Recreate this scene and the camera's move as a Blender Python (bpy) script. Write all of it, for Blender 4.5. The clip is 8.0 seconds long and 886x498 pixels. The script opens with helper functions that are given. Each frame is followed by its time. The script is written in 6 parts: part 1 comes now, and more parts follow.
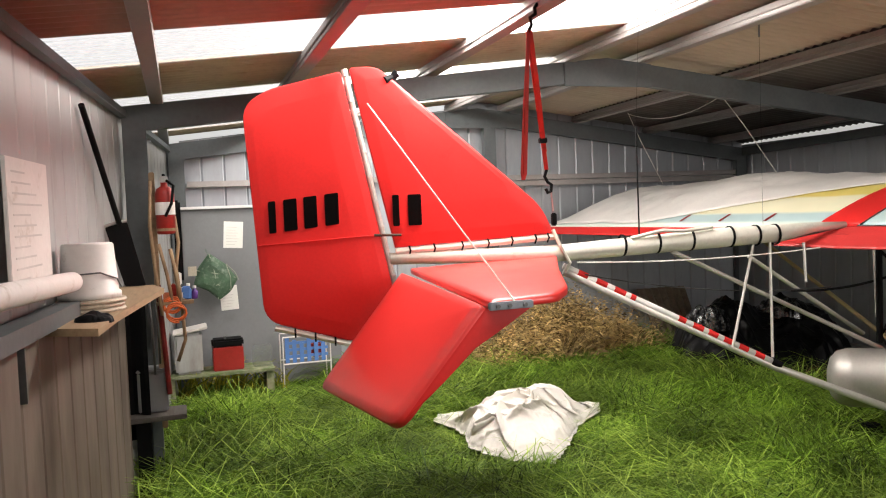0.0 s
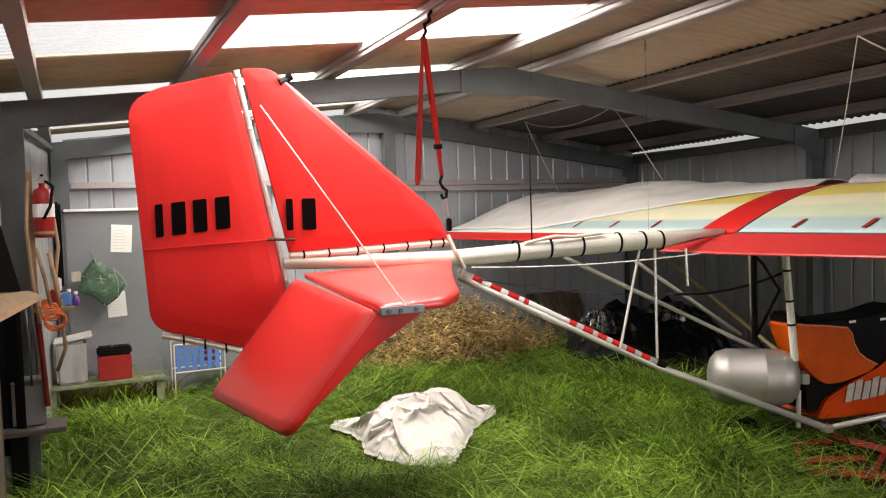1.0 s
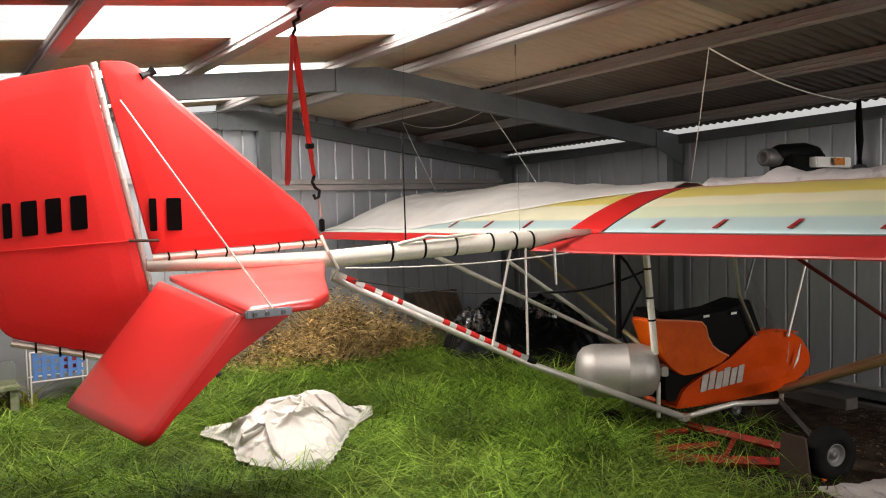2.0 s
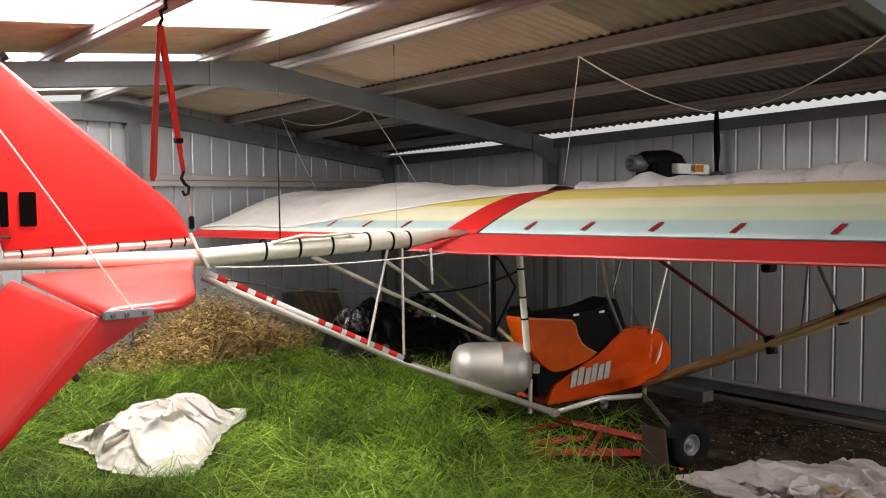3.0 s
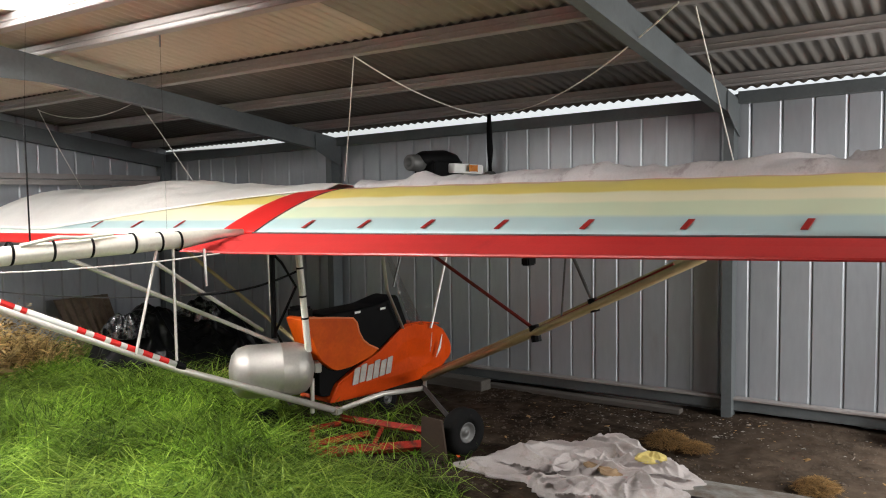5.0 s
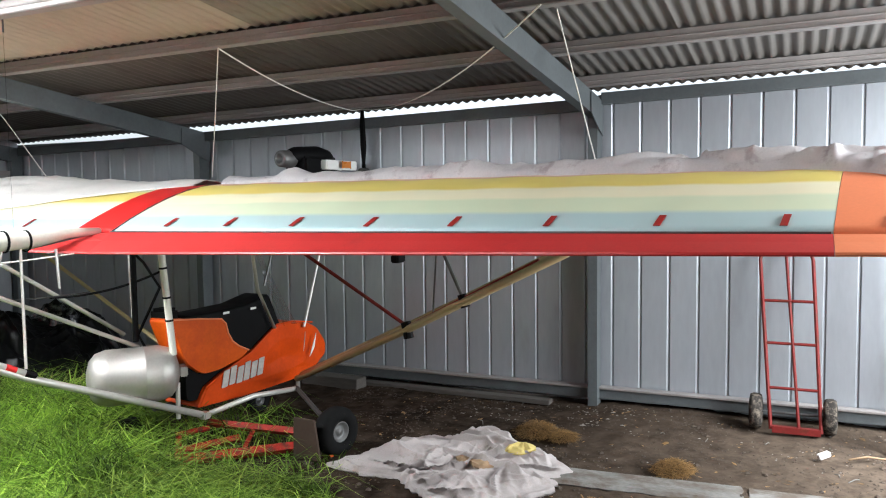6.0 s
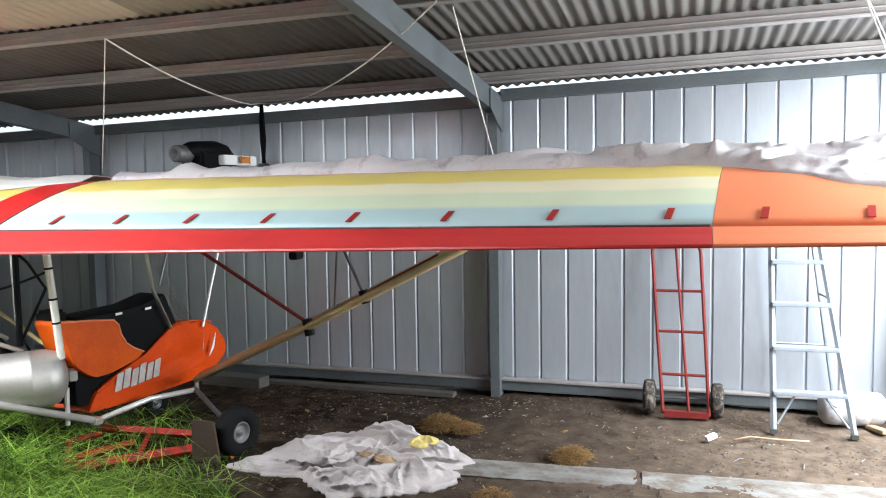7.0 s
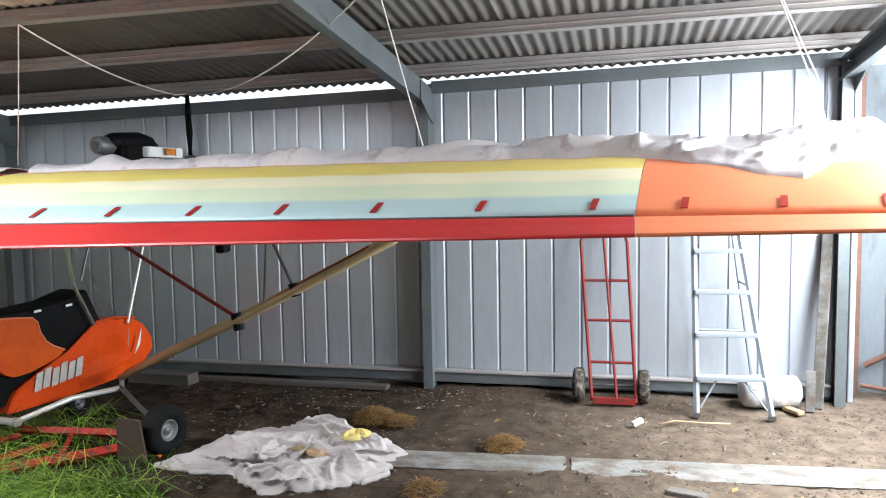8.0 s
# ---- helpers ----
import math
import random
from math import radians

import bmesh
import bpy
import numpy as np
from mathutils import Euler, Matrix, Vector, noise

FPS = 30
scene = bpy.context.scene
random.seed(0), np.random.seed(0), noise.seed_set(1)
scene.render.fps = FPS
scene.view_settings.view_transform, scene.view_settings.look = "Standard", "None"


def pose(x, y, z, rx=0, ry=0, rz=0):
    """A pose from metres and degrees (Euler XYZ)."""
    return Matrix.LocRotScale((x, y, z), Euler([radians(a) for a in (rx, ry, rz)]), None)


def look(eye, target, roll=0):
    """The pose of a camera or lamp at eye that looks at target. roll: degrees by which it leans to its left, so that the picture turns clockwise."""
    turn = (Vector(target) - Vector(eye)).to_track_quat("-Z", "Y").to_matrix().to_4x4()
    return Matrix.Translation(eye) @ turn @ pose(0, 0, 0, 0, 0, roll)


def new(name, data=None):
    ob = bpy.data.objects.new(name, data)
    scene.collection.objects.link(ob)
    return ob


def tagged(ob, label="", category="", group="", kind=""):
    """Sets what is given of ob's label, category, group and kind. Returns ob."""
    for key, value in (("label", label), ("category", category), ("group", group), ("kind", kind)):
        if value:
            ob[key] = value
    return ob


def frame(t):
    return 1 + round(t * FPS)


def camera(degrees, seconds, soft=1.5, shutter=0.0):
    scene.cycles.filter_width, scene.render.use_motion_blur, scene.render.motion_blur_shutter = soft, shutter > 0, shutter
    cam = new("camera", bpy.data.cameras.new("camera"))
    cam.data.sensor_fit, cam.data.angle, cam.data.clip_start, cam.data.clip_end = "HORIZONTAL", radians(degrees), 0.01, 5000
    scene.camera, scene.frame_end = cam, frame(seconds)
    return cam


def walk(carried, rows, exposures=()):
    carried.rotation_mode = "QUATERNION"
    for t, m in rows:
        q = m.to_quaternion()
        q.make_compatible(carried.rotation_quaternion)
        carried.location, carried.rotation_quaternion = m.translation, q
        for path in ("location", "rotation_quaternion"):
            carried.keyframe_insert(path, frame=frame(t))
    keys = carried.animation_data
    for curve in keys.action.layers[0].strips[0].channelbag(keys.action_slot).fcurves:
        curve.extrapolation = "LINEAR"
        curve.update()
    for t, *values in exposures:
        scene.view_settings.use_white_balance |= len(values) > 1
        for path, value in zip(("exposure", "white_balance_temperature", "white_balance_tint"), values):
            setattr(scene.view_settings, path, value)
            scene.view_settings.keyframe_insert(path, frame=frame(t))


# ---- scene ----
cam = camera(58.6, 8.0, soft=1.1)
PATH = [
    (0, (-0.405, -0.193, 1.587), (0.221, 1.704, 1.484), -2.2),
    (0.5, (-0.381, -0.198, 1.586), (0.313, 1.675, 1.486), -2.0),
    (1, (-0.364, -0.211, 1.586), (0.488, 1.596, 1.487), -1.7),
    (1.5, (-0.344, -0.225, 1.589), (0.641, 1.513, 1.487), -1.7),
    (3, (-0.282, -0.27, 1.595), (1.055, 1.212, 1.478), -0.6),
    (3.5, (-0.281, -0.294, 1.597), (1.155, 1.094, 1.484), -0.3),
    (4, (-0.266, -0.306, 1.59), (1.263, 0.978, 1.475), -0.2),
    (4.5, (-0.243, -0.326, 1.588), (1.352, 0.874, 1.469), -0.5),
    (6, (-0.181, -0.39, 1.593), (1.634, 0.438, 1.455), -0.7),
    (6.5, (-0.17, -0.411, 1.595), (1.691, 0.306, 1.451), -0.7),
    (7, (-0.173, -0.435, 1.595), (1.725, 0.178, 1.441), -0.9),
    (7.5, (-0.176, -0.452, 1.594), (1.747, 0.07, 1.424), -0.6),
    (8, (-0.173, -0.458, 1.588), (1.767, -0.004, 1.414), -1.0),
]
EXPOSURES = [(0.0, -0.97, 6900, 12), (1.5, -1.08, 6900, 12), (3.0, -0.95, 6800, 12), (4.5, -0.80, 6700, 10), (6.0, -0.14, 5950, 6), (8.0, 0.05, 5800, 5)]
walk(cam, [(t, look(eye, target, roll)) for t, eye, target, roll in PATH], EXPOSURES)

# ---- world and light ----
world = bpy.data.worlds.new("world")
scene.world = world
world.use_nodes = True
_bg = world.node_tree.nodes["Background"]
_sky = world.node_tree.nodes.new("ShaderNodeTexSky")
_sky.sky_type = "NISHITA"
_sky.sun_disc = False
_sky.sun_elevation, _sky.sun_rotation = radians(50), radians(200)
_sky.air_density, _sky.dust_density, _sky.ozone_density = 1.0, 5.0, 0.4
_pale = world.node_tree.nodes.new("ShaderNodeHueSaturation")
_pale.inputs["Saturation"].default_value, _pale.inputs["Value"].default_value = 0.25, 3.3
world.node_tree.links.new(_sky.outputs[0], _pale.inputs["Color"])
world.node_tree.links.new(_pale.outputs[0], _bg.inputs[0])
_bg.inputs[1].default_value = 0.15

sun = new("sun", bpy.data.lights.new("sun", "SUN"))
sun.data.energy, sun.data.angle, sun.data.color = 0.5, radians(12), (1.0, 0.96, 0.9)
sun.matrix_world = look((0, 0, 0), (0.35, -0.45, -0.82))


def opening_lamp(name, at, target, sx, sy, watts, colour=(1.0, 0.98, 0.95)):
    """Daylight that comes in through an opening of the shed."""
    lamp = new(name, bpy.data.lights.new(name, "AREA"))
    lamp.data.shape, lamp.data.size, lamp.data.size_y = "RECTANGLE", sx, sy
    lamp.data.energy, lamp.data.color = watts, colour
    lamp.matrix_world = look(at, target)
    return lamp


# ---- plan of the shed ----
XR, YR, YC = 5.70, 7.31, -1.93          # inner faces: side wall, rear wall, open front
RIDGE, SLOPE = 2.46, 0.11
YA, YB = 4.69, 0.98                     # the two inner portal frames
PITCH = 0.205                           # rib spacing of the wall cladding


def xl(y):
    """Inner face of the far-side wall, which is not quite square to the rest."""
    return -0.70 + 0.085 * (y - 4.79)


def rise(x, y):
    """The roof drops a little towards the rear, most along the eave of the side wall."""
    f = max(0.0, (x - RIDGE) / (XR - RIDGE))
    return -0.024 * (y - 3.04) * f - 0.006 * (y - YA) * (1 - f)


def roof(x, y=YA):
    """Underside of the roof sheets."""
    return 2.66 - SLOPE * abs(x - RIDGE) + rise(x, y)


SKYLIGHTS = [(1.25, 1.95), (3.24, 3.93), (4.90, 5.55), (6.38, 6.95)]
opening_lamp("front_daylight", (4.05, -2.30, 1.72), (3.95, 1.4, 0.0), 2.8, 1.2, 255)
opening_lamp("front_daylight", (4.15, -2.75, 2.75), (4.1, -0.6, 1.3), 3.0, 0.9, 225)
for _n, (_a, _b) in enumerate(SKYLIGHTS):
    _x = 1.18
    opening_lamp("skylight_daylight", (_x, (_a + _b) / 2, roof(_x) + 0.25), (_x + 0.28, (_a + _b) / 2, 0), 2.45, _b - _a, (80, 700, 330, 170)[_n])

# ---- materials ----


def material(name, colour, rough=0.6, metal=0.0, vary=0.12, scale=3.0, grain=60.0, bump=0.0, stretch=(1, 1, 1), stain=None, stain_at=0.62, spread=0.0, coat=0.0, spec=0.5, soft=0.07):
    """A surface with variation at two scales; stain is a second colour that breaks through in patches."""
    m = bpy.data.materials.new(name)
    m.use_nodes = True
    t, b = m.node_tree, m.node_tree.nodes["Principled BSDF"]
    add, link = t.nodes.new, t.links.new
    co = add("ShaderNodeTexCoord")
    mp = add("ShaderNodeMapping")
    mp.inputs["Scale"].default_value = stretch
    link(co.outputs["Object"], mp.inputs[0])
    info = add("ShaderNodeObjectInfo")
    big = add("ShaderNodeTexNoise")
    big.inputs["Scale"].default_value, big.inputs["Detail"].default_value = scale, 5
    fine = add("ShaderNodeTexNoise")
    fine.inputs["Scale"].default_value, fine.inputs["Detail"].default_value = grain, 3
    link(mp.outputs[0], big.inputs["Vector"])
    link(mp.outputs[0], fine.inputs["Vector"])
    summed = add("ShaderNodeMath")
    summed.operation = "MULTIPLY_ADD"
    link(fine.outputs[0], summed.inputs[0])
    summed.inputs[1].default_value = 0.5
    link(big.outputs[0], summed.inputs[2])
    span = add("ShaderNodeMapRange")
    link(summed.outputs[0], span.inputs[0])
    span.inputs[1].default_value, span.inputs[2].default_value = 0.45, 1.05
    span.inputs[3].default_value, span.inputs[4].default_value = 1 - vary * 1.4, 1 + vary
    tone = add("ShaderNodeMath")
    tone.operation = "MULTIPLY_ADD"
    link(info.outputs["Random"], tone.inputs[0])
    tone.inputs[1].default_value = spread
    link(span.outputs[0], tone.inputs[2])
    hue = add("ShaderNodeHueSaturation")
    link(tone.outputs[0], hue.inputs["Value"])
    hue.inputs["Color"].default_value = (*colour, 1)
    out = hue.outputs[0]
    if stain:
        spot = add("ShaderNodeTexNoise")
        spot.inputs["Scale"].default_value, spot.inputs["Detail"].default_value, spot.inputs["Roughness"].default_value = scale * 2.3, 8, 0.65
        link(mp.outputs[0], spot.inputs["Vector"])
        edge = add("ShaderNodeMapRange")
        link(spot.outputs[0], edge.inputs[0])
        edge.inputs[1].default_value, edge.inputs[2].default_value = stain_at - soft, stain_at + soft
        mix = add("ShaderNodeMixRGB")
        link(edge.outputs[0], mix.inputs[0])
        link(out, mix.inputs[1])
        mix.inputs[2].default_value = (*stain, 1)
        out = mix.outputs[0]
    link(out, b.inputs["Base Color"])
    rr = add("ShaderNodeMapRange")
    link(big.outputs[0], rr.inputs[0])
    rr.inputs[3].default_value, rr.inputs[4].default_value = max(0.05, rough - 0.15), min(1, rough + 0.15)
    link(rr.outputs[0], b.inputs["Roughness"])
    b.inputs["Metallic"].default_value = metal
    b.inputs["Coat Weight"].default_value = coat
    b.inputs["Specular IOR Level"].default_value = spec
    if bump:
        bp = add("ShaderNodeBump")
        bp.inputs["Strength"].default_value, bp.inputs["Distance"].default_value = bump, 0.01
        link(summed.outputs[0], bp.inputs["Height"])
        link(bp.outputs[0], b.inputs["Normal"])
    return m


M = dict(
    cladding=material("zincalume_cladding", (0.35, 0.37, 0.40), 0.42, 0.40, 0.10, 1.2, 30, 0.05, (1, 1, 0.25), stain=(0.30, 0.30, 0.30), stain_at=0.68, spread=0.08),
    oldcladding=material("dulled_cladding", (0.39, 0.388, 0.385), 0.55, 0.2, 0.09, 1.3, 14, 0.03, (1, 1, 0.35), stain=(0.22, 0.18, 0.15), stain_at=0.66, soft=0.12, spread=0.08),
    darkwood=material("dark_stained_ply", (0.045, 0.027, 0.017), 0.8, 0, 0.2, 6, 50, 0.2),
    faint=material("faint_writing", (0.60, 0.57, 0.55), 0.8),
    frame=material("galvanised_frame_steel", (0.115, 0.128, 0.134), 0.5, 0.3, 0.16, 4, 40, 0.08, stain=(0.09, 0.085, 0.08), stain_at=0.7),
    purlin=material("galvanised_purlin", (0.32, 0.295, 0.285), 0.5, 0.3, 0.12, 3, 40, 0.05),
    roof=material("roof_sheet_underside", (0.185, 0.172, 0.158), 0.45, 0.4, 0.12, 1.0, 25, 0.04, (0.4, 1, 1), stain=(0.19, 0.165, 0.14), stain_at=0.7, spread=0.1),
    # next three: bounced light and its falloff put into the sheet colour
    creamroof=material("lit_cream_roof_sheet", (0.44, 0.39, 0.32), 0.7, 0.0, 0.10, 1.0, 25, 0.04, (0.4, 1, 1), stain=(0.36, 0.30, 0.23), stain_at=0.68, spread=0.06, spec=0.2),
    midroof=material("halflit_cream_roof_sheet", (0.26, 0.235, 0.20), 0.65, 0.1, 0.12, 1.0, 25, 0.04, (0.4, 1, 1), stain=(0.22, 0.185, 0.15), stain_at=0.66, soft=0.14, spread=0.08, spec=0.25),
    darkroof=material("shaded_roof_sheet", (0.115, 0.103, 0.09), 0.55, 0.25, 0.15, 1.2, 25, 0.04, (0.4, 1, 1), stain=(0.075, 0.062, 0.052), stain_at=0.62, soft=0.12, spread=0.10),
    redroof=material("red_oxide_roof_sheet", (0.46, 0.25, 0.20), 0.6, 0.0, 0.15, 1.5, 30, 0.05, stain=(0.40, 0.22, 0.17)),
    tanroof=material("tan_roof_sheet", (0.56, 0.45, 0.34), 0.6, 0.0, 0.15, 1.5, 30, 0.05, stain=(0.40, 0.29, 0.2)),
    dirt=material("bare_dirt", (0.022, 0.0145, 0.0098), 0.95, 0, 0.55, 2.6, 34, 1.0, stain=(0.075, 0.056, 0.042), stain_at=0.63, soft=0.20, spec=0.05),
    flake=material("pale_lime", (0.22, 0.205, 0.185), 0.9, 0, 0.3, 20, 60, 0.2),
    clod=material("dry_clod", (0.060, 0.043, 0.031), 0.95, 0, 0.5, 6, 60, 0.3, stain=(0.095, 0.074, 0.056), stain_at=0.62),
    brownsheet=material("dark_streaked_sheet", (0.15, 0.118, 0.094), 0.65, 0.1, 0.14, 1.6, 14, 0.05, (1, 1, 0.25), stain=(0.045, 0.03, 0.022), stain_at=0.56, soft=0.14),
    board=material("weathered_board", (0.155, 0.15, 0.14), 0.9, 0, 0.3, 5, 60, 0.5, (1, 0.6, 1), stain=(0.085, 0.066, 0.05), stain_at=0.54, soft=0.10),
    dirtyboard=material("earth_stained_timber", (0.085, 0.075, 0.066), 0.9, 0, 0.3, 6, 60, 0.4, (1, 0.15, 1), stain=(0.05, 0.04, 0.032)),
    mossy=material("mossy_pale_timber", (0.26, 0.27, 0.17), 0.9, 0, 0.3, 6, 50, 0.4, stain=(0.10, 0.15, 0.04), stain_at=0.52, soft=0.12),
    doorsheet=material("dull_blue_grey_sheet", (0.15, 0.168, 0.185), 0.55, 0.2, 0.15, 2, 40, 0.05, (1, 1, 0.3), stain=(0.10, 0.10, 0.10)),
    jug=material("grubby_white_plastic", (0.46, 0.46, 0.47), 0.5, 0, 0.12, 5, 50, 0.05, stain=(0.28, 0.25, 0.22), stain_at=0.62),
    rust=material("rusted_steel", (0.11, 0.05, 0.034), 0.8, 0, 0.3, 8, 60, 0.2, stain=(0.06, 0.035, 0.028)),
    wood=material("raw_timber", (0.30, 0.20, 0.115), 0.75, 0, 0.2, 6, 50, 0.3, (1, 0.12, 1), stain=(0.18, 0.11, 0.06)),
    red=material("red_painted_fabric", (0.66, 0.024, 0.022), 0.42, 0, 0.08, 2.0, 70, 0.04, stain=(0.54, 0.014, 0.012), stain_at=0.72, spec=0.3),
    flapred=material("faded_red_fabric", (0.52, 0.035, 0.034), 0.36, 0, 0.10, 2.0, 70, 0.04, stain=(0.42, 0.03, 0.03), stain_at=0.68),
    # glossy, and its base lightened over red to carry some of the sheen
    redgloss=material("glossy_red_fabric", (0.74, 0.034, 0.030), 0.36, 0, 0.04, 1.2, 70, 0.02, spec=0.8, coat=0.12),
    redtube=material("red_painted_tube", (0.32, 0.016, 0.012), 0.42, 0, 0.15, 8, 60, 0.05, stain=(0.25, 0.05, 0.03), stain_at=0.66),
    redbar=material("rusty_red_bar", (0.30, 0.022, 0.014), 0.6, 0, 0.3, 8, 60, 0.1, stain=(0.09, 0.028, 0.018), stain_at=0.55, spec=0.2),
    marker=material("signal_orange_plastic", (0.85, 0.12, 0.02), 0.5, 0, 0.08),
    redframe=material("faded_red_steel", (0.15, 0.018, 0.016), 0.55, 0, 0.2, 8, 60, 0.1, stain=(0.10, 0.022, 0.014), stain_at=0.58, spec=0.15),
    orange=material("orange_fabric", (0.78, 0.24, 0.105), 0.5, 0, 0.06, 2, 70, 0.03),
    podorange=material("orange_fibreglass", (0.62, 0.062, 0.0015), 0.42, 0, 0.14, 3, 50, 0.04, spec=0.22, stain=(0.48, 0.045, 0.004), stain_at=0.64, soft=0.12),
    shellorange=material("sunned_orange_fibreglass", (0.62, 0.088, 0.0015), 0.45, 0, 0.16, 3, 50, 0.04, spec=0.25, stain=(0.50, 0.055, 0.004), stain_at=0.60, soft=0.14),
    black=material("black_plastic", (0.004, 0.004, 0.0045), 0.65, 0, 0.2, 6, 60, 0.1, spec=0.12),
    blackfoil=material("black_polythene", (0.003, 0.003, 0.0033), 0.35, 0, 0.2, 6, 60, 0.3, spec=0.2),
    foil=material("wrinkled_silver_foil", (0.20, 0.20, 0.20), 0.22, 0.85, 0.25, 9, 60, 0.4, stain=(0.006, 0.006, 0.007), stain_at=0.47),
    rubber=material("tyre_rubber", (0.007, 0.007, 0.007), 0.85, 0, 0.2, 8, 60, 0.2, stain=(0.026, 0.021, 0.017), stain_at=0.68, spec=0.12),
    dustytyre=material("dusty_tyre_rubber", (0.035, 0.031, 0.028), 0.9, 0, 0.3, 14, 60, 0.3, stain=(0.16, 0.135, 0.11), stain_at=0.55, soft=0.08, spec=0.1),
    alloy=material("brushed_aluminium", (0.68, 0.68, 0.66), 0.35, 0.85, 0.1, 4, 60, 0.05),
    ladder=material("oxidised_aluminium", (0.22, 0.245, 0.275), 0.5, 0.1, 0.12, 6, 60, 0.05, stain=(0.30, 0.31, 0.32), stain_at=0.66),
    rim=material("dull_wheel_rim", (0.14, 0.14, 0.137), 0.5, 0.5, 0.15, 10, 60),
    tank=material("dull_steel_tank", (0.46, 0.44, 0.41), 0.5, 0.75, 0.12, 4, 60, 0.05, stain=(0.4, 0.37, 0.33), stain_at=0.7),
    tube=material("silver_tube", (0.62, 0.60, 0.56), 0.42, 0.45, 0.12, 6, 60, 0.04, stain=(0.42, 0.38, 0.32), stain_at=0.72),
    goldtube=material("gold_anodised_strut", (0.52, 0.41, 0.22), 0.42, 0.35, 0.12, 4, 60, 0.04),
    boom=material("aged_white_tube", (0.70, 0.68, 0.60), 0.4, 0.1, 0.1, 4, 60, 0.03, stain=(0.5, 0.46, 0.38), stain_at=0.7),
    white=material("white_plastic", (0.70, 0.66, 0.63), 0.5, 0, 0.08, 4, 50, 0.05, stain=(0.48, 0.42, 0.36), stain_at=0.66),
    cream=material("stained_cream_plastic", (0.52, 0.45, 0.36), 0.6, 0, 0.15, 8, 50, 0.05, stain=(0.34, 0.26, 0.18), stain_at=0.6),
    paper=material("white_paper", (0.80, 0.79, 0.75), 0.8, 0, 0.04, 4, 40),
    cloth=material("unbleached_cloth", (0.68, 0.645, 0.60), 0.9, 0, 0.07, 3, 120, 0.25, stain=(0.54, 0.47, 0.41), stain_at=0.66),
    canvas=material("dirty_canvas", (0.37, 0.335, 0.325), 0.9, 0, 0.12, 3, 120, 0.25, stain=(0.24, 0.205, 0.18), stain_at=0.62),
    fadedlabel=material("faded_label", (0.55, 0.50, 0.47), 0.6, 0, 0.15, 20, 80),
    tarp=material("white_dust_cover", (0.50, 0.475, 0.485), 0.7, 0, 0.12, 3, 90, 0.15, stain=(0.33, 0.29, 0.30), stain_at=0.60, soft=0.05),
    plastic=material("translucent_plastic_cover", (0.74, 0.71, 0.68), 0.35, 0, 0.06, 3, 40, 0.2),
    strap=material("red_webbing", (0.42, 0.022, 0.016), 0.7, 0, 0.15, 20, 200, 0.2),
    rope=material("white_cord", (0.72, 0.70, 0.65), 0.8, 0, 0.1, 30, 200),
    steel=material("dark_steel", (0.12, 0.12, 0.12), 0.45, 0.7, 0.2, 10, 60),
    greypanel=material("grey_painted_panel", (0.19, 0.195, 0.205), 0.6, 0, 0.08, 1.5, 40, 0.03, stain=(0.15, 0.15, 0.155), stain_at=0.68),
    blue=material("blue_plastic", (0.08, 0.2, 0.5), 0.5, 0, 0.1),
    netcord=material("pale_green_cord", (0.32, 0.36, 0.28), 0.8, 0, 0.2, 30, 80),
    purple=material("purple_plastic", (0.10, 0.03, 0.22), 0.4, 0, 0.1),
    orangehose=material("orange_rubber", (0.70, 0.14, 0.03), 0.5, 0, 0.15),
    greenbag=material("green_mesh_bag", (0.06, 0.12, 0.07), 0.6, 0, 0.3, 10, 60, 0.4, stain=(0.16, 0.22, 0.16), stain_at=0.60),
    hay=material("dry_hay", (0.34, 0.21, 0.10), 0.95, 0, 0.25, 10, 60, 0.5),
    yellow=material("yellow_cloth_patch", (0.50, 0.40, 0.13), 0.8, 0, 0.1),
    label=material("white_label", (0.8, 0.8, 0.78), 0.6, 0, 0.05),
    ink=material("black_lettering", (0.003, 0.0025, 0.0025), 0.8, 0, 0.1, spec=0.04),
    amber=material("amber_lens", (0.6, 0.2, 0.03), 0.3),
)


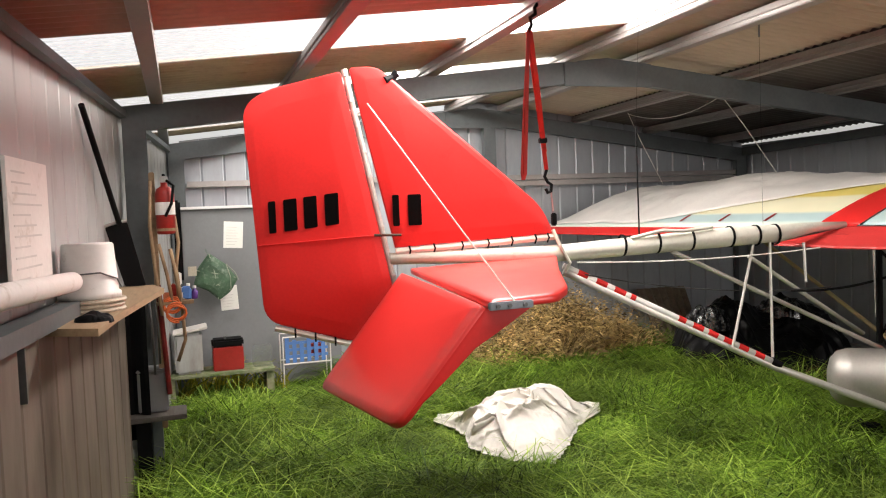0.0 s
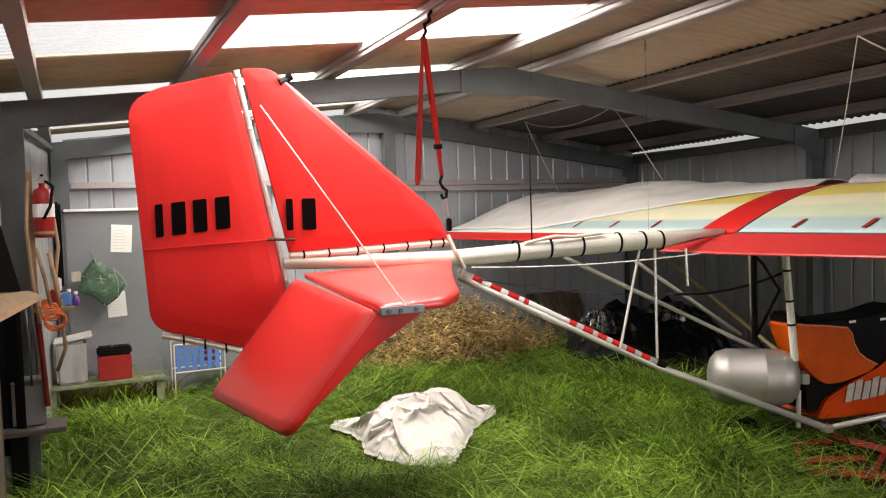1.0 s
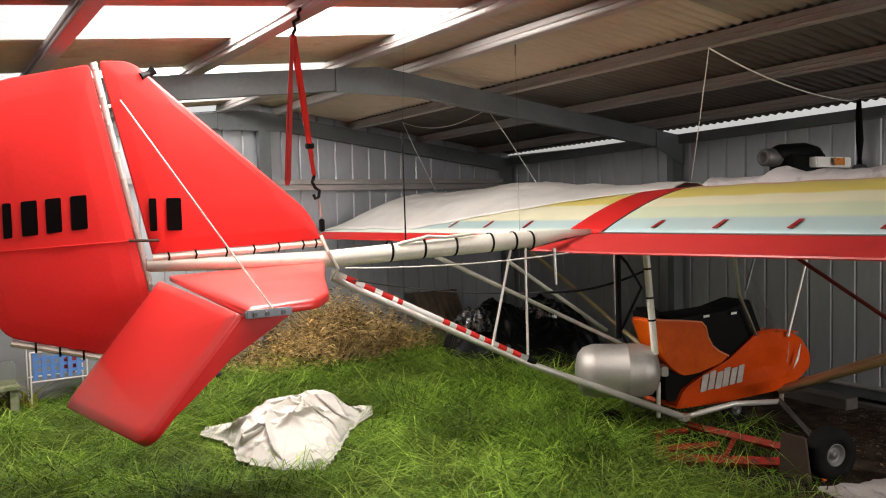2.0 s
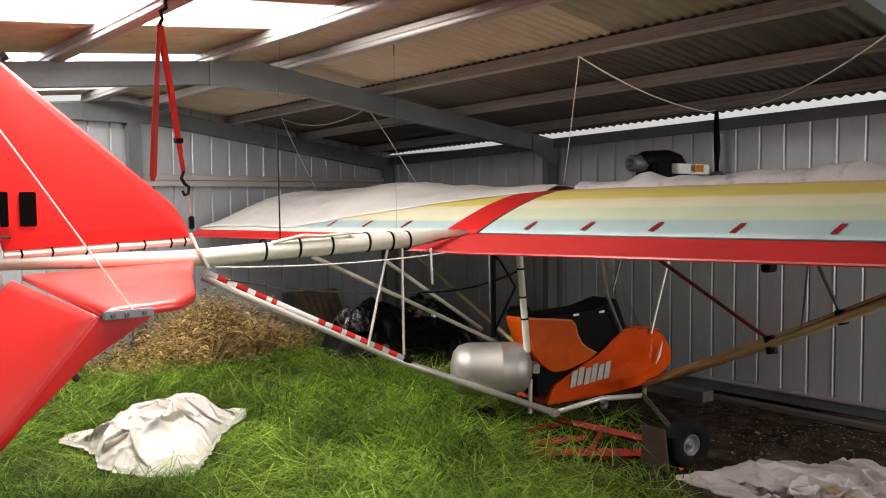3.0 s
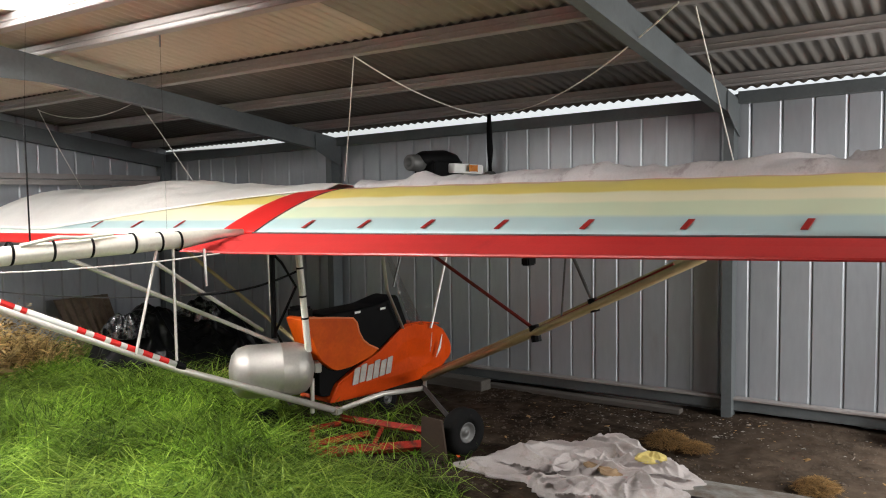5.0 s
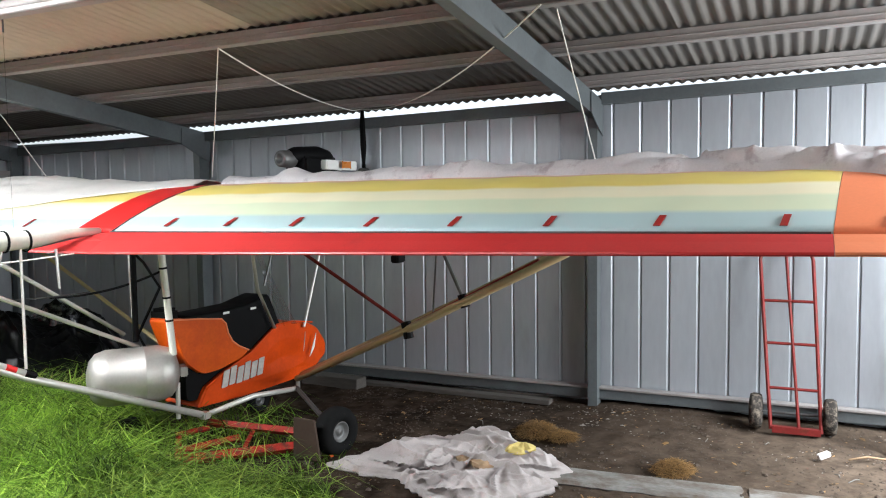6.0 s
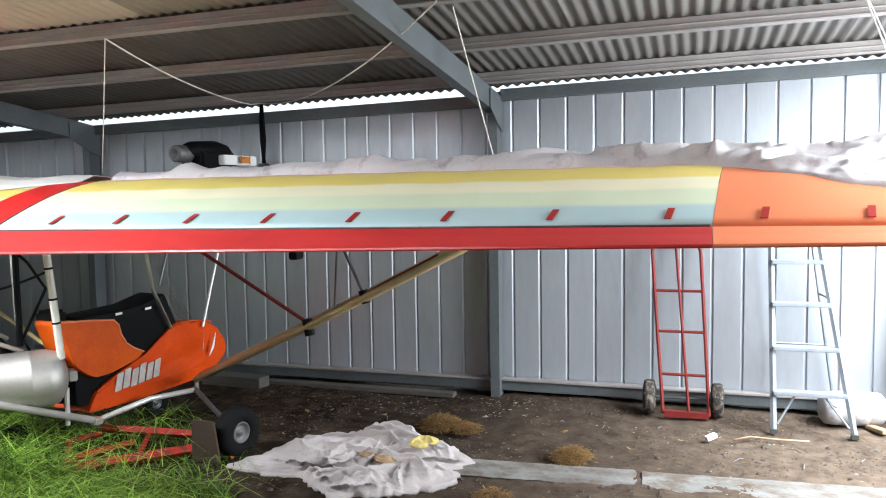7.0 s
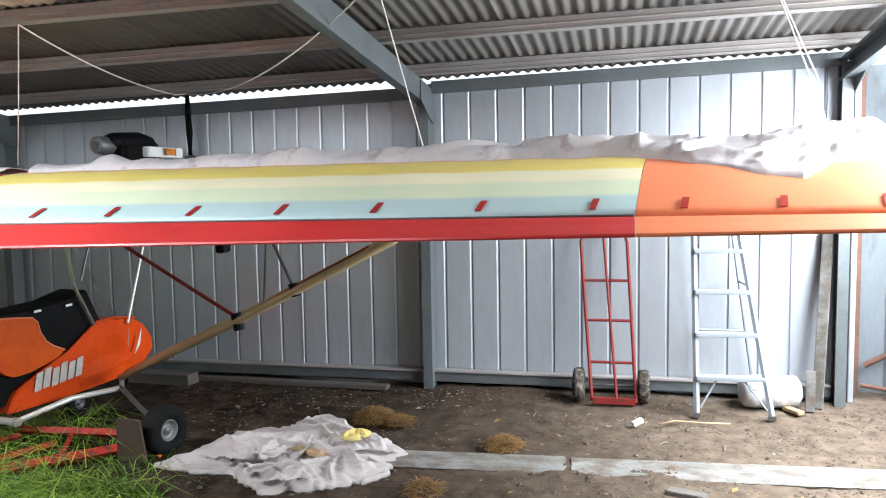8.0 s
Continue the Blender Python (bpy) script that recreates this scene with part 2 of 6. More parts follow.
def foliage(name, low, high):
    m = bpy.data.materials.new(name)
    m.use_nodes = True
    t, b = m.node_tree, m.node_tree.nodes["Principled BSDF"]
    g = t.nodes.new("ShaderNodeNewGeometry")
    ramp = t.nodes.new("ShaderNodeValToRGB")
    ramp.color_ramp.elements[0].color, ramp.color_ramp.elements[1].color = (*low, 1), (*high, 1)
    t.links.new(g.outputs["Random Per Island"], ramp.inputs[0])
    n = t.nodes.new("ShaderNodeTexNoise")
    n.inputs["Scale"].default_value, n.inputs["Detail"].default_value = 1.7, 3
    tc = t.nodes.new("ShaderNodeTexCoord")
    t.links.new(tc.outputs["Object"], n.inputs["Vector"])
    mr = t.nodes.new("ShaderNodeMapRange")
    t.links.new(n.outputs[0], mr.inputs[0])
    mr.inputs[1].default_value, mr.inputs[2].default_value = 0.32, 0.68
    mr.inputs[3].default_value, mr.inputs[4].default_value = 0.50, 1.35
    hue = t.nodes.new("ShaderNodeHueSaturation")
    t.links.new(mr.outputs[0], hue.inputs["Value"])
    t.links.new(ramp.outputs[0], hue.inputs["Color"])
    ramp = hue
    t.links.new(ramp.outputs[0], b.inputs["Base Color"])
    b.inputs["Roughness"].default_value = 0.55
    b.inputs["Specular IOR Level"].default_value = 0.25
    tr = t.nodes.new("ShaderNodeBsdfTranslucent")
    t.links.new(ramp.outputs[0], tr.inputs[0])
    mx = t.nodes.new("ShaderNodeMixShader")
    mx.inputs[0].default_value = 0.35
    t.links.new(b.outputs[0], mx.inputs[1])
    t.links.new(tr.outputs[0], mx.inputs[2])
    t.links.new(mx.outputs[0], t.nodes["Material Output"].inputs[0])
    return m


M["grass"] = foliage("green_grass", (0.006, 0.020, 0.0012), (0.25, 0.43, 0.042))
M["longgrass"] = foliage("pale_grass", (0.05, 0.12, 0.010), (0.44, 0.62, 0.10))
M["haystalk"] = foliage("brown_hay", (0.10, 0.055, 0.02), (0.36, 0.22, 0.085))
M["yellowgreen"] = foliage("yellow_green_weeds", (0.06, 0.12, 0.012), (0.62, 0.52, 0.05))
M["drygrass"] = foliage("dry_grass", (0.06, 0.030, 0.009), (0.90, 0.66, 0.30))


def see_through(name, colour, clear, rough=0.1):
    """Sheet that lets light through: partly clear, partly milky."""
    m = bpy.data.materials.new(name)
    m.use_nodes = True
    t = m.node_tree
    t.nodes.remove(t.nodes["Principled BSDF"])
    a, b = t.nodes.new("ShaderNodeBsdfTransparent"), t.nodes.new("ShaderNodeBsdfTranslucent")
    gl = t.nodes.new("ShaderNodeBsdfGlossy")
    gl.inputs["Roughness"].default_value = rough
    b.inputs[0].default_value = (*colour, 1)
    m1, m2 = t.nodes.new("ShaderNodeMixShader"), t.nodes.new("ShaderNodeMixShader")
    m1.inputs[0].default_value, m2.inputs[0].default_value = 1 - clear, 0.06
    t.links.new(a.outputs[0], m1.inputs[1])
    t.links.new(b.outputs[0], m1.inputs[2])
    t.links.new(m1.outputs[0], m2.inputs[1])
    t.links.new(gl.outputs[0], m2.inputs[2])
    t.links.new(m2.outputs[0], t.nodes["Material Output"].inputs[0])
    return m


M["skylight"] = see_through("milky_skylight_sheet", (0.95, 0.95, 0.95), 0.8)
M["perspex"] = see_through("clear_windscreen", (0.8, 0.82, 0.85), 0.82, 0.05)


def banded(name, bands, rough=0.45):
    """Cloth with stripes along the span; the first UV coordinate runs from the trailing edge forward."""
    m = bpy.data.materials.new(name)
    m.use_nodes = True
    t, b = m.node_tree, m.node_tree.nodes["Principled BSDF"]
    uv = t.nodes.new("ShaderNodeUVMap")
    sep = t.nodes.new("ShaderNodeSeparateXYZ")
    t.links.new(uv.outputs[0], sep.inputs[0])
    ramp = t.nodes.new("ShaderNodeValToRGB")
    el = ramp.color_ramp.elements
    el[0].position, el[0].color = 0.0, (*bands[0][1], 1)
    last = bands[0][1]
    el[1].position, el[1].color = 1.0, (*bands[-1][1], 1)
    for at, colour in bands[1:]:
        e = el.new(at - 0.012)
        e.color = (*last, 1)
        e = el.new(at + 0.012)
        e.color = (*colour, 1)
        last = colour
    t.links.new(sep.outputs[0], ramp.inputs[0])
    n = t.nodes.new("ShaderNodeTexNoise")
    n.inputs["Scale"].default_value = 3
    tc = t.nodes.new("ShaderNodeTexCoord")
    t.links.new(tc.outputs["Object"], n.inputs["Vector"])
    mr = t.nodes.new("ShaderNodeMapRange")
    t.links.new(n.outputs[0], mr.inputs[0])
    mr.inputs[3].default_value, mr.inputs[4].default_value = 0.88, 1.08
    h = t.nodes.new("ShaderNodeHueSaturation")
    t.links.new(mr.outputs[0], h.inputs["Value"])
    t.links.new(ramp.outputs[0], h.inputs["Color"])
    t.links.new(h.outputs[0], b.inputs["Base Color"])
    b.inputs["Roughness"].default_value = rough
    return m


BLUE, GREEN, CREAM, YELLOW, SALMON = (0.45, 0.60, 0.61), (0.68, 0.76, 0.54), (0.88, 0.84, 0.60), (0.85, 0.70, 0.19), (0.76, 0.46, 0.33)
M["wing"] = banded("striped_wing_fabric", [(0, BLUE), (0.125, GREEN), (0.235, CREAM), (0.34, YELLOW), (0.53, SALMON)])
M["wingpale"] = banded("pale_striped_wing_fabric", [(0, (0.72, 0.80, 0.72)), (0.05, BLUE), (0.13, CREAM), (0.30, YELLOW), (0.45, CREAM)])

# ---- building blocks ----


def finish(name, bm, mat, parent=None, smooth=False):
    me = bpy.data.meshes.new(name)
    bm.normal_update()
    bm.to_mesh(me)
    bm.free()
    for mm in mat if isinstance(mat, (list, tuple)) else (mat,):
        me.materials.append(M[mm] if isinstance(mm, str) else mm)
    if smooth:
        for p in me.polygons:
            p.use_smooth = True
    ob = new(name, me)
    if parent:
        ob.parent = parent
    return ob


def part(name, bm, mat, parent, label="", smooth=False):
    ob = finish(name, bm, mat, parent, smooth)
    return tagged(ob, label) if label else ob


def thing(name, label, category, group="", kind="", at=(0, 0, 0)):
    e = new(name)
    e.empty_display_size = 0.1
    e.location = at
    return tagged(e, label, category, group, kind)


def box(bm, lo, hi, bevel=0.0, m=None):
    r = bmesh.ops.create_cube(bm, size=1)
    lo, hi = Vector(lo), Vector(hi)
    for v in r["verts"]:
        v.co = Vector(((lo + hi) / 2)[i] + v.co[i] * (hi - lo)[i] for i in range(3))
    if bevel:
        edges = list({e for v in r["verts"] for e in v.link_edges})
        out = bmesh.ops.bevel(bm, geom=edges, offset=bevel, segments=2, affect="EDGES")
        verts = out["verts"]
    else:
        verts = r["verts"]
    if m:
        bmesh.ops.transform(bm, matrix=m, verts=list({v for v in verts if v.is_valid} | {v for v in r["verts"] if v.is_valid}))
    return bm


def boxed(lo, hi, bevel=0.0, m=None):
    return box(bmesh.new(), lo, hi, bevel, m)


def sweep(bm, pts, r, seg=10, cap=True, flat=None):
    """A round (or flattened) bar along points; r is one radius or one for each point."""
    pts = [Vector(p) for p in pts]
    rs = r if isinstance(r, (list, tuple)) else [r] * len(pts)
    rings, up = [], None
    for i, p in enumerate(pts):
        d = (pts[min(i + 1, len(pts) - 1)] - pts[max(i - 1, 0)]).normalized()
        if up is None:
            up = Vector((0, 0, 1)) if abs(d.z) < 0.9 else Vector((1, 0, 0))
        a = d.cross(up).normalized()
        up = a.cross(d).normalized()
        ring = []
        for k in range(seg):
            w = 2 * math.pi * k / seg
            off = a * math.cos(w) * rs[i] + up * math.sin(w) * rs[i] * (flat or 1)
            ring.append(bm.verts.new(p + off))
        rings.append(ring)
    for q, s in zip(rings, rings[1:]):
        for k in range(seg):
            bm.faces.new((q[k], q[(k + 1) % seg], s[(k + 1) % seg], s[k]))
    if cap:
        bm.faces.new(list(reversed(rings[0])))
        bm.faces.new(rings[-1])
    return bm


def rod(a, b, r, seg=10):
    return sweep(bmesh.new(), [a, b], r, seg)


def lathe(bm, profile, seg=24, m=None):
    """Turn (radius, height) points round the z axis."""
    rings = []
    for rad, z in profile:
        if rad < 1e-5:
            rings.append([bm.verts.new((0, 0, z))])
        else:
            rings.append([bm.verts.new((rad * math.cos(2 * math.pi * k / seg), rad * math.sin(2 * math.pi * k / seg), z)) for k in range(seg)])
    for a, b in zip(rings, rings[1:]):
        for k in range(seg):
            p, q = a[k % len(a)], a[(k + 1) % len(a)]
            s, t = b[(k + 1) % len(b)], b[k % len(b)]
            loop = [p]
            for v in (q, s, t):
                if v not in loop:
                    loop.append(v)
            if len(loop) > 2:
                bm.faces.new(loop)
    if m:
        bmesh.ops.transform(bm, matrix=m, verts=[v for ring in rings for v in ring])
    return bm


def outline(pts, corner=0.0, n=5):
    """A closed outline with its corners rounded; a point may carry its own radius as a third number."""
    out, k = [], len(pts)
    for i in range(k):
        p, a, b = (Vector(pts[j % k][:2]) for j in (i, i - 1, i + 1))
        c = pts[i][2] if len(pts[i]) > 2 else corner
        if c <= 0:
            out.append(p)
            continue
        u, v = (a - p).normalized(), (b - p).normalized()
        for s in range(n + 1):
            f = s / n
            out.append(p + u * c * (1 - f) ** 2 + v * c * f ** 2)
    return out


def slab(pts, to3d, thick, bm=None, swell=0.0, bevel=0.006):
    """A panel with an outline, spread by to3d(a, b, depth); swell rounds its faces outward in the middle."""
    bm = bm or bmesh.new()
    c = sum(pts, Vector((0, 0))) / len(pts)
    rings = []
    for scale, depth in ((0.55, thick / 2 + swell), (0.86, thick / 2 + swell * 0.55), (1 - bevel * 2, thick / 2), (1, thick / 2 - bevel), (1, -thick / 2 + bevel), (1 - bevel * 2, -thick / 2), (0.86, -thick / 2 - swell * 0.55), (0.55, -thick / 2 - swell)):
        rings.append([bm.verts.new(to3d(*(c + (p - c) * scale), depth)) for p in pts])
    k = len(pts)
    for a, b in zip(rings, rings[1:]):
        for i in range(k):
            bm.faces.new((a[i], a[(i + 1) % k], b[(i + 1) % k], b[i]))
    for ring, flip in ((rings[0], True), (rings[-1], False)):
        mid = bm.verts.new(sum((v.co for v in ring), Vector()) / k)
        for i in range(k):
            f = (ring[(i + 1) % k], ring[i], mid)
            bm.faces.new(f if flip else f[::-1])
    bmesh.ops.recalc_face_normals(bm, faces=bm.faces)
    return bm


def grid(nx, ny, f, bm=None, uv=False):
    """A sheet of quads: f(a, b) gives the place for a, b from 0 to 1."""
    bm = bm or bmesh.new()
    vs = [[bm.verts.new(f(i / nx, j / ny)) for j in range(ny + 1)] for i in range(nx + 1)]
    lay = bm.loops.layers.uv.verify() if uv else None
    for i in range(nx):
        for j in range(ny):
            fc = bm.faces.new((vs[i][j], vs[i + 1][j], vs[i + 1][j + 1], vs[i][j + 1]))
            if uv:
                for lp, (a, b) in zip(fc.loops, ((i, j), (i + 1, j), (i + 1, j + 1), (i, j + 1))):
                    lp[lay].uv = (a / nx, b / ny)
    return bm


def thicken(bm, t):
    g = bm.faces[:]
    bmesh.ops.recalc_face_normals(bm, faces=g)
    bmesh.ops.solidify(bm, geom=g, thickness=t)
    return bm


def sag(a, b, drop, n=14):
    a, b = Vector(a), Vector(b)
    return [a.lerp(b, i / n) - Vector((0, 0, drop * 4 * (i / n) * (1 - i / n))) for i in range(n + 1)]

# ---- ground ----


def ground_height(x, y):
    near = max(0.0, 1 - math.hypot(x - 2, y - 2) / 14)
    h = 0.030 * noise.noise(Vector((x * 0.9, y * 0.9, 0))) + 0.012 * noise.noise(Vector((x * 4, y * 4, 3)))
    if x > 3.2 and y < 3.3:
        h += 0.007 * noise.noise(Vector((x * 12, y * 12, 5))) + 0.0045 * noise.noise(Vector((x * 27, y * 27, 8)))
    return h * min(1, near * 3)


def ground_sheet():
    bm = bmesh.new()
    xs = sorted({round(-3 + 0.09 * i, 3) for i in range(107)} | {round(3.27 + 0.024 * i, 3) for i in range(100)} | {-3000, -300, -60, -15, -6, 9, 14, 60, 300, 3000})
    ys = sorted({round(-5 + 0.09 * i, 3) for i in range(145)} | {round(-2.6 + 0.024 * i, 3) for i in range(240)} | {-3000, -300, -60, -15, -8, 12, 18, 60, 300, 3000})
    vs = [[bm.verts.new((x, y, ground_height(x, y))) for y in ys] for x in xs]
    for i in range(len(xs) - 1):
        for j in range(len(ys) - 1):
            bm.faces.new((vs[i][j], vs[i + 1][j], vs[i + 1][j + 1], vs[i][j + 1]))
    return finish("ground", bm, "dirt", smooth=True)


def front_lit(m, dust, start, full):
    """Puts front daylight into a soil's colour as a paler tone, dust: none behind the line y = start, most of it before
    y = full, with a ragged edge.
    """
    t, b = m.node_tree, m.node_tree.nodes["Principled BSDF"]
    add, link = t.nodes.new, t.links.new
    soil = b.inputs["Base Color"].links[0].from_socket
    co, sep = add("ShaderNodeTexCoord"), add("ShaderNodeSeparateXYZ")
    link(co.outputs["Object"], sep.inputs[0])
    rag = add("ShaderNodeTexNoise")
    rag.inputs["Scale"].default_value, rag.inputs["Detail"].default_value = 1.6, 6
    link(co.outputs["Object"], rag.inputs["Vector"])
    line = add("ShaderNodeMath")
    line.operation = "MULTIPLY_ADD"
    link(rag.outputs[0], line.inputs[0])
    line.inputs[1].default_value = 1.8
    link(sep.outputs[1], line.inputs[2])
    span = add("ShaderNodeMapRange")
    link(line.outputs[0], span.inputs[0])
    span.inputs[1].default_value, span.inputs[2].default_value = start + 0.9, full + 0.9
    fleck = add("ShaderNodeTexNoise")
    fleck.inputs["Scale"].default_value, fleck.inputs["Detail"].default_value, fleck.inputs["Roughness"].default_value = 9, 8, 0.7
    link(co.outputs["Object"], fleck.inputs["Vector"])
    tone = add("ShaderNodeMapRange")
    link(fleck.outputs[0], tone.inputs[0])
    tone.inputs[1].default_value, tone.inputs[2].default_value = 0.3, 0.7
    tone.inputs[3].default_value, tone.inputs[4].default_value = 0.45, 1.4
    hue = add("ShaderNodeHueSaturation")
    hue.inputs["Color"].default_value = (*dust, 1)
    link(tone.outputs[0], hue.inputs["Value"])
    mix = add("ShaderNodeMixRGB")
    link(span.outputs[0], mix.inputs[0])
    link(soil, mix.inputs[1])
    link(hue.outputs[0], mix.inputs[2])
    link(mix.outputs[0], b.inputs["Base Color"])


# floor painted paler towards the open front, in place of stronger daylight there
front_lit(M["dirt"], (0.105, 0.080, 0.060), 1.5, -1.6)
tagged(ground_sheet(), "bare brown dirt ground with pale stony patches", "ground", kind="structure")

# ---- walls ----
RIB = [(0.0, 0.0), (0.172, 0.0), (0.176, 0.012), (0.182, 0.013), (0.197, 0.0), (PITCH, 0.0)]


def ribbed(count, height_at, place, base=0.02, depth=1.0):
    """A cladding sheet of some ribs; place(a, z, depth) sets its points."""
    bm = bmesh.new()
    cols = []
    for n in range(count):
        for a, d in RIB[:-1]:
            cols.append((n * PITCH + a, d * depth))
    cols.append((count * PITCH, 0.0))
    vs = []
    for a, d in cols:
        top = height_at(a)
        vs.append([bm.verts.new(place(a, z, d)) for z in (base, (base + top) / 2, top)])
    for p, q in zip(vs, vs[1:]):
        for k in range(2):
            bm.faces.new((p[k], q[k], q[k + 1], p[k + 1]))
    return bm


def wall(name, label, back, length, ribs_each, height_at, place, mat="cladding", depth=1.0):
    w = finish(name, back, mat)
    tagged(w, label, "wall", kind="structure")
    a = 0.0
    while a < length - 0.02:
        n = min(ribs_each, max(1, int(round((length - a) / PITCH))))
        start = a
        part("cladding_sheet", ribbed(n, lambda s: height_at(start + s), lambda s, z, d: place(min(start + s, length), z, d + 0.004 * ((int(start * 10) % 2))), depth=depth), mat, w)
        a += n * PITCH
    return w


def eave(y):
    """Top of the side wall: tight under the corrugations in the front bay, a finger lower behind it."""
    return roof(XR, y) - (0.020 if y < YB else 0.055)


def east(a):
    """Place along the side wall: the sheets of the front bay are a little wider than those behind it."""
    t = (a - 0.187) / PITCH
    return max(YC, -1.768 + 0.2056 * t if t < 14 else 1.110 + 0.1950 * (t - 14))


def north(a):
    """Place along the rear wall, whose ribs stand a little closer."""
    return 3.391 + (xl(YR) + a - 3.391) * 0.974


# side wall beside the aircraft: cladding from the front corner to the rear
_b = bmesh.new()
box(_b, (XR + 0.045, YC, 0.0), (XR + 0.075, YR + 0.08, 2.18))
wall("wall_east", "pale grey ribbed zincalume wall on steel rails", _b, 9.56, 4, lambda a: eave(east(a)), lambda a, z, d: (XR + 0.012 + d, east(a), z))
# rear gable wall
_b = bmesh.new()
_l = [(xl(YR) - 0.3, 0.0), (XR + 0.04, 0.0), (XR + 0.04, 2.2), (RIDGE, 2.56), (xl(YR) - 0.3, 2.2)]
_f = [_b.verts.new((x, YR + 0.05, z)) for x, z in _l]
_k = [_b.verts.new((x, YR + 0.08, z)) for x, z in _l]
_b.faces.new(_f)
_b.faces.new(_k[::-1])
for _i in range(5):
    _b.faces.new((_f[_i], _k[_i], _k[(_i + 1) % 5], _f[(_i + 1) % 5]))
wall("wall_north", "grey ribbed zincalume gable wall behind tall grass", _b, 6.26, 4, lambda a: roof(north(a), YR) - (0.05 if north(a) < RIDGE - 0.2 else -0.01), lambda a, z, d: (north(a), YR + 0.012 + d, z))
# the wall beside the bench
_y0 = -2.0
_b = bmesh.new()
_v = [_b.verts.new((xl(y) - o, y, z)) for o in (0.045, 0.075) for y, z in ((_y0, 0.0), (YR, 0.0), (YR, 2.2), (_y0, 2.2))]
for q in ((0, 1, 2, 3), (7, 6, 5, 4), (0, 4, 5, 1), (1, 5, 6, 2), (2, 6, 7, 3), (3, 7, 4, 0)):
    _b.faces.new([_v[i] for i in q])
wall("wall_west", "pale ribbed zincalume wall with a bench and tools", _b, YR - _y0, 4, lambda a: 2.24, lambda a, z, d: (xl(_y0 + a) - 0.012 - d, _y0 + a, z), "oldcladding", 0.6)

# ---- steel frame ----


def channel(a, b, up, side, depth, width, t=0.006):
    """A cold-formed C section from a to b: web along up, flanges towards side."""
    bm = bmesh.new()
    a, b, up, side = Vector(a), Vector(b), Vector(up).normalized(), Vector(side).normalized()
    lip = width * 0.3
    prof = [(lip, width), (0, width), (0, 0), (depth, 0), (depth, width), (depth - lip, width)]
    inner = [(lip, width - t), (t, width - t), (t, t), (depth - t, t), (depth - t, width - t), (depth - lip, width - t)]
    loop = prof + inner[::-1]
    rings = [[bm.verts.new(p + up * u + side * s) for u, s in loop] for p in (a, b)]
    k = len(loop)
    for i in range(k):
        bm.faces.new((rings[0][i], rings[0][(i + 1) % k], rings[1][(i + 1) % k], rings[1][i]))
    n = len(prof)
    for r in rings:
        for i in range(n - 1):
            bm.faces.new((r[i], r[i + 1], r[k - 2 - i], r[k - 1 - i]))
    bmesh.ops.recalc_face_normals(bm, faces=bm.faces)
    return bm


def portal(name, y, label, posts=(True, True), depth=0.15, facing=-1, knees=True):
    e = thing(name, label, "steel frame", kind="structure")
    w = 0.07
    for side, has in ((-1, posts[0]), (1, posts[1])):
        edge = XR - 0.01 if side > 0 else xl(y) + 0.01
        top_ridge, top_eave = roof(RIDGE, y) - 0.075, roof(edge, y) - 0.075
        part("rafter", channel((RIDGE, y, top_ridge - depth), (edge, y, top_eave - depth), (0, 0, 1), (0, -facing, 0), depth, w), "frame", e)
        if has:
            d = 0.13
            x0 = edge - d if side > 0 else edge
            part("post", channel((x0, y + 0.002 * side, 0.0), (x0, y + 0.002 * side, top_eave - 0.03), (1, 0, 0), (0, -facing, 0), d, w), "frame", e)
            if not knees or side < 0:
                continue
            # knee plate
            bm = bmesh.new()
            s = -side
            pts = [(edge, top_eave - 0.27), (edge, top_eave - 0.02), (edge + s * 0.36, top_eave - 0.02 + 0.36 * SLOPE), (edge + s * 0.36, top_eave - depth - 0.008 + 0.36 * SLOPE), (edge + s * 0.14, top_eave - depth - 0.07)]
            f = [bm.verts.new((x, y + facing * 0.004, z)) for x, z in pts]
            k = [bm.verts.new((x, y + facing * 0.012, z)) for x, z in pts]
            bm.faces.new(f)
            bm.faces.new(k[::-1])
            for i in range(5):
                bm.faces.new((f[i], k[i], k[(i + 1) % 5], f[(i + 1) % 5]))
            bmesh.ops.recalc_face_normals(bm, faces=bm.faces)
            part("knee_plate", bm, "frame", e)
    z = roof(RIDGE, y) - 0.075
    bm = bmesh.new()
    pts = [(RIDGE - 0.34, z - depth - 0.05), (RIDGE + 0.34, z - depth - 0.05), (RIDGE + 0.34, z - 0.04), (RIDGE, z - 0.004), (RIDGE - 0.34, z - 0.04)]
    f = [bm.verts.new((x, y + facing * 0.004, zz)) for x, zz in pts]
    k = [bm.verts.new((x, y + facing * 0.012, zz)) for x, zz in pts]
    bm.faces.new(f)
    bm.faces.new(k[::-1])
    for i in range(5):
        bm.faces.new((f[i], k[i], k[(i + 1) % 5], f[(i + 1) % 5]))
    bmesh.ops.recalc_face_normals(bm, faces=bm.faces)
    part("ridge_plate", bm, "frame", e)
    return e


portal("portal_frame_1", YR - 0.09, "grey galvanised end frame against the rear wall", knees=False)
portal("portal_frame_2", YA, "grey galvanised portal frame with bolted ridge plate")
portal("portal_frame_3", YB, "grey galvanised portal frame", posts=(False, True))
portal("portal_frame_4", YC + 0.02, "grey galvanised frame of the open front", posts=(True, True))
_e = thing("gable_post", "galvanised post under the ridge of the rear wall", "post", kind="structure")
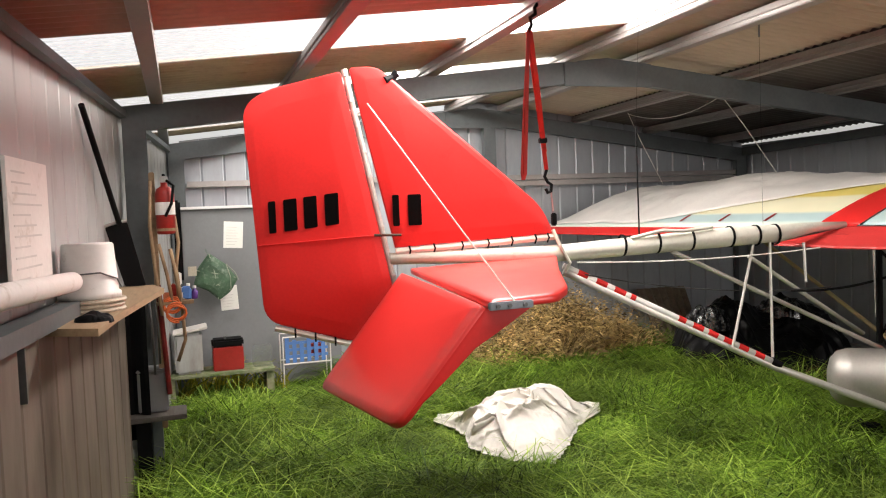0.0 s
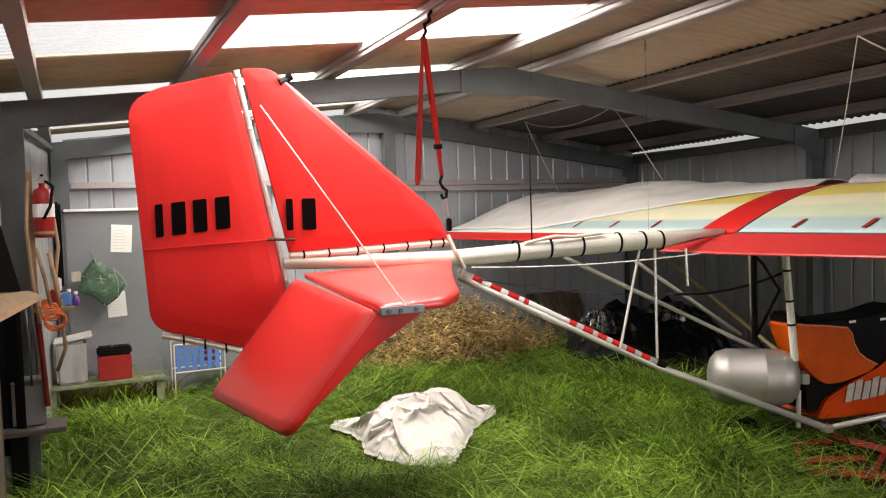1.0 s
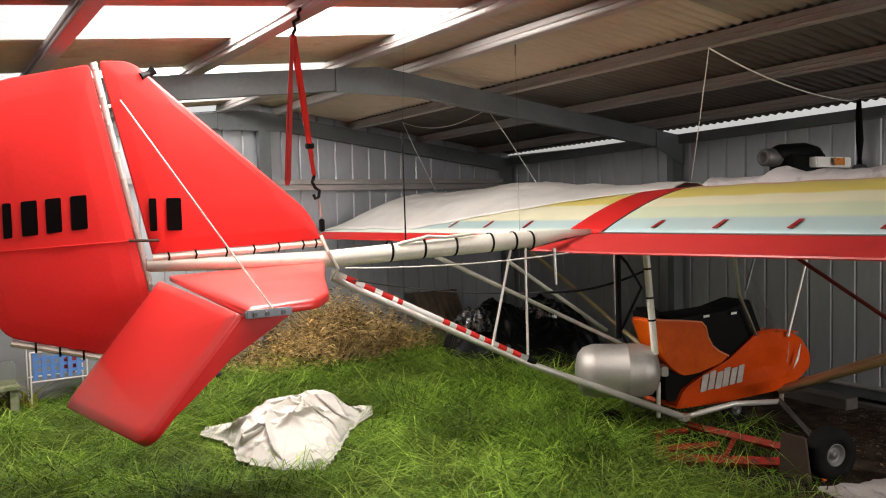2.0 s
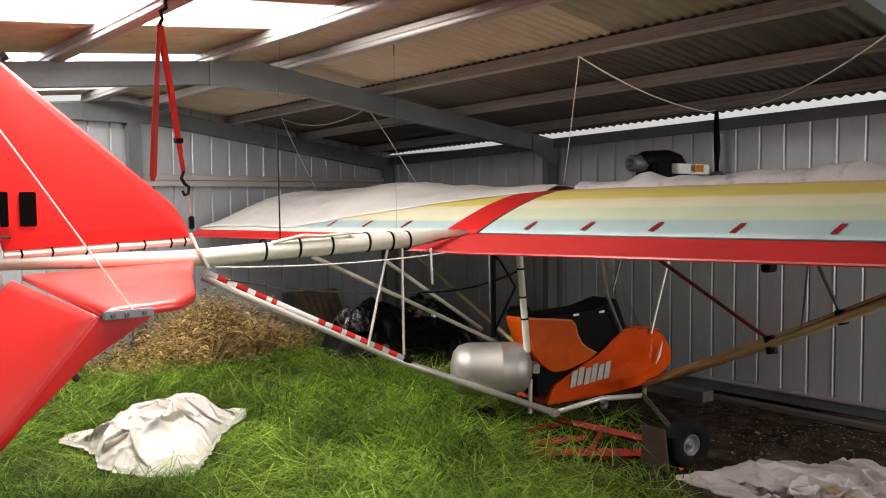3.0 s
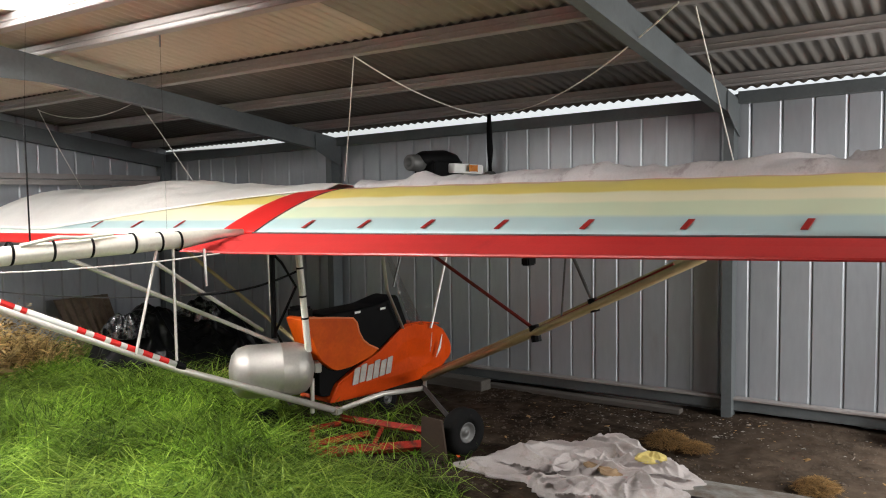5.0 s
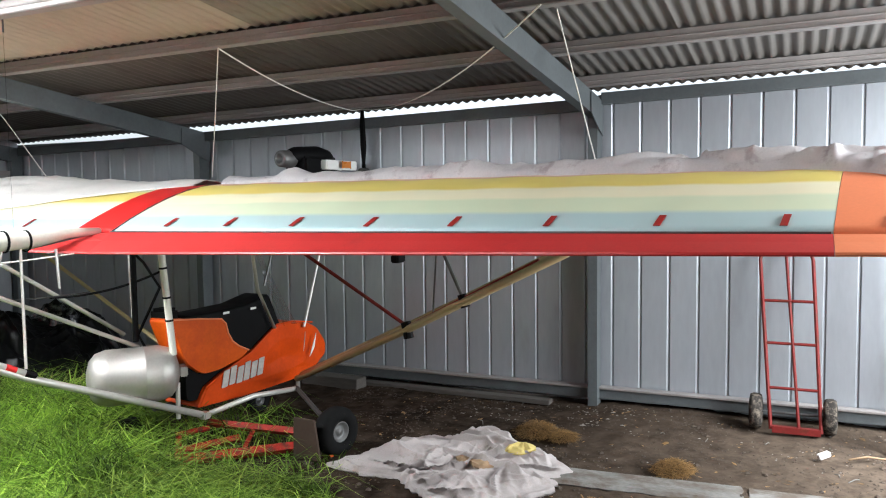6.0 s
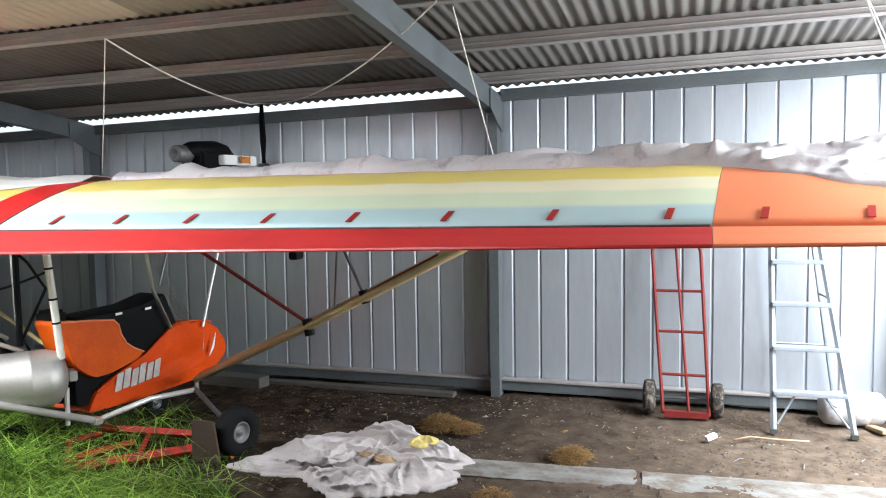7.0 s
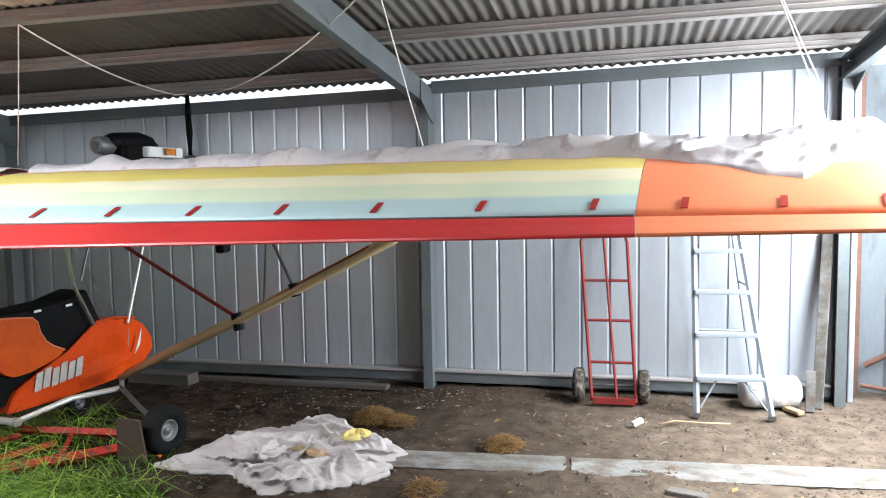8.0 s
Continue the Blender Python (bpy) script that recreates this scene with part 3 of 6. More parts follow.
part("post", channel((RIDGE + 0.06, YR - 0.10, 0), (RIDGE + 0.06, YR - 0.10, roof(RIDGE, YR) - 0.1), (1, 0, 0), (0, 1, 0), 0.12, 0.08), "frame", _e)

# purlins along the roof
for _n, _x in enumerate((-0.50, 0.26, 1.17, 2.17, 2.74, 3.58, 4.44, 5.28)):
    _p = finish("purlin", channel((_x - 0.03, YC, roof(_x - 0.03, YC) - 0.078), (_x - 0.03, YR, roof(_x - 0.03, YR) - 0.078), (1, 0, 0), (0, 0, 1), 0.062, 0.074, 0.003), "purlin")
    tagged(_p, "galvanised purlin under the roof sheets", "purlin", "purlins", "structure")
    for _dx, _dz in ((-0.033, -0.072), (-0.033, -0.040)):
        part("rolled_lip", sweep(bmesh.new(), [(_x + _dx, YC, roof(_x - 0.03, YC) + _dz), (_x + _dx, YR, roof(_x - 0.03, YR) + _dz)], 0.006, 6), "purlin", _p)

# wall rails
for _z0, _d in ((0.045, 0.07),):
    _p = finish("rail", channel((XR - 0.065, YC + 0.1, _z0), (XR - 0.065, YR - 0.1, _z0), (0, 0, 1), (1, 0, 0), _d, 0.07), "frame")
    tagged(_p, "galvanised base rail of the wall", "rail", "wall rails", "structure")
_p = finish("rail", boxed((XR - 0.085, YC + 0.1, 0.118), (XR - 0.004, YR - 0.1, 0.134), 0.003), "purlin")
tagged(_p, "galvanised flashing above the base rail", "rail", "wall rails", "structure")
for _ya, _yb in ((YC + 0.05, YB - 0.01), (YB + 0.08, YR - 0.1)):
    _bm = channel((XR - 0.075, _ya, eave(_ya) - 0.095), (XR - 0.075, _yb, eave(_yb) - 0.095), (0, 0, 1), (1, 0, 0), 0.085, 0.08)
    tagged(finish("rail", _bm, "frame"), "galvanised eave rail along the top of the wall", "rail", "wall rails", "structure")
for _z, _x0, _x1 in ((1.845, 2.62, XR - 0.15), (1.785, 2.62, XR - 0.15), (1.86, xl(YR) + 0.15, 2.4)):
    tagged(finish("rail", channel((_x0, YR - 0.075, _z), (_x1, YR - 0.075, _z), (0, 0, 1), (0, 1, 0), 0.052, 0.07), "purlin"), "galvanised rail across the rear wall", "rail", "wall rails", "structure")
_bm = channel((xl(-1.9) + 0.04, -1.9, 2.175), (xl(7.2) + 0.04, 7.2, 2.175), (0, 0, 1), (-1, 0.085, 0), 0.04, 0.04)
tagged(finish("rail", _bm, "frame"), "galvanised eave rail above the bench wall", "rail", "wall rails", "structure")

# ---- roof ----


def corrugated(x0, x1, y0, y1, drop=0.0):
    bm = bmesh.new()
    n = max(2, int(round((y1 - y0) / 0.0762)) * 6)
    k = max(2, int(abs(x1 - x0) / 0.8))
    vs = []
    for j in range(n + 1):
        y = y0 + (y1 - y0) * j / n
        wave = 0.0095 * math.sin(2 * math.pi * (y - YC) / 0.0762)
        vs.append([bm.verts.new((x0 + (x1 - x0) * i / k, y, roof(x0 + (x1 - x0) * i / k, y) + 0.009 + wave + drop)) for i in range(k + 1)])
    for p, q in zip(vs, vs[1:]):
        for i in range(k):
            bm.faces.new((p[i], q[i], q[i + 1], p[i + 1]))
    return bm


_r = thing("ceiling", "corrugated iron roof with milky skylight strips", "roof", kind="structure")
_y = YC - 0.1
_sheet = 0.762
_n = 0
while _y < YR:
    _to = min(_y + _sheet, YR + 0.12)
    _lap = 0.003 * (_n % 2)
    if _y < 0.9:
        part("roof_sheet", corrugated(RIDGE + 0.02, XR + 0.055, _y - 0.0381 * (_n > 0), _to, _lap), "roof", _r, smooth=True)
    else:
        # colour imitates light pooled by the rear ridge, fading to front and eave
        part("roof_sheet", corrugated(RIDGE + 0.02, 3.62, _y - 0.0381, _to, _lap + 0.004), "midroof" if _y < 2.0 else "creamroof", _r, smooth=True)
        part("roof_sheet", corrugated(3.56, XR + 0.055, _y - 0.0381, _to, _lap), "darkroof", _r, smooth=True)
    _y, _n = _to, _n + 1
_y = YC - 0.1
for _a, _b2 in SKYLIGHTS + [(YR + 0.0, YR + 0.0)]:
    if _a > _y:
        part("roof_sheet", corrugated(xl(3) - 0.25, RIDGE - 0.02, _y, _a + 0.03, 0.003), "redroof" if _y < 3.0 else "tanroof", _r, smooth=True)
    if _b2 > _a:
        _s = part("skylight_sheet", corrugated(xl(3) - 0.25, RIDGE - 0.02, _a, _b2), "skylight", _r, "milky translucent corrugated sheet", smooth=True)
        _s.visible_shadow = False
    _y = _b2
_bm = bmesh.new()
for _s in (-1, 1):
    _v = [_bm.verts.new((RIDGE + _s * d, y, roof(RIDGE + d, y) + 0.035)) for y in (YC - 0.1, YR + 0.1) for d in (0.0, 0.22)]
    _bm.faces.new((_v[0], _v[1], _v[3], _v[2]))
part("ridge_cap", _bm, "roof", _r)

# ---- open front ----
_d = thing("door_1", "blue-grey sheet door leaf with a rusty edge, slid open", "door", kind="structure")
part("leaf", ribbed(4, lambda a: 2.30, lambda a, z, d: (5.86 - 0.25 * a + d, -2.04 - 0.95 * a, z + 0.02)), "doorsheet", _d)
part("stile", boxed((5.82, -2.05, 0.02), (5.87, -2.01, 2.34)), "rust", _d, "rusty red edge bar")
part("bottom_bar", rod((5.80, -2.06, 0.10), (5.66, -2.7, 0.03), 0.016), "rust", _d, "rusty bottom bar")
part("brace", rod((5.80, -2.08, 0.24), (5.62, -2.8, 0.70), 0.020), "rust", _d, "rusty brace")
_p = finish("door_post", boxed((XR - 0.02, YC - 0.055, 0), (XR + 0.10, YC - 0.02, 2.4), 0.004), "cladding")
tagged(_p, "pale galvanised door post at the open front", "post", kind="structure")

# ---- the aircraft ----
HEAD = radians(8.0)
ORIGIN = Vector((3.19, 3.42, 0))
FWD, LEFT = Vector((math.cos(HEAD), -math.sin(HEAD), 0)), Vector((math.sin(HEAD), math.cos(HEAD), 0))


def W(u, v, z):
    return ORIGIN + FWD * u + LEFT * v + Vector((0, 0, z))


def upright(u, z, depth):
    return W(u, depth, z)


plane = thing("ultralight_aircraft", "red-tailed ultralight aircraft with striped fabric wing, stored slung from the roof", "aircraft")

# rudder and fin
_pts = outline([(-2.815, 2.30, 0.02), (-3.17, 2.215, 0.04), (-3.311, 2.14, 0.09), (-3.248, 1.05, 0.09), (-2.83, 0.925, 0.02), (-2.55, 0.90, 0.03), (-2.60, 1.22)])
rudder = part("rudder", slab(_pts, upright, 0.035, swell=0.012), "red", plane, "tall red fabric rudder")
_pts = outline([(-2.772, 2.318, 0.02), (-2.63, 2.325, 0.06), (-1.77, 1.57, 0.09), (-1.715, 1.43, 0.03), (-2.572, 1.392)])
fin = part("fin", slab(_pts, upright, 0.035, swell=0.012), "red", plane, "red fabric fin")
part("hinge_post", rod(W(-2.795, 0, 2.31), W(-2.583, 0, 1.20), 0.016), "tube", plane, "bare metal hinge tube")
for _k in range(9):
    _f = _k / 8
    _c = W(-2.79 + 0.2 * _f, 0, 2.28 - 1.03 * _f)
    part("hinge_clip", boxed(_c - Vector((0.013, 0.022, 0.007)), _c + Vector((0.013, 0.022, 0.007)), 0.003), "tube", plane)
part("seam_tape", sweep(bmesh.new(), [W(-3.26, -0.024, 1.435), W(-2.95, -0.034, 1.45), W(-2.63, -0.024, 1.465)], 0.006, 6, flat=0.4), "red", rudder)
_a, _b = W(-2.645, -0.026, 1.462), W(-2.52, -0.026, 1.458)
part("control_horn", sweep(bmesh.new(), [W(-2.68, -0.03, 1.463), W(-2.54, -0.03, 1.458)], 0.008, 6), "darkwood", rudder)
# lower edges with lacing
part("edge_tube", sweep(bmesh.new(), [W(-3.2, 0, 1.012), W(-2.82, 0, 0.905), W(-2.56, 0, 0.885)], 0.016, 8), "boom", rudder, "pale taped edge tube")
part("edge_tube", sweep(bmesh.new(), [W(-2.57, -0.005, 1.372), W(-2.1, -0.005, 1.392), W(-1.71, -0.005, 1.412)], 0.018, 8), "boom", fin, "pale taped edge tube")
for _u in (-2.5, -2.37, -2.22, -2.08, -1.95, -1.82, -1.75):
    _z = 1.372 + (_u + 2.57) * 0.046
    part("lacing", sweep(bmesh.new(), [W(_u, -0.012, _z - 0.026), W(_u + 0.006, -0.026, _z), W(_u, -0.012, _z + 0.026)], 0.005, 6), "black", fin)
for _u in (-3.1, -3.0, -2.9):
    _z = 1.012 - (_u + 3.2) * 0.28
    part("lacing", sweep(bmesh.new(), [W(_u, -0.01, _z - 0.024), W(_u, -0.022, _z), W(_u, -0.01, _z + 0.024)], 0.005, 6), "black", rudder)
_c = W(-2.565, 0, 2.27)
part("tip_knob", sweep(bmesh.new(), [_c - FWD * 0.03 - Vector((0, 0.02, 0.02)), _c + FWD * 0.015, _c + FWD * 0.04 + Vector((0, 0, 0.02))], [0.022, 0.018, 0.024], 10), "black", fin, "black rubber knob")


def marking(bars, z, tall, parent, slope=0.0):
    """Plain bars where the registration stands."""
    for a, wide in bars:
        zz = z + slope * (a - bars[0][0])
        pts = outline([(a, zz), (a + wide, zz + slope * wide), (a + wide, zz + tall + slope * wide), (a, zz + tall)], 0.008)
        part("marking_bar", slab(pts, lambda p, q, d: W(p, d - 0.0335, q), 0.003, bevel=0.0008), "ink", parent, "plain black bar")


marking([(-3.205, 0.036), (-3.130, 0.066), (-3.030, 0.066), (-2.925, 0.070)], 1.492, 0.160, rudder, 0.10)
marking([(-2.580, 0.034), (-2.500, 0.070)], 1.505, 0.160, fin)

# stabiliser and elevator, which hangs down


def level(a, b, d):
    # a along the boom, b out from it
    return Vector((a, 3.70 - b, 1.27 - 0.030 * b + d + 0.03 * (a - 0.66)))


def hung(a, b, d):
    # a down the chord, b along the hinge
    base = Vector((0.665 - 0.028 * b, 3.68 - b, 1.255 - 0.03 * b))
    return base + Vector((-0.645, 0, -0.765)) * a * (1.0 - 0.135 * b) + Vector((0.77, 0, -0.64)) * d


_pts = outline([(0.70, 0.0), (1.52, 0.02, 0.03), (1.235, 0.62), (1.02, 1.12, 0.04), (0.90, 1.27, 0.04), (0.63, 1.28, 0.02)])
part("stabiliser", slab(_pts, level, 0.03, swell=0.006), "redgloss", plane, "red fabric stabiliser", smooth=True)
_pts = outline([(0.0, -0.02, 0.02), (0.0, 1.20, 0.02), (0.64, 1.20, 0.10), (0.70, 0.02, 0.07)])
elevator = part("elevator", slab(_pts, hung, 0.04, swell=0.008), "redgloss", plane, "drooping red elevator", smooth=True)
_pts = outline([(0.63, 1.215, 0.01), (0.86, 1.236, 0.03), (0.72, 1.15, 0.04), (0.59, 1.085, 0.04), (0.42, 0.925, 0.05), (0.30, 0.835, 0.03)])
part("tip_plate", slab(_pts, lambda a, z, d: Vector((a, 2.50 + d, z)), 0.04, swell=0.004), "red", elevator, "shaded red horn panel at the elevator tip")
_c = Vector((0.70, 2.405, 1.232))
part("tip_fitting", boxed(_c - Vector((0.085, 0.012, 0.014)), _c + Vector((0.085, 0.012, 0.014)), 0.004), "ladder", elevator, "bare metal hinge bracket")
for _dx in (-0.055, -0.01, 0.05):
    part("bolt", rod(_c + Vector((_dx, -0.02, 0)), _c + Vector((_dx, 0.015, 0)), 0.008, 8), "steel", elevator)
part("horn", sweep(bmesh.new(), [Vector((0.80, 3.6, 0.90)), Vector((0.86, 3.62, 0.84)), Vector((0.9, 3.62, 0.78))], 0.018, 8), "steel", elevator, "dark elevator horn")
part("wire", rod(W(-2.685, -0.02, 2.135), (0.715, 2.405, 1.245), 0.0036, 6), "rope", fin, "white bracing wire")

# tail boom and lower tubes
boom = part("boom", sweep(bmesh.new(), [W(-2.6, 0, 1.335), W(-1.65, 0, 1.322), W(-0.75, 0, 1.362), W(-0.36, 0, 1.374), W(-0.14, 0, 1.398), W(0.05, 0, 1.402)], [0.030, 0.046, 0.055, 0.050, 0.028, 0.020], 16), "boom", plane, "aged white tail boom tube", smooth=True)
for _u in (-1.32, -1.12, -0.92, -0.68, -0.52, -0.40):
    _z = 1.337 + 0.03 * min(1, (_u + 1.65))
    lathe_m = Matrix.Translation(W(_u, 0, _z)) @ FWD.to_track_quat("Z", "Y").to_matrix().to_4x4()
    part("cable_tie", lathe(bmesh.new(), [(0.056, -0.006), (0.0605, -0.006), (0.0605, 0.006), (0.056, 0.006)], 18, lathe_m), "black", boom)
part("saddle", sweep(bmesh.new(), [W(-1.28, -0.03, 1.385), W(-1.1, -0.04, 1.42), W(-0.98, -0.04, 1.412), W(-0.8, -0.03, 1.425)], 0.010, 8), "boom", boom, "white padded saddle")
part("drop_wire", rod((1.98, 3.585, 1.38), (1.985, 3.60, 1.99), 0.0042, 6), "black", boom, "dark taped end of the sling wire")
part("sling_wire", rod((1.985, 3.60, 1.98), (2.02, 3.60, 2.60), 0.0007, 5), "black", boom)
_end = W(-1.66, 0, 1.25)
_br = Vector((2.70, 3.41, 0.66))
_knee = Vector((3.61, 2.99, 0.234))
low = part("lower_tube", sweep(bmesh.new(), [_end + Vector((0, 0, -0.03)), _br + Vector((0.02, 0, -0.035)), _knee], 0.021, 12), "tube", plane, "long silver tube below the boom", smooth=True)
_d = (_br - _end)
part("sleeve", sweep(bmesh.new(), [_end, _br], 0.0185, 10), "label", low, "white plastic sleeve", smooth=True)
for _f0, _f1 in ((0.065, 0.11), (0.15, 0.20), (0.235, 0.287), (0.312, 0.335), (0.54, 0.575), (0.61, 0.66), (0.685, 0.73), (0.76, 0.80), (0.835, 0.88), (0.915, 0.96)):
    part("sleeve_band", sweep(bmesh.new(), [_end + _d * _f0, _end + _d * _f1], 0.0196, 10), "red", low, "red band")
part("sleeve_end", sweep(bmesh.new(), [_br, _br + _d.normalized() * 0.06], 0.024, 10), "black", low, "black clamp")
part("tail_strap", sweep(bmesh.new(), [W(-1.72, -0.02, 1.45), W(-1.69, -0.05, 1.36), W(-1.64, -0.05, 1.27), W(-1.66, -0.02, 1.22)], 0.010, 8), "boom", boom, "white lashing")
part("lashing", sweep(bmesh.new(), sag(W(-1.6, -0.05, 1.27), W(0.0, -0.10, 1.30), 0.03), 0.0042, 6), "rope", boom, "white cord under the boom")
for _a, _b in ((W(-1.03, 0, 1.30), W(0.30, 0.02, 0.66)), (W(-0.35, 0.35, 1.22), W(0.40, 0.30, 0.70)), (W(-0.53, 0, 1.33), (2.45, 3.42, 0.76)), (W(-0.43, 0, 1.36), (2.71, 3.41, 0.68))):
    part("brace_tube", rod(_a, _b, 0.013 if _a.z < 1.33 else 0.008, 8), "tube", plane)
part("drop_rod", rod(W(-0.30, -0.12, 1.32), W(-0.29, -0.12, 1.10), 0.008, 8), "alloy", plane)
part("cable", sweep(bmesh.new(), sag(W(-1.55, -0.03, 1.2), W(0.1, 0.2, 1.02), 0.05), 0.004, 6), "steel", plane)
part("cable", sweep(bmesh.new(), sag(W(-0.1, 0.3, 1.0), W(0.52, 0.05, 1.12), 0.04), 0.008, 6), "black", plane, "black hose")

# wing
CHORD = 1.42


def section(c, y=2.85):
    """Height of the upper surface above the trailing edge, c from 0 at the trailing edge to 1 at the nose."""
    crown = 0.285 - 0.010 * (2.85 - y)
    return crown * math.sin(min(1.0, c / 0.66) * math.pi / 2) ** 0.95 if c < 0.66 else crown - 0.13 * ((c - 0.66) / 0.34) ** 1.9


def te_right(y):
    return 3.175 - 0.10 * (2.85 - y), 1.400 + 0.012 * (2.85 - y)


def te_left(y):
    return 3.25 - 0.035 * (y - 3.62), 1.380 - 0.006 * (y - 3.62)


def wing_skin(y0, y1, te, n, lift=lambda b: 0.0):
    def top(a, b):
        y = y0 + (y1 - y0) * b
        x, z = te(y)
        ribs = 0.0025 * math.cos(2 * math.pi * (y - 2.85) / 0.46)
        return Vector((x + CHORD * a, y - 0.08 * CHORD * a, z + section(a, min(y, 2.85)) * (1 - lift(b)) + ribs * math.sin(math.pi * a)))

    bm = grid(22, n, top, uv=True)
    lay = bm.loops.layers.uv.verify()
    # underside
    cols = []
    for i in range(23):
        a = i / 22
        cols.append([bm.verts.new(top(a, j / n) - Vector((0, 0, 0.11 * math.sin(math.pi * min(1, a * 1.02)) ** 0.6 + 0.004 if a < 0.985 else 0.004))) for j in range(n + 1)])
    for i in range(22):
        for j in range(n):
            bm.faces.new((cols[i][j], cols[i][j + 1], cols[i + 1][j + 1], cols[i + 1][j]))
    bmesh.ops.remove_doubles(bm, verts=bm.verts, dist=0.0045)
    bmesh.ops.recalc_face_normals(bm, faces=bm.faces)
    return bm


YO, ROOT, MID = -0.485, 3.30, 3.665
wing_r = part("right_wing", wing_skin(ROOT, YO, te_right, 40), "wing", plane, "wing panel in faded blue, green, cream and yellow stripes", smooth=True)
part("wing_tip_panel", wing_skin(YO - 0.002, -1.62, te_right, 14), "orange", wing_r, "bright orange wing tip panel", smooth=True)
part("centre_panel", wing_skin(MID, ROOT, te_right, 8), "red", wing_r, "red centre strip over the boom", smooth=True)
wing_l = part("left_wing", wing_skin(MID, 7.12, te_left, 36, lambda b: max(0.0, 0.70 * ((b - 0.82) / 0.18) ** 1.6) if b > 0.82 else 0.0), "wingpale", plane, "pale wing panel beneath a plastic cover", smooth=True)


def flaperon(y0, y1, te, n=24, chord=0.20, droop=0.095, point=None, taper=0.0):
    bm = bmesh.new()
    rows = []
    for j in range(n + 1):
        y = y0 + (y1 - y0) * j / n
        x, z = te(y)
        fall = droop - taper * (2.85 - y)
        prof = [(0.0, -0.012), (-0.03, 0.002), (-chord * 0.5, -fall * 0.42), (-chord, -fall), (-chord - 0.004, -fall - 0.008), (-chord, -fall - 0.014), (-chord * 0.4, -fall * 0.62), (-0.02, -0.022 - fall * 0.24)]
        place = [Vector((x + a, y, z + b)) for a, b in prof]
        if point and j == 0:
            # the inner end runs out to a point behind the hinge line
            hinge = place[0].copy()
            place = [hinge.lerp(Vector(point), -a / chord) + Vector((0, 0, 0.006 if i < 4 else -0.006)) for i, (a, b) in enumerate(prof)]
        rows.append([bm.verts.new(p) for p in place])
    k = 8
    for p, q in zip(rows, rows[1:]):
        for i in range(k):
            bm.faces.new((p[i], p[(i + 1) % k], q[(i + 1) % k], q[i]))
    bm.faces.new(rows[0])
    bm.faces.new(rows[-1][::-1])
    bmesh.ops.recalc_face_normals(bm, faces=bm.faces)
    return bm


fl = part("flaperon", flaperon(3.42, YO, te_right, point=(2.95, 3.65, 1.298), taper=0.014), "flapred", plane, "long red flaperon behind the wing", smooth=False)
part("flaperon_tip", flaperon(YO - 0.002, -1.62, te_right, 8, taper=0.014), "orange", fl, "orange flaperon end")
part("flaperon", flaperon(3.95, 7.05, te_left, 16, 0.14, 0.05), "red", plane, "red flaperon of the covered wing")
part("hinge_clip", boxed((3.06, 1.32, 1.275), (3.14, 1.36, 1.315), 0.006), "black", fl, "small black hinge clip")
part("root_rib", sweep(bmesh.new(), [Vector((te_right(ROOT)[0] + CHORD * c, ROOT - 0.08 * CHORD * c, te_right(ROOT)[1] + section(c) + 0.004)) for c in (0, 0.1, 0.2, 0.3, 0.42, 0.55, 0.66)], 0.007, 6, flat=0.5), "steel", wing_r)
part("gap_seal", sweep(bmesh.new(), [Vector((te_right(y)[0] - 0.004, y, te_right(y)[1] + 0.004)) for y in [3.3 - 0.252 * i for i in range(16)]], 0.006, 6), "steel", wing_r)
# batten pockets
_ys = [2.86 - 0.46 * i for i in range(7)] + [-0.355, -0.69, -1.03, -1.36]
for _y in _ys:
    def pocket(a, b, y=_y):
        c = 0.035 + 0.060 * a
        x, z = te_right(y)
        return Vector((x + CHORD * c, y + 0.008 + 0.026 * b - 0.013 * (a - 0.5), z + section(c, y) + 0.006))
    part("batten_pocket", thicken(grid(3, 1, pocket), 0.003), "redtube", wing_r)
for _y in (4.15, 4.6, 5.05, 5.5):
    def pocket(a, b, y=_y):
        c = 0.050 + 0.065 * a
        x, z = te_left(y)
        return Vector((x + CHORD * c, y - 0.01 + 0.02 * b, z + section(c) + 0.006))
    part("batten_pocket", thicken(grid(3, 1, pocket), 0.003), "redtube", wing_l)

# struts under the near wing
_s0, _s1, _s2 = Vector((4.30, 2.77, 0.336)), Vector((3.854, 1.694, 0.809)), Vector((3.42, 0.62, 1.31))
strut = part("strut", sweep(bmesh.new(), [_s0, _s1, _s2], 0.030, 12, flat=0.75), "goldtube", plane, "gold anodised wing strut", smooth=True)
part("strut", sweep(bmesh.new(), [_s0 + Vector((0.10, 0.03, 0.0)), _s1 + Vector((0.22, 0.0, 0.03)), _s2 + Vector((0.4, -0.03, 0.06))], 0.026, 12), "goldtube", plane, smooth=True)
part("strut_clamp", sweep(bmesh.new(), [_s1 - Vector((0, 0.02, 0.045)), _s1 + Vector((0, 0.0, 0.05))], 0.030, 10), "black", strut)
part("jury_strut", rod(_s1 + Vector((0, 0, 0.03)), (3.70, 2.46, 1.36), 0.011, 8), "redframe", strut, "thin red brace")
part("jury_strut", rod(_s0.lerp(_s2, 0.70) + Vector((0, 0, 0.03)), (3.72, 1.43, 1.36), 0.009, 8), "steel", strut, "thin dark brace")
part("jury_strut", rod(_s1 + Vector((0.05, -0.15, 0.07)), (3.80, 1.46, 1.36), 0.006, 8), "steel", strut)
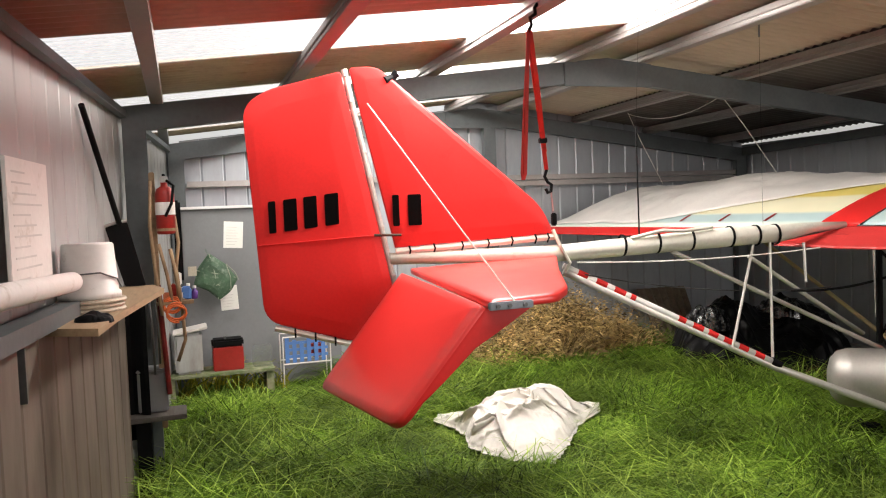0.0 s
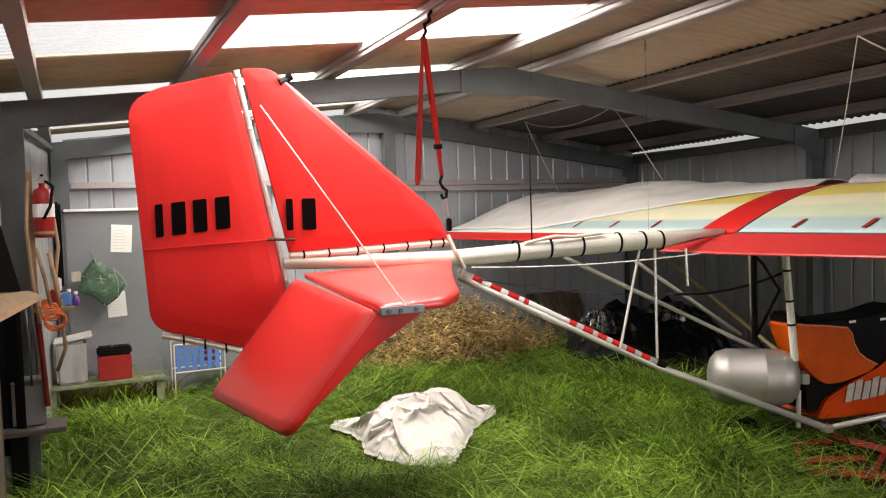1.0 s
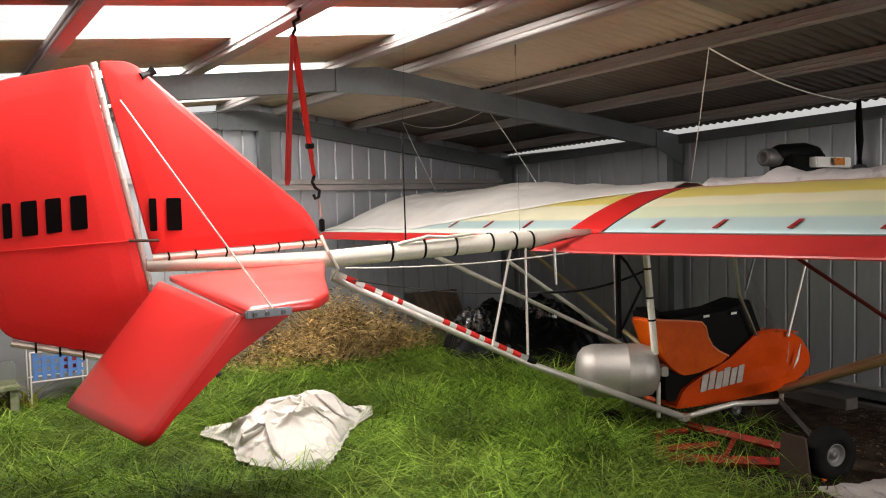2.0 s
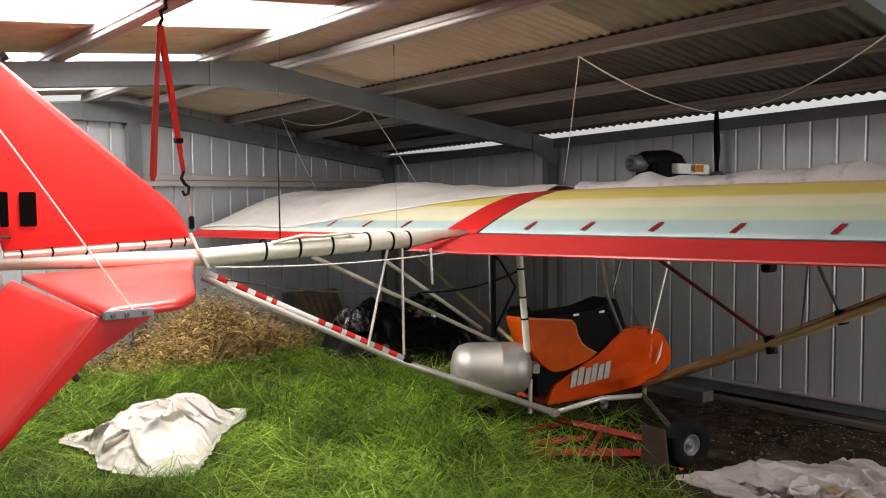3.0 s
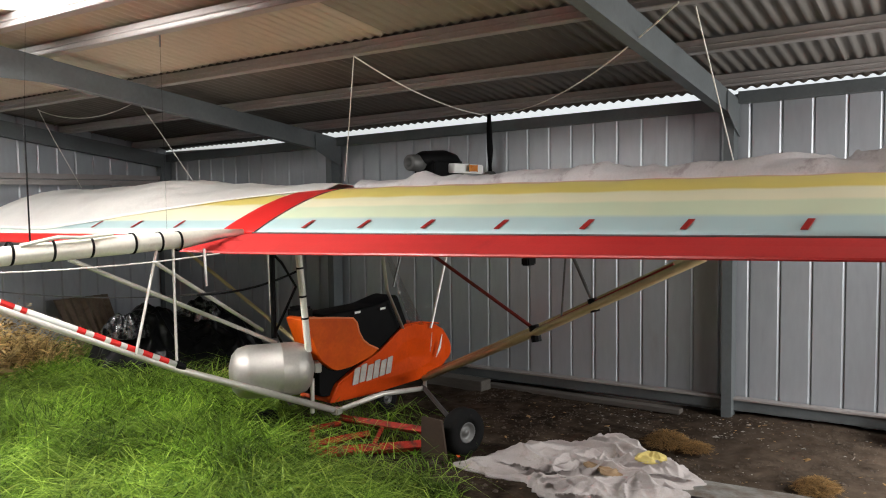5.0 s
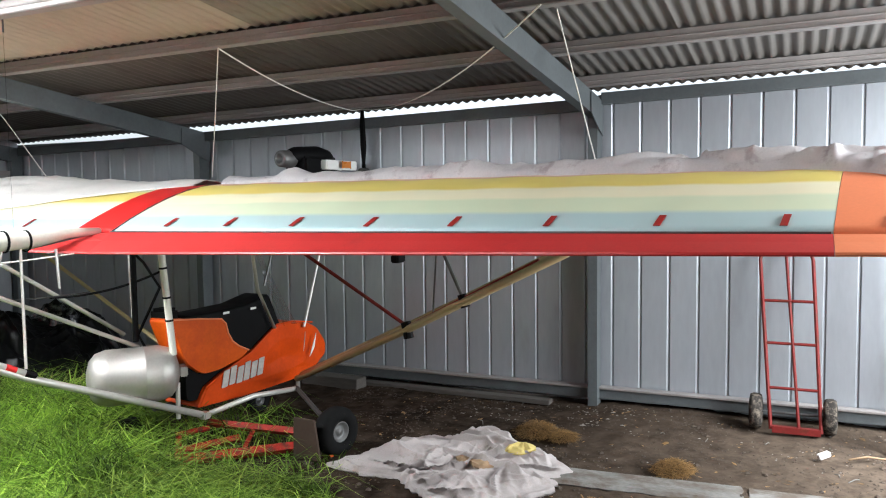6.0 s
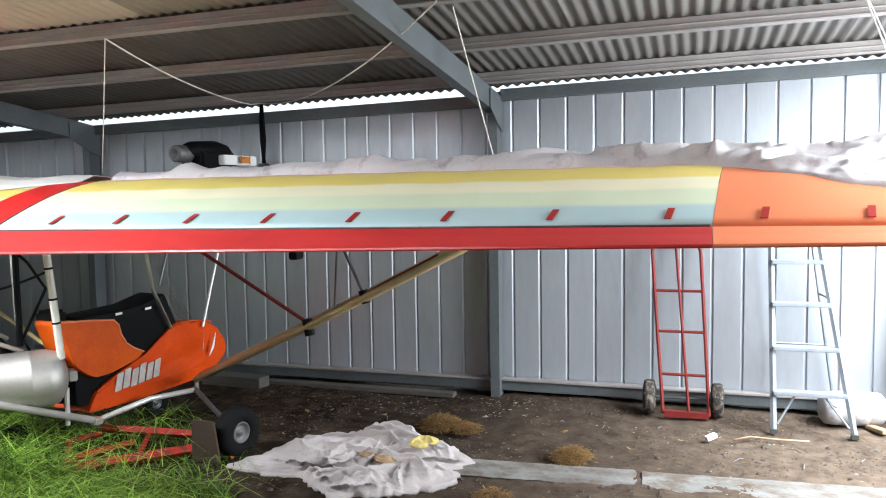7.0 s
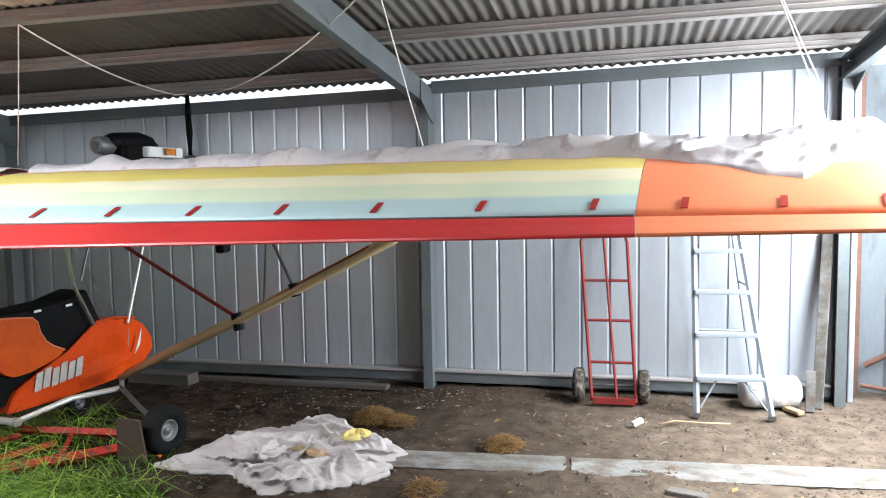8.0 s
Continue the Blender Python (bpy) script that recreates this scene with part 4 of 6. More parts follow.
part("strut_clamp", sweep(bmesh.new(), [_s0.lerp(_s2, 0.70) - Vector((0, 0.02, 0.03)), _s0.lerp(_s2, 0.70) + Vector((0, 0, 0.04))], 0.026, 10), "black", strut)
part("far_strut", rod(W(1.0, 0.35, 0.35), W(0.9, 2.6, 1.38), 0.016, 10), "goldtube", plane)
part("red_wire", rod(_s1 + Vector((0, 0, 0.02)), _s0.lerp(_s2, 0.93) + Vector((0, 0, 0.03)), 0.006, 6), "redtube", strut)

# pod


def hull(u, v, z, wide, tip=1.30, end=1.78):
    """Narrows the pod towards its nose."""
    f = max(0.0, min(1.0, (u - tip) / (end - tip)))
    return W(u, v * (1 - 0.55 * f ** 1.6) - (0.0 if f == 0 else 0.0), z)


_pts = outline([(0.471, 0.255, 0.02), (0.536, 0.37, 0.03), (0.70, 0.448, 0.05), (0.925, 0.53, 0.06), (1.182, 0.685, 0.05), (1.345, 0.688, 0.05), (1.55, 0.650, 0.06), (1.715, 0.575, 0.05), (1.81, 0.45, 0.05), (1.80, 0.36, 0.04), (1.70, 0.305, 0.05), (1.38, 0.262, 0.06), (0.85, 0.245, 0.08)])
nose = part("nose_fairing", slab(_pts, lambda u, z, d: hull(u + 0.04, d, z, 0.27) - LEFT * 0.10, 0.34, swell=0.0, bevel=0.012), "podorange", plane, "orange nose fairing with white flashes")
_pts = outline([(0.209, 0.850, 0.04), (0.645, 0.797, 0.03), (0.665, 0.715, 0.03), (0.70, 0.645, 0.03), (0.755, 0.60, 0.03), (0.855, 0.554, 0.02), (0.80, 0.513, 0.03), (0.58, 0.465, 0.05), (0.45, 0.465, 0.05), (0.325, 0.56, 0.05)])
shell = part("seat_shell", slab(_pts, lambda u, z, d: W(u + 0.10, d - 0.165, z), 0.21, swell=0.0, bevel=0.012), "shellorange", plane, "orange seat shell")
part("piping", sweep(bmesh.new(), [W(u + 0.10, -0.272, z) for u, z in ((0.23, 0.846), (0.45, 0.824), (0.62, 0.80), (0.655, 0.765), (0.672, 0.70), (0.71, 0.638), (0.765, 0.597), (0.85, 0.556))], 0.006, 6), "orange", shell, "pale worn edge of the shell")
part("piping", sweep(bmesh.new(), [W(u + 0.04, -0.272, z) for u, z in ((0.53, 0.375), (0.70, 0.452), (0.925, 0.534), (1.182, 0.69), (1.345, 0.692), (1.55, 0.655))], 0.006, 6), "podorange", nose)
_pts = outline([(0.42, 0.845, 0.03), (0.66, 0.85, 0.03), (0.90, 0.86, 0.03), (1.13, 0.91, 0.02), (1.24, 0.67, 0.03), (0.95, 0.50, 0.05), (0.60, 0.50, 0.05)])
part("seat", slab(_pts, lambda u, z, d: W(u + 0.06, d - 0.12, z), 0.24, swell=0.006, bevel=0.02), "black", plane, "black seat cover", smooth=True)
part("pod_floor", slab(outline([(0.30, 0.30, 0.05), (0.30, 0.52, 0.05), (0.95, 0.52, 0.05), (0.95, 0.30, 0.05)]), lambda u, z, d: W(u + 0.15, d - 0.12, z), 0.22), "black", plane)
for _k, _u in enumerate((0.74, 0.98)):
    part("seat_tag", boxed(W(_u, -0.268, 0.825), W(_u + 0.06, -0.26, 0.84)), "label", plane)
part("headrest", boxed(W(0.36, -0.18, 0.80), W(0.46, -0.02, 0.90), 0.02), "black", plane)
# windscreen
part("windscreen", thicken(grid(8, 6, lambda a, b: W(0.98 + 0.30 * a ** 1.2 + (0.10 * a + 0.03) * b, -0.285 + 0.12 * b * (1 - b) * a, 1.34 - 0.67 * a)), 0.003), "perspex", plane, "tall clear windscreen sheet")
part("screen_post", sweep(bmesh.new(), [W(1.185, -0.285, 0.67), W(1.035, -0.285, 0.957), W(0.97, -0.285, 1.36)], 0.018, 8, flat=0.3), "tube", plane)
part("screen_post", rod(W(1.50, -0.27, 0.63), W(1.75, -0.26, 1.30), 0.011, 8), "tube", plane)
part("screen_brace", rod(W(1.08, -0.3, 0.98), W(1.24, -0.28, 1.36), 0.008, 8), "steel", plane)
# white flashes on the nose
for _k, (_u, _z) in enumerate(((1.50, 0.40), (1.42, 0.46))):
    part("flash", slab(outline([(_u, _z, 0.01), (_u + 0.10, _z + 0.17, 0.01), (_u + 0.07, _z + 0.06, 0.01)] if _k == 0 else [(_u, _z), (_u + 0.03, _z + 0.14), (_u + 0.015, _z + 0.05)]), lambda a, b, d: W(a + 0.04, -0.298 + 0.20 * max(0, a - 1.42) + d, b), 0.006, bevel=0.001), "label", nose, "white flash")
# unreadable name on the side: plain pale bars
def slanted(u, wide, z0, z1, lift):
    return slab(outline([(u, z0), (u + wide, z0 + 0.004), (u + wide + 0.026, z1 + 0.006), (u + 0.026, z1)], 0.008), lambda a, b, d: W(a + 0.04, -0.2795 - lift + d, b), 0.003, bevel=0.0008)


for _k, (_lo, _hi) in enumerate(((0.345, 0.455), (0.352, 0.470), (0.350, 0.458), (0.356, 0.478), (0.362, 0.470), (0.366, 0.482))):
    _u = 0.655 + 0.063 * _k
    part("lettering_bar", slanted(_u, 0.052, _lo, _hi, 0.0), "fadedlabel", nose, "plain pale bar")
# tank
_tm = Matrix.Translation(W(0.15, -0.13, 0.525)) @ pose(0, 0, 0, 0, 0, -38) @ pose(0, 0, 0, 0, 90, 0) @ Matrix.Diagonal((1, 1, 0.93, 1))
tank = part("fuel_tank", lathe(bmesh.new(), [(0, -0.285), (0.05, -0.28), (0.11, -0.262), (0.150, -0.225), (0.166, -0.17), (0.168, -0.16), (0.168, 0.055), (0.1695, 0.058), (0.1695, 0.064), (0.168, 0.067), (0.168, 0.16), (0.166, 0.17), (0.150, 0.225), (0.11, 0.262), (0.05, 0.28), (0, 0.285)], 36, _tm), "tank", plane, "dull silver fuel tank with domed ends", smooth=True)
part("tank_bracket", boxed((-0.03, -0.06, 0.28), (0.03, 0.06, 0.33), 0.006, _tm), "tank", tank)
# mast and frame round the tank
part("mast", rod(W(0.245, -0.30, 1.30), W(0.31, -0.30, 0.64), 0.022, 12), "boom", plane, "white mast tube with black ties")
for _z in (1.18, 1.0, 0.86):
    part("tie", rod(W(0.245 + (1.30 - _z) * 0.0985, -0.30, _z), W(0.246 + (1.30 - _z) * 0.0985, -0.30, _z - 0.012), 0.025, 12), "black", plane)
part("mast", rod(W(0.27, 0.0, 1.34), W(0.27, 0.0, 0.70), 0.018, 10), "black", plane, "black mast tube")
part("mast", rod(W(0.28, 0.05, 1.3), W(0.27, 0.02, 0.85), 0.010, 8), "tube", plane)
part("hose", sweep(bmesh.new(), [W(0.33, 0.16, 1.3), W(0.42, 0.1, 1.18), W(0.46, 0, 1.02), W(0.36, 0.1, 0.72), W(0.30, -0.05, 0.66)], 0.009, 8), "black", plane, "black hose")
part("post_tube", rod(W(0.335, -0.30, 0.46), W(0.33, -0.30, 0.24), 0.014, 8), "tube", plane)
part("frame_tube", sweep(bmesh.new(), [_knee, _knee.lerp(_s0, 0.5), _s0 + Vector((0, 0, -0.07))], 0.017, 10), "tube", plane, smooth=True)
part("frame_joint", boxed(_knee - Vector((0.03, 0.03, 0.022)), _knee + Vector((0.03, 0.03, 0.022)), 0.008), "alloy", plane)
part("frame_joint", boxed(_s0 - Vector((0.012, 0.012, 0.09)), _s0 + Vector((0.012, 0.012, 0.01)), 0.004), "alloy", plane)
part("frame_tube", sweep(bmesh.new(), [W(0.30, 0.3, 0.26), W(1.2, 0.28, 0.25)], 0.017, 10), "tube", plane)
part("keel_tube", sweep(bmesh.new(), [W(0.38, 0.0, 0.25), W(0.6, 0.0, 0.24), W(1.5, 0, 0.26)], 0.02, 10), "steel", plane)


# wheels stand on the ground


def wheel(at, r, wide, yaw, parent, hub="alloy", tyre="rubber"):
    m = Matrix.Translation(at) @ pose(0, 0, 0, 90, 0, 0) if yaw is None else Matrix.Translation(at) @ pose(0, 0, 0, 0, 0, yaw) @ pose(0, 0, 0, 90, 0, 0)
    h = wide / 2
    w = part("wheel", lathe(bmesh.new(), [(r * 0.42, -h * 0.7), (r * 0.66, -h), (r * 0.92, -h * 0.85), (r, -h * 0.4), (r, h * 0.4), (r * 0.92, h * 0.85), (r * 0.66, h), (r * 0.42, h * 0.7), (r * 0.42, -h * 0.7)], 28, m), tyre, parent, "black rubber tyre" if tyre == "rubber" else "dusty grey rubber tyre", smooth=True)
    part("rim", lathe(bmesh.new(), [(0, -h * 0.62), (r * 0.13, -h * 0.62), (r * 0.15, -h * 0.35), (r * 0.33, -h * 0.40), (r * 0.38, -h * 0.72), (r * 0.43, -h * 0.75), (r * 0.43, h * 0.75), (r * 0.38, h * 0.72), (r * 0.33, h * 0.40), (r * 0.15, h * 0.35), (r * 0.13, h * 0.62), (0, h * 0.62)], 24, m), hub, w, "pale metal rim", smooth=True)
    return w


wheel((3.88, 2.20, 0.150), 0.150, 0.12, -14, plane, "rim")
wheel((4.62, 4.35, 0.15), 0.15, 0.10, 10, plane)
part("axle_leg", sweep(bmesh.new(), [_s0 + Vector((0, 0.02, -0.06)), Vector((4.1, 2.5, 0.2)), Vector((3.95, 2.28, 0.15))], 0.016, 8), "steel", plane)
part("axle_leg", rod(W(1.0, 0.3, 0.28), (4.62, 4.30, 0.15), 0.016, 8), "steel", plane)
part("axle_leg", rod(W(1.2, 0.0, 0.25), W(1.25, 0.0, 0.12), 0.02, 8), "steel", plane)
wheel(W(1.28, 0, 0.10), 0.10, 0.07, -8, plane, "steel")

# engine above the wing
engine = part("engine", boxed(W(1.72, -0.13, 1.74), W(2.15, 0.13, 1.90), 0.02), "black", plane, "engine above the wing nose")
_mm = Matrix.Translation(W(1.55, -0.02, 1.875)) @ FWD.to_track_quat("Z", "Y").to_matrix().to_4x4()
part("silencer", lathe(bmesh.new(), [(0, 0.05), (0.026, 0.05), (0.030, 0.0), (0.054, 0.0), (0.062, 0.01), (0.066, 0.10), (0.060, 0.14), (0, 0.15)], 24, _mm), "rim", engine, "dull metal exhaust silencer", smooth=True)
part("cowl", sweep(bmesh.new(), [W(1.63, -0.02, 1.885), W(1.72, -0.02, 1.905), W(1.95, -0.02, 1.915), W(2.06, -0.02, 1.90), W(2.12, -0.02, 1.88)], [0.060, 0.082, 0.088, 0.078, 0.05], 16, flat=0.8), "black", engine, "black engine cowl", smooth=True)
part("radiator_box", boxed(W(1.93, -0.16, 1.80), W(2.36, 0.05, 1.875), 0.008), "label", engine, "white box beside the engine")
part("marker_lens", boxed(W(2.10, -0.172, 1.815), W(2.22, -0.158, 1.865), 0.004), "amber", engine, "amber lens")
part("propeller", sweep(bmesh.new(), [W(2.44, -0.12, 1.86), W(2.44, -0.12, 2.0), W(2.455, -0.10, 2.18), W(2.47, -0.09, 2.30)], [0.016, 0.030, 0.026, 0.018], 10, flat=0.35), "black", engine, "black propeller blade standing upright", smooth=True)
part("propeller", sweep(bmesh.new(), [W(2.44, -0.12, 1.86), W(2.44, -0.12, 1.7), W(2.425, -0.14, 1.5), W(2.41, -0.15, 1.40)], [0.016, 0.030, 0.026, 0.018], 10, flat=0.35), "black", engine, smooth=True)
part("propeller_hub", lathe(bmesh.new(), [(0, -0.05), (0.04, -0.04), (0.045, 0.03), (0, 0.05)], 16, Matrix.Translation(W(2.44, -0.12, 1.78)) @ FWD.to_track_quat("Z", "Y").to_matrix().to_4x4()), "steel", engine)
part("engine_mount", rod(W(1.7, 0, 1.78), W(0.5, 0, 1.36), 0.018, 8), "steel", engine)

# ---- covers on the wings ----


def ridged(p, seed=0.0):
    """Creases of cloth: sharp folds at three sizes."""
    v = 0.0
    for f, a in ((1.0, 1.0), (2.3, 0.45), (5.1, 0.2)):
        v += a * (1 - abs(noise.noise(Vector((p[0] * f + seed, p[1] * f - seed, seed * 1.7)))) * 2)
    return v / 1.65


def noise_grid(X, Y, scale, seed):
    return np.array([[noise.noise(Vector((x * scale, y * scale, seed))) for x, y in zip(r, s)] for r, s in zip(X.tolist(), Y.tolist())])


def folds(X, Y, count, seed, area, amp, wide, length, heading=None, spread=1.6, curl=1.2, sharp=1.25):
    """Height of long bent folds, each steep on one side and soft on the other, over an area x0, x1, y0, y1."""
    rng = np.random.default_rng(seed)
    H = np.zeros(X.shape)
    for _ in range(count):
        px, py = rng.uniform(area[0], area[1]), rng.uniform(area[2], area[3])
        ang = rng.uniform(0, 2 * math.pi) if heading is None else heading + rng.normal(0, spread)
        L, w, h, k = rng.uniform(0.5, 1.3) * length, rng.uniform(0.5, 1.5) * wide, rng.uniform(0.4, 1.0) * amp, rng.normal(0, curl)
        c, s = math.cos(ang), math.sin(ang)
        along, off = (X - px) * c + (Y - py) * s, -(X - px) * s + (Y - py) * c
        off = off - k * along ** 2
        side = np.where(off > 0, 0.45, 1.3) * w * (1 + 0.5 * along / L)
        F = h * np.exp(-np.abs(off / np.maximum(side, 0.006)) ** sharp) * np.exp(-(along / L) ** 4)
        H = np.maximum(H, F) + 0.22 * np.minimum(H, F)
    return H


def eased(Z, times):
    """Softens a field of heights."""
    Z = Z.copy()
    for _ in range(times):
        Z[1:-1] = 0.25 * Z[:-2] + 0.5 * Z[1:-1] + 0.25 * Z[2:]
        Z[:, 1:-1] = 0.25 * Z[:, :-2] + 0.5 * Z[:, 1:-1] + 0.25 * Z[:, 2:]
    return Z


def sheet_from(X, Y, Z, thick=0.004, closed=True):
    """A sheet with an upper and a lower face; closed means that its last column meets its first."""
    bm = bmesh.new()
    rows = list(zip(X.tolist(), Y.tolist(), Z.tolist()))
    if closed:
        rows = [tuple(c[:-1] for c in r) for r in rows]
    top = [[bm.verts.new(p) for p in zip(*r)] for r in rows]
    low = [[bm.verts.new((x, y, z - thick)) for x, y, z in zip(*r)] for r in rows]
    n = len(top[0])
    for a, b, c, d in zip(top, top[1:], low, low[1:]):
        for j in range(n if closed else n - 1):
            k = (j + 1) % n
            bm.faces.new((a[j], b[j], b[k], a[k]))
            bm.faces.new((c[k], d[k], d[j], c[j]))
    for r, s in ((top[0], low[0]), (top[-1], low[-1])):
        for j in range(n if closed else n - 1):
            k = (j + 1) % n
            bm.faces.new((r[j], r[k], s[k], s[j]))
    return bm


def pile(cx, cy, rim, base, peaks, seed, amp=0.05, wide=0.035, length=0.3, count=34, crinkle=0.006, na=320, nr=120, hem=0.012, body=0.03, heading=None, spread=0.6, lean=(0.0, 0.0), sharp=1.25):
    """A thrown-down cloth: rim gives bearing in degrees and reach, peaks its lumps x, y, radius, height."""
    rim = sorted(rim)
    ang = np.linspace(0, 2 * math.pi, na)
    deg = np.degrees(ang)
    reach = np.interp(deg, [q[0] - 360 for q in rim] + [q[0] for q in rim] + [q[0] + 360 for q in rim], [q[1] for q in rim] * 3)
    reach = reach * (1 + 0.07 * np.array([noise.noise(Vector((math.cos(t) * 4 + seed, math.sin(t) * 4, seed))) for t in ang]) + 0.06 * np.array([noise.noise(Vector((math.cos(t) * 14 + seed, math.sin(t) * 14, seed))) for t in ang]))
    q = np.linspace(0.012, 1, nr)
    Q, A = np.meshgrid(q, ang, indexing="ij")
    R = Q * reach[None, :]
    X, Y = cx + R * np.cos(A), cy + R * np.sin(A)
    big = float(reach.max())
    edge = np.clip((1 - Q) * 6, 0, 1)
    Z = base + hem + body * (1 - Q ** 3)
    for px, py, pr, ph in peaks:
        d = np.sqrt((X - px) ** 2 + (Y - py) ** 2) / pr
        Z = Z + ph * np.exp(-d ** 2.4) * edge ** 0.5
    area = (cx - big, cx + big, cy - big, cy + big)
    F = folds(X, Y, count, int(seed * 10), area, amp, wide, length, heading, spread, sharp=sharp) * (0.35 + 0.65 * edge)
    Z = Z + F
    Z = Z + folds(X, Y, count * 2, int(seed * 10) + 1, area, amp * 0.40, wide * 0.5, length * 0.6, heading, spread * 1.5) * (0.4 + 0.6 * edge)
    Z = Z + crinkle * (noise_grid(X, Y, 16, seed) + 0.5 * noise_grid(X, Y, 37, seed + 3))
    Z = eased(Z, 1)
    # the folds lie over to one side
    X, Y = X + lean[0] * F * edge, Y + lean[1] * F * edge
    X[:, -1], Y[:, -1] = X[:, 0], Y[:, 0]
    Z[:, 0] = Z[:, -1] = 0.5 * (Z[:, 0] + Z[:, -1])
    Z[-1, :] = base - 0.004
    return sheet_from(X, Y, np.maximum(Z, base - 0.01))


def wing_floor(px, py):
    """Upper surface of the near wing, and below its nose nothing."""
    yy = py + 0.08 * (px - 3.1)
    tx, tz = 3.175 - 0.10 * (2.85 - yy), 1.400 + 0.012 * (2.85 - yy)
    c = np.clip((px - tx) / CHORD, 0, 1.02)
    crown = 0.285 - 0.010 * (2.85 - np.minimum(yy, 2.85))
    up = crown * np.sin(np.minimum(1.0, c / 0.66) * np.pi / 2) ** 0.95
    down = crown - 0.13 * (np.maximum(c - 0.66, 0) / 0.34) ** 1.9
    return tz + np.where(c < 0.66, up, down) + 0.004 - np.where((px - tx) / CHORD > 1.02, 0.5, 0)


def right_cover():
    """The cover lies smooth over the nose of the inner wing and is bunched up over the outer part, hanging down its rear."""
    n, m = 60, 420
    A, B = np.meshgrid(np.linspace(0, 1, n), np.linspace(0, 1, m), indexing="ij")
    y = 3.28 - 4.88 * B
    bunch = np.clip((1.25 - y) / 1.1, 0, 1)
    dip = np.interp(-y, [-3.3, -1.0, -0.1, 0.30, 0.55, 0.80, 0.98, 1.12, 1.25, 1.6], [0.0, 0.02, 0.04, 0.05, 0.13, 0.24, 0.33, 0.36, 0.24, 0.22])
    c0 = 0.61 - 1.10 * dip + 0.018 * noise_grid(y, 0 * y, 3.1, 3.0) + 0.012 * noise_grid(y, 0 * y, 9.0, 4.0)
    c = c0 + (1.0 - c0) * A
    x = 3.175 - 0.10 * (2.85 - y) + CHORD * c
    yy = y - 0.08 * (x - 3.1)
    hem = np.clip(A * 9, 0, 1) ** 0.6
    lump = np.interp(-y, [-3.3, -1.4, -0.7, -0.35, 0.0, 0.3, 0.6, 1.0, 1.3, 1.45, 1.62], [0.05, 0.055, 0.05, 0.075, 0.05, 0.085, 0.06, 0.045, 0.07, 0.10, 0.03]) + 0.055 * np.exp(-((y - 2.70) / 0.09) ** 2) + 0.03 * np.exp(-((y - 1.35) / 0.14) ** 2)
    roll = np.exp(-((c - 0.62) / 0.16) ** 2)
    z = wing_floor(x, yy) + 0.004 + lump * hem * roll * (0.75 + 0.5 * noise_grid(x, y, 2.3, 1.5))
    area = (2.9, 4.8, -1.7, 3.3)
    z = z + hem * (0.42 + 0.58 * bunch) * folds(x, y, 150, 31, area, 0.075, 0.028, 0.34, math.pi / 2, 0.55, 0.9, 1.15)
    z = z + hem * (0.25 + 0.75 * bunch) * folds(x, y, 420, 32, area, 0.034, 0.012, 0.16, math.pi / 2, 0.9, 1.4, 1.1)
    z = z + hem * 0.004 * noise_grid(x, y, 22, 6.0)
    z = eased(z, 1)
    z[0] -= 0.014
    return sheet_from(x, yy, z, 0.003, False)


_c = tagged(finish("dust_cover", right_cover(), "tarp", smooth=True), "crumpled white dust cover lying along the wing top", "cover")


def left_cover():
    def f(a, b):
        y = 3.45 + 3.72 * b
        c0 = max(0.03, 0.58 - 0.85 * b ** 0.75) + 0.015 * noise.noise(Vector((y * 3, 1, 0)))
        c = c0 + (1.08 - c0) * a
        x, z = te_left(y)
        drop = 0.70 * ((b - 0.82) / 0.18) ** 1.6 if b > 0.82 else 0
        fold = ridged((c * 2.2, y * 1.1), 2.0)
        fine = ridged((c * 7 + y, y * 4), 6.0)
        return Vector((x + CHORD * c, y, z + section(min(c, 1)) * (1 - drop) + 0.012 + (0.012 + 0.035 * b) * min(1, a * 3) + 0.034 * max(0, fold) * min(1, a * 5) + 0.011 * fine * min(1, a * 5) + 0.05 * math.exp(-((b - 0.42) / 0.12) ** 2) * min(1, a * 2)))

    return thicken(grid(40, 150, f), 0.003)


tagged(finish("plastic_cover", left_cover(), "plastic", smooth=True), "milky plastic sheet spread over the far wing", "cover")

# ---- cloth on the ground ----


tagged(finish("dust_sheet", pile(1.65, 4.50, [(210, 0.46), (232, 0.52), (250, 0.58), (261, 0.62), (274, 0.50), (290, 0.38), (325, 0.32), (0, 0.38), (14, 0.56), (21, 0.80), (27, 0.94), (34, 0.84), (42, 0.60), (56, 0.46), (78, 0.43), (98, 0.46), (112, 0.58), (120, 0.75), (128, 0.72), (140, 0.46), (162, 0.37), (185, 0.40)], 0.10, ((1.60, 4.50, 0.34, 0.19), (1.99, 4.80, 0.16, 0.15), (1.75, 4.75, 0.2, 0.06)), 1.3, amp=0.060, wide=0.026, length=0.26, count=80, crinkle=0.006, lean=(-1.0, -1.2), hem=0.012, sharp=1.6), "cloth", smooth=True), "crumpled white dust sheet lying on the grass", "cloth")
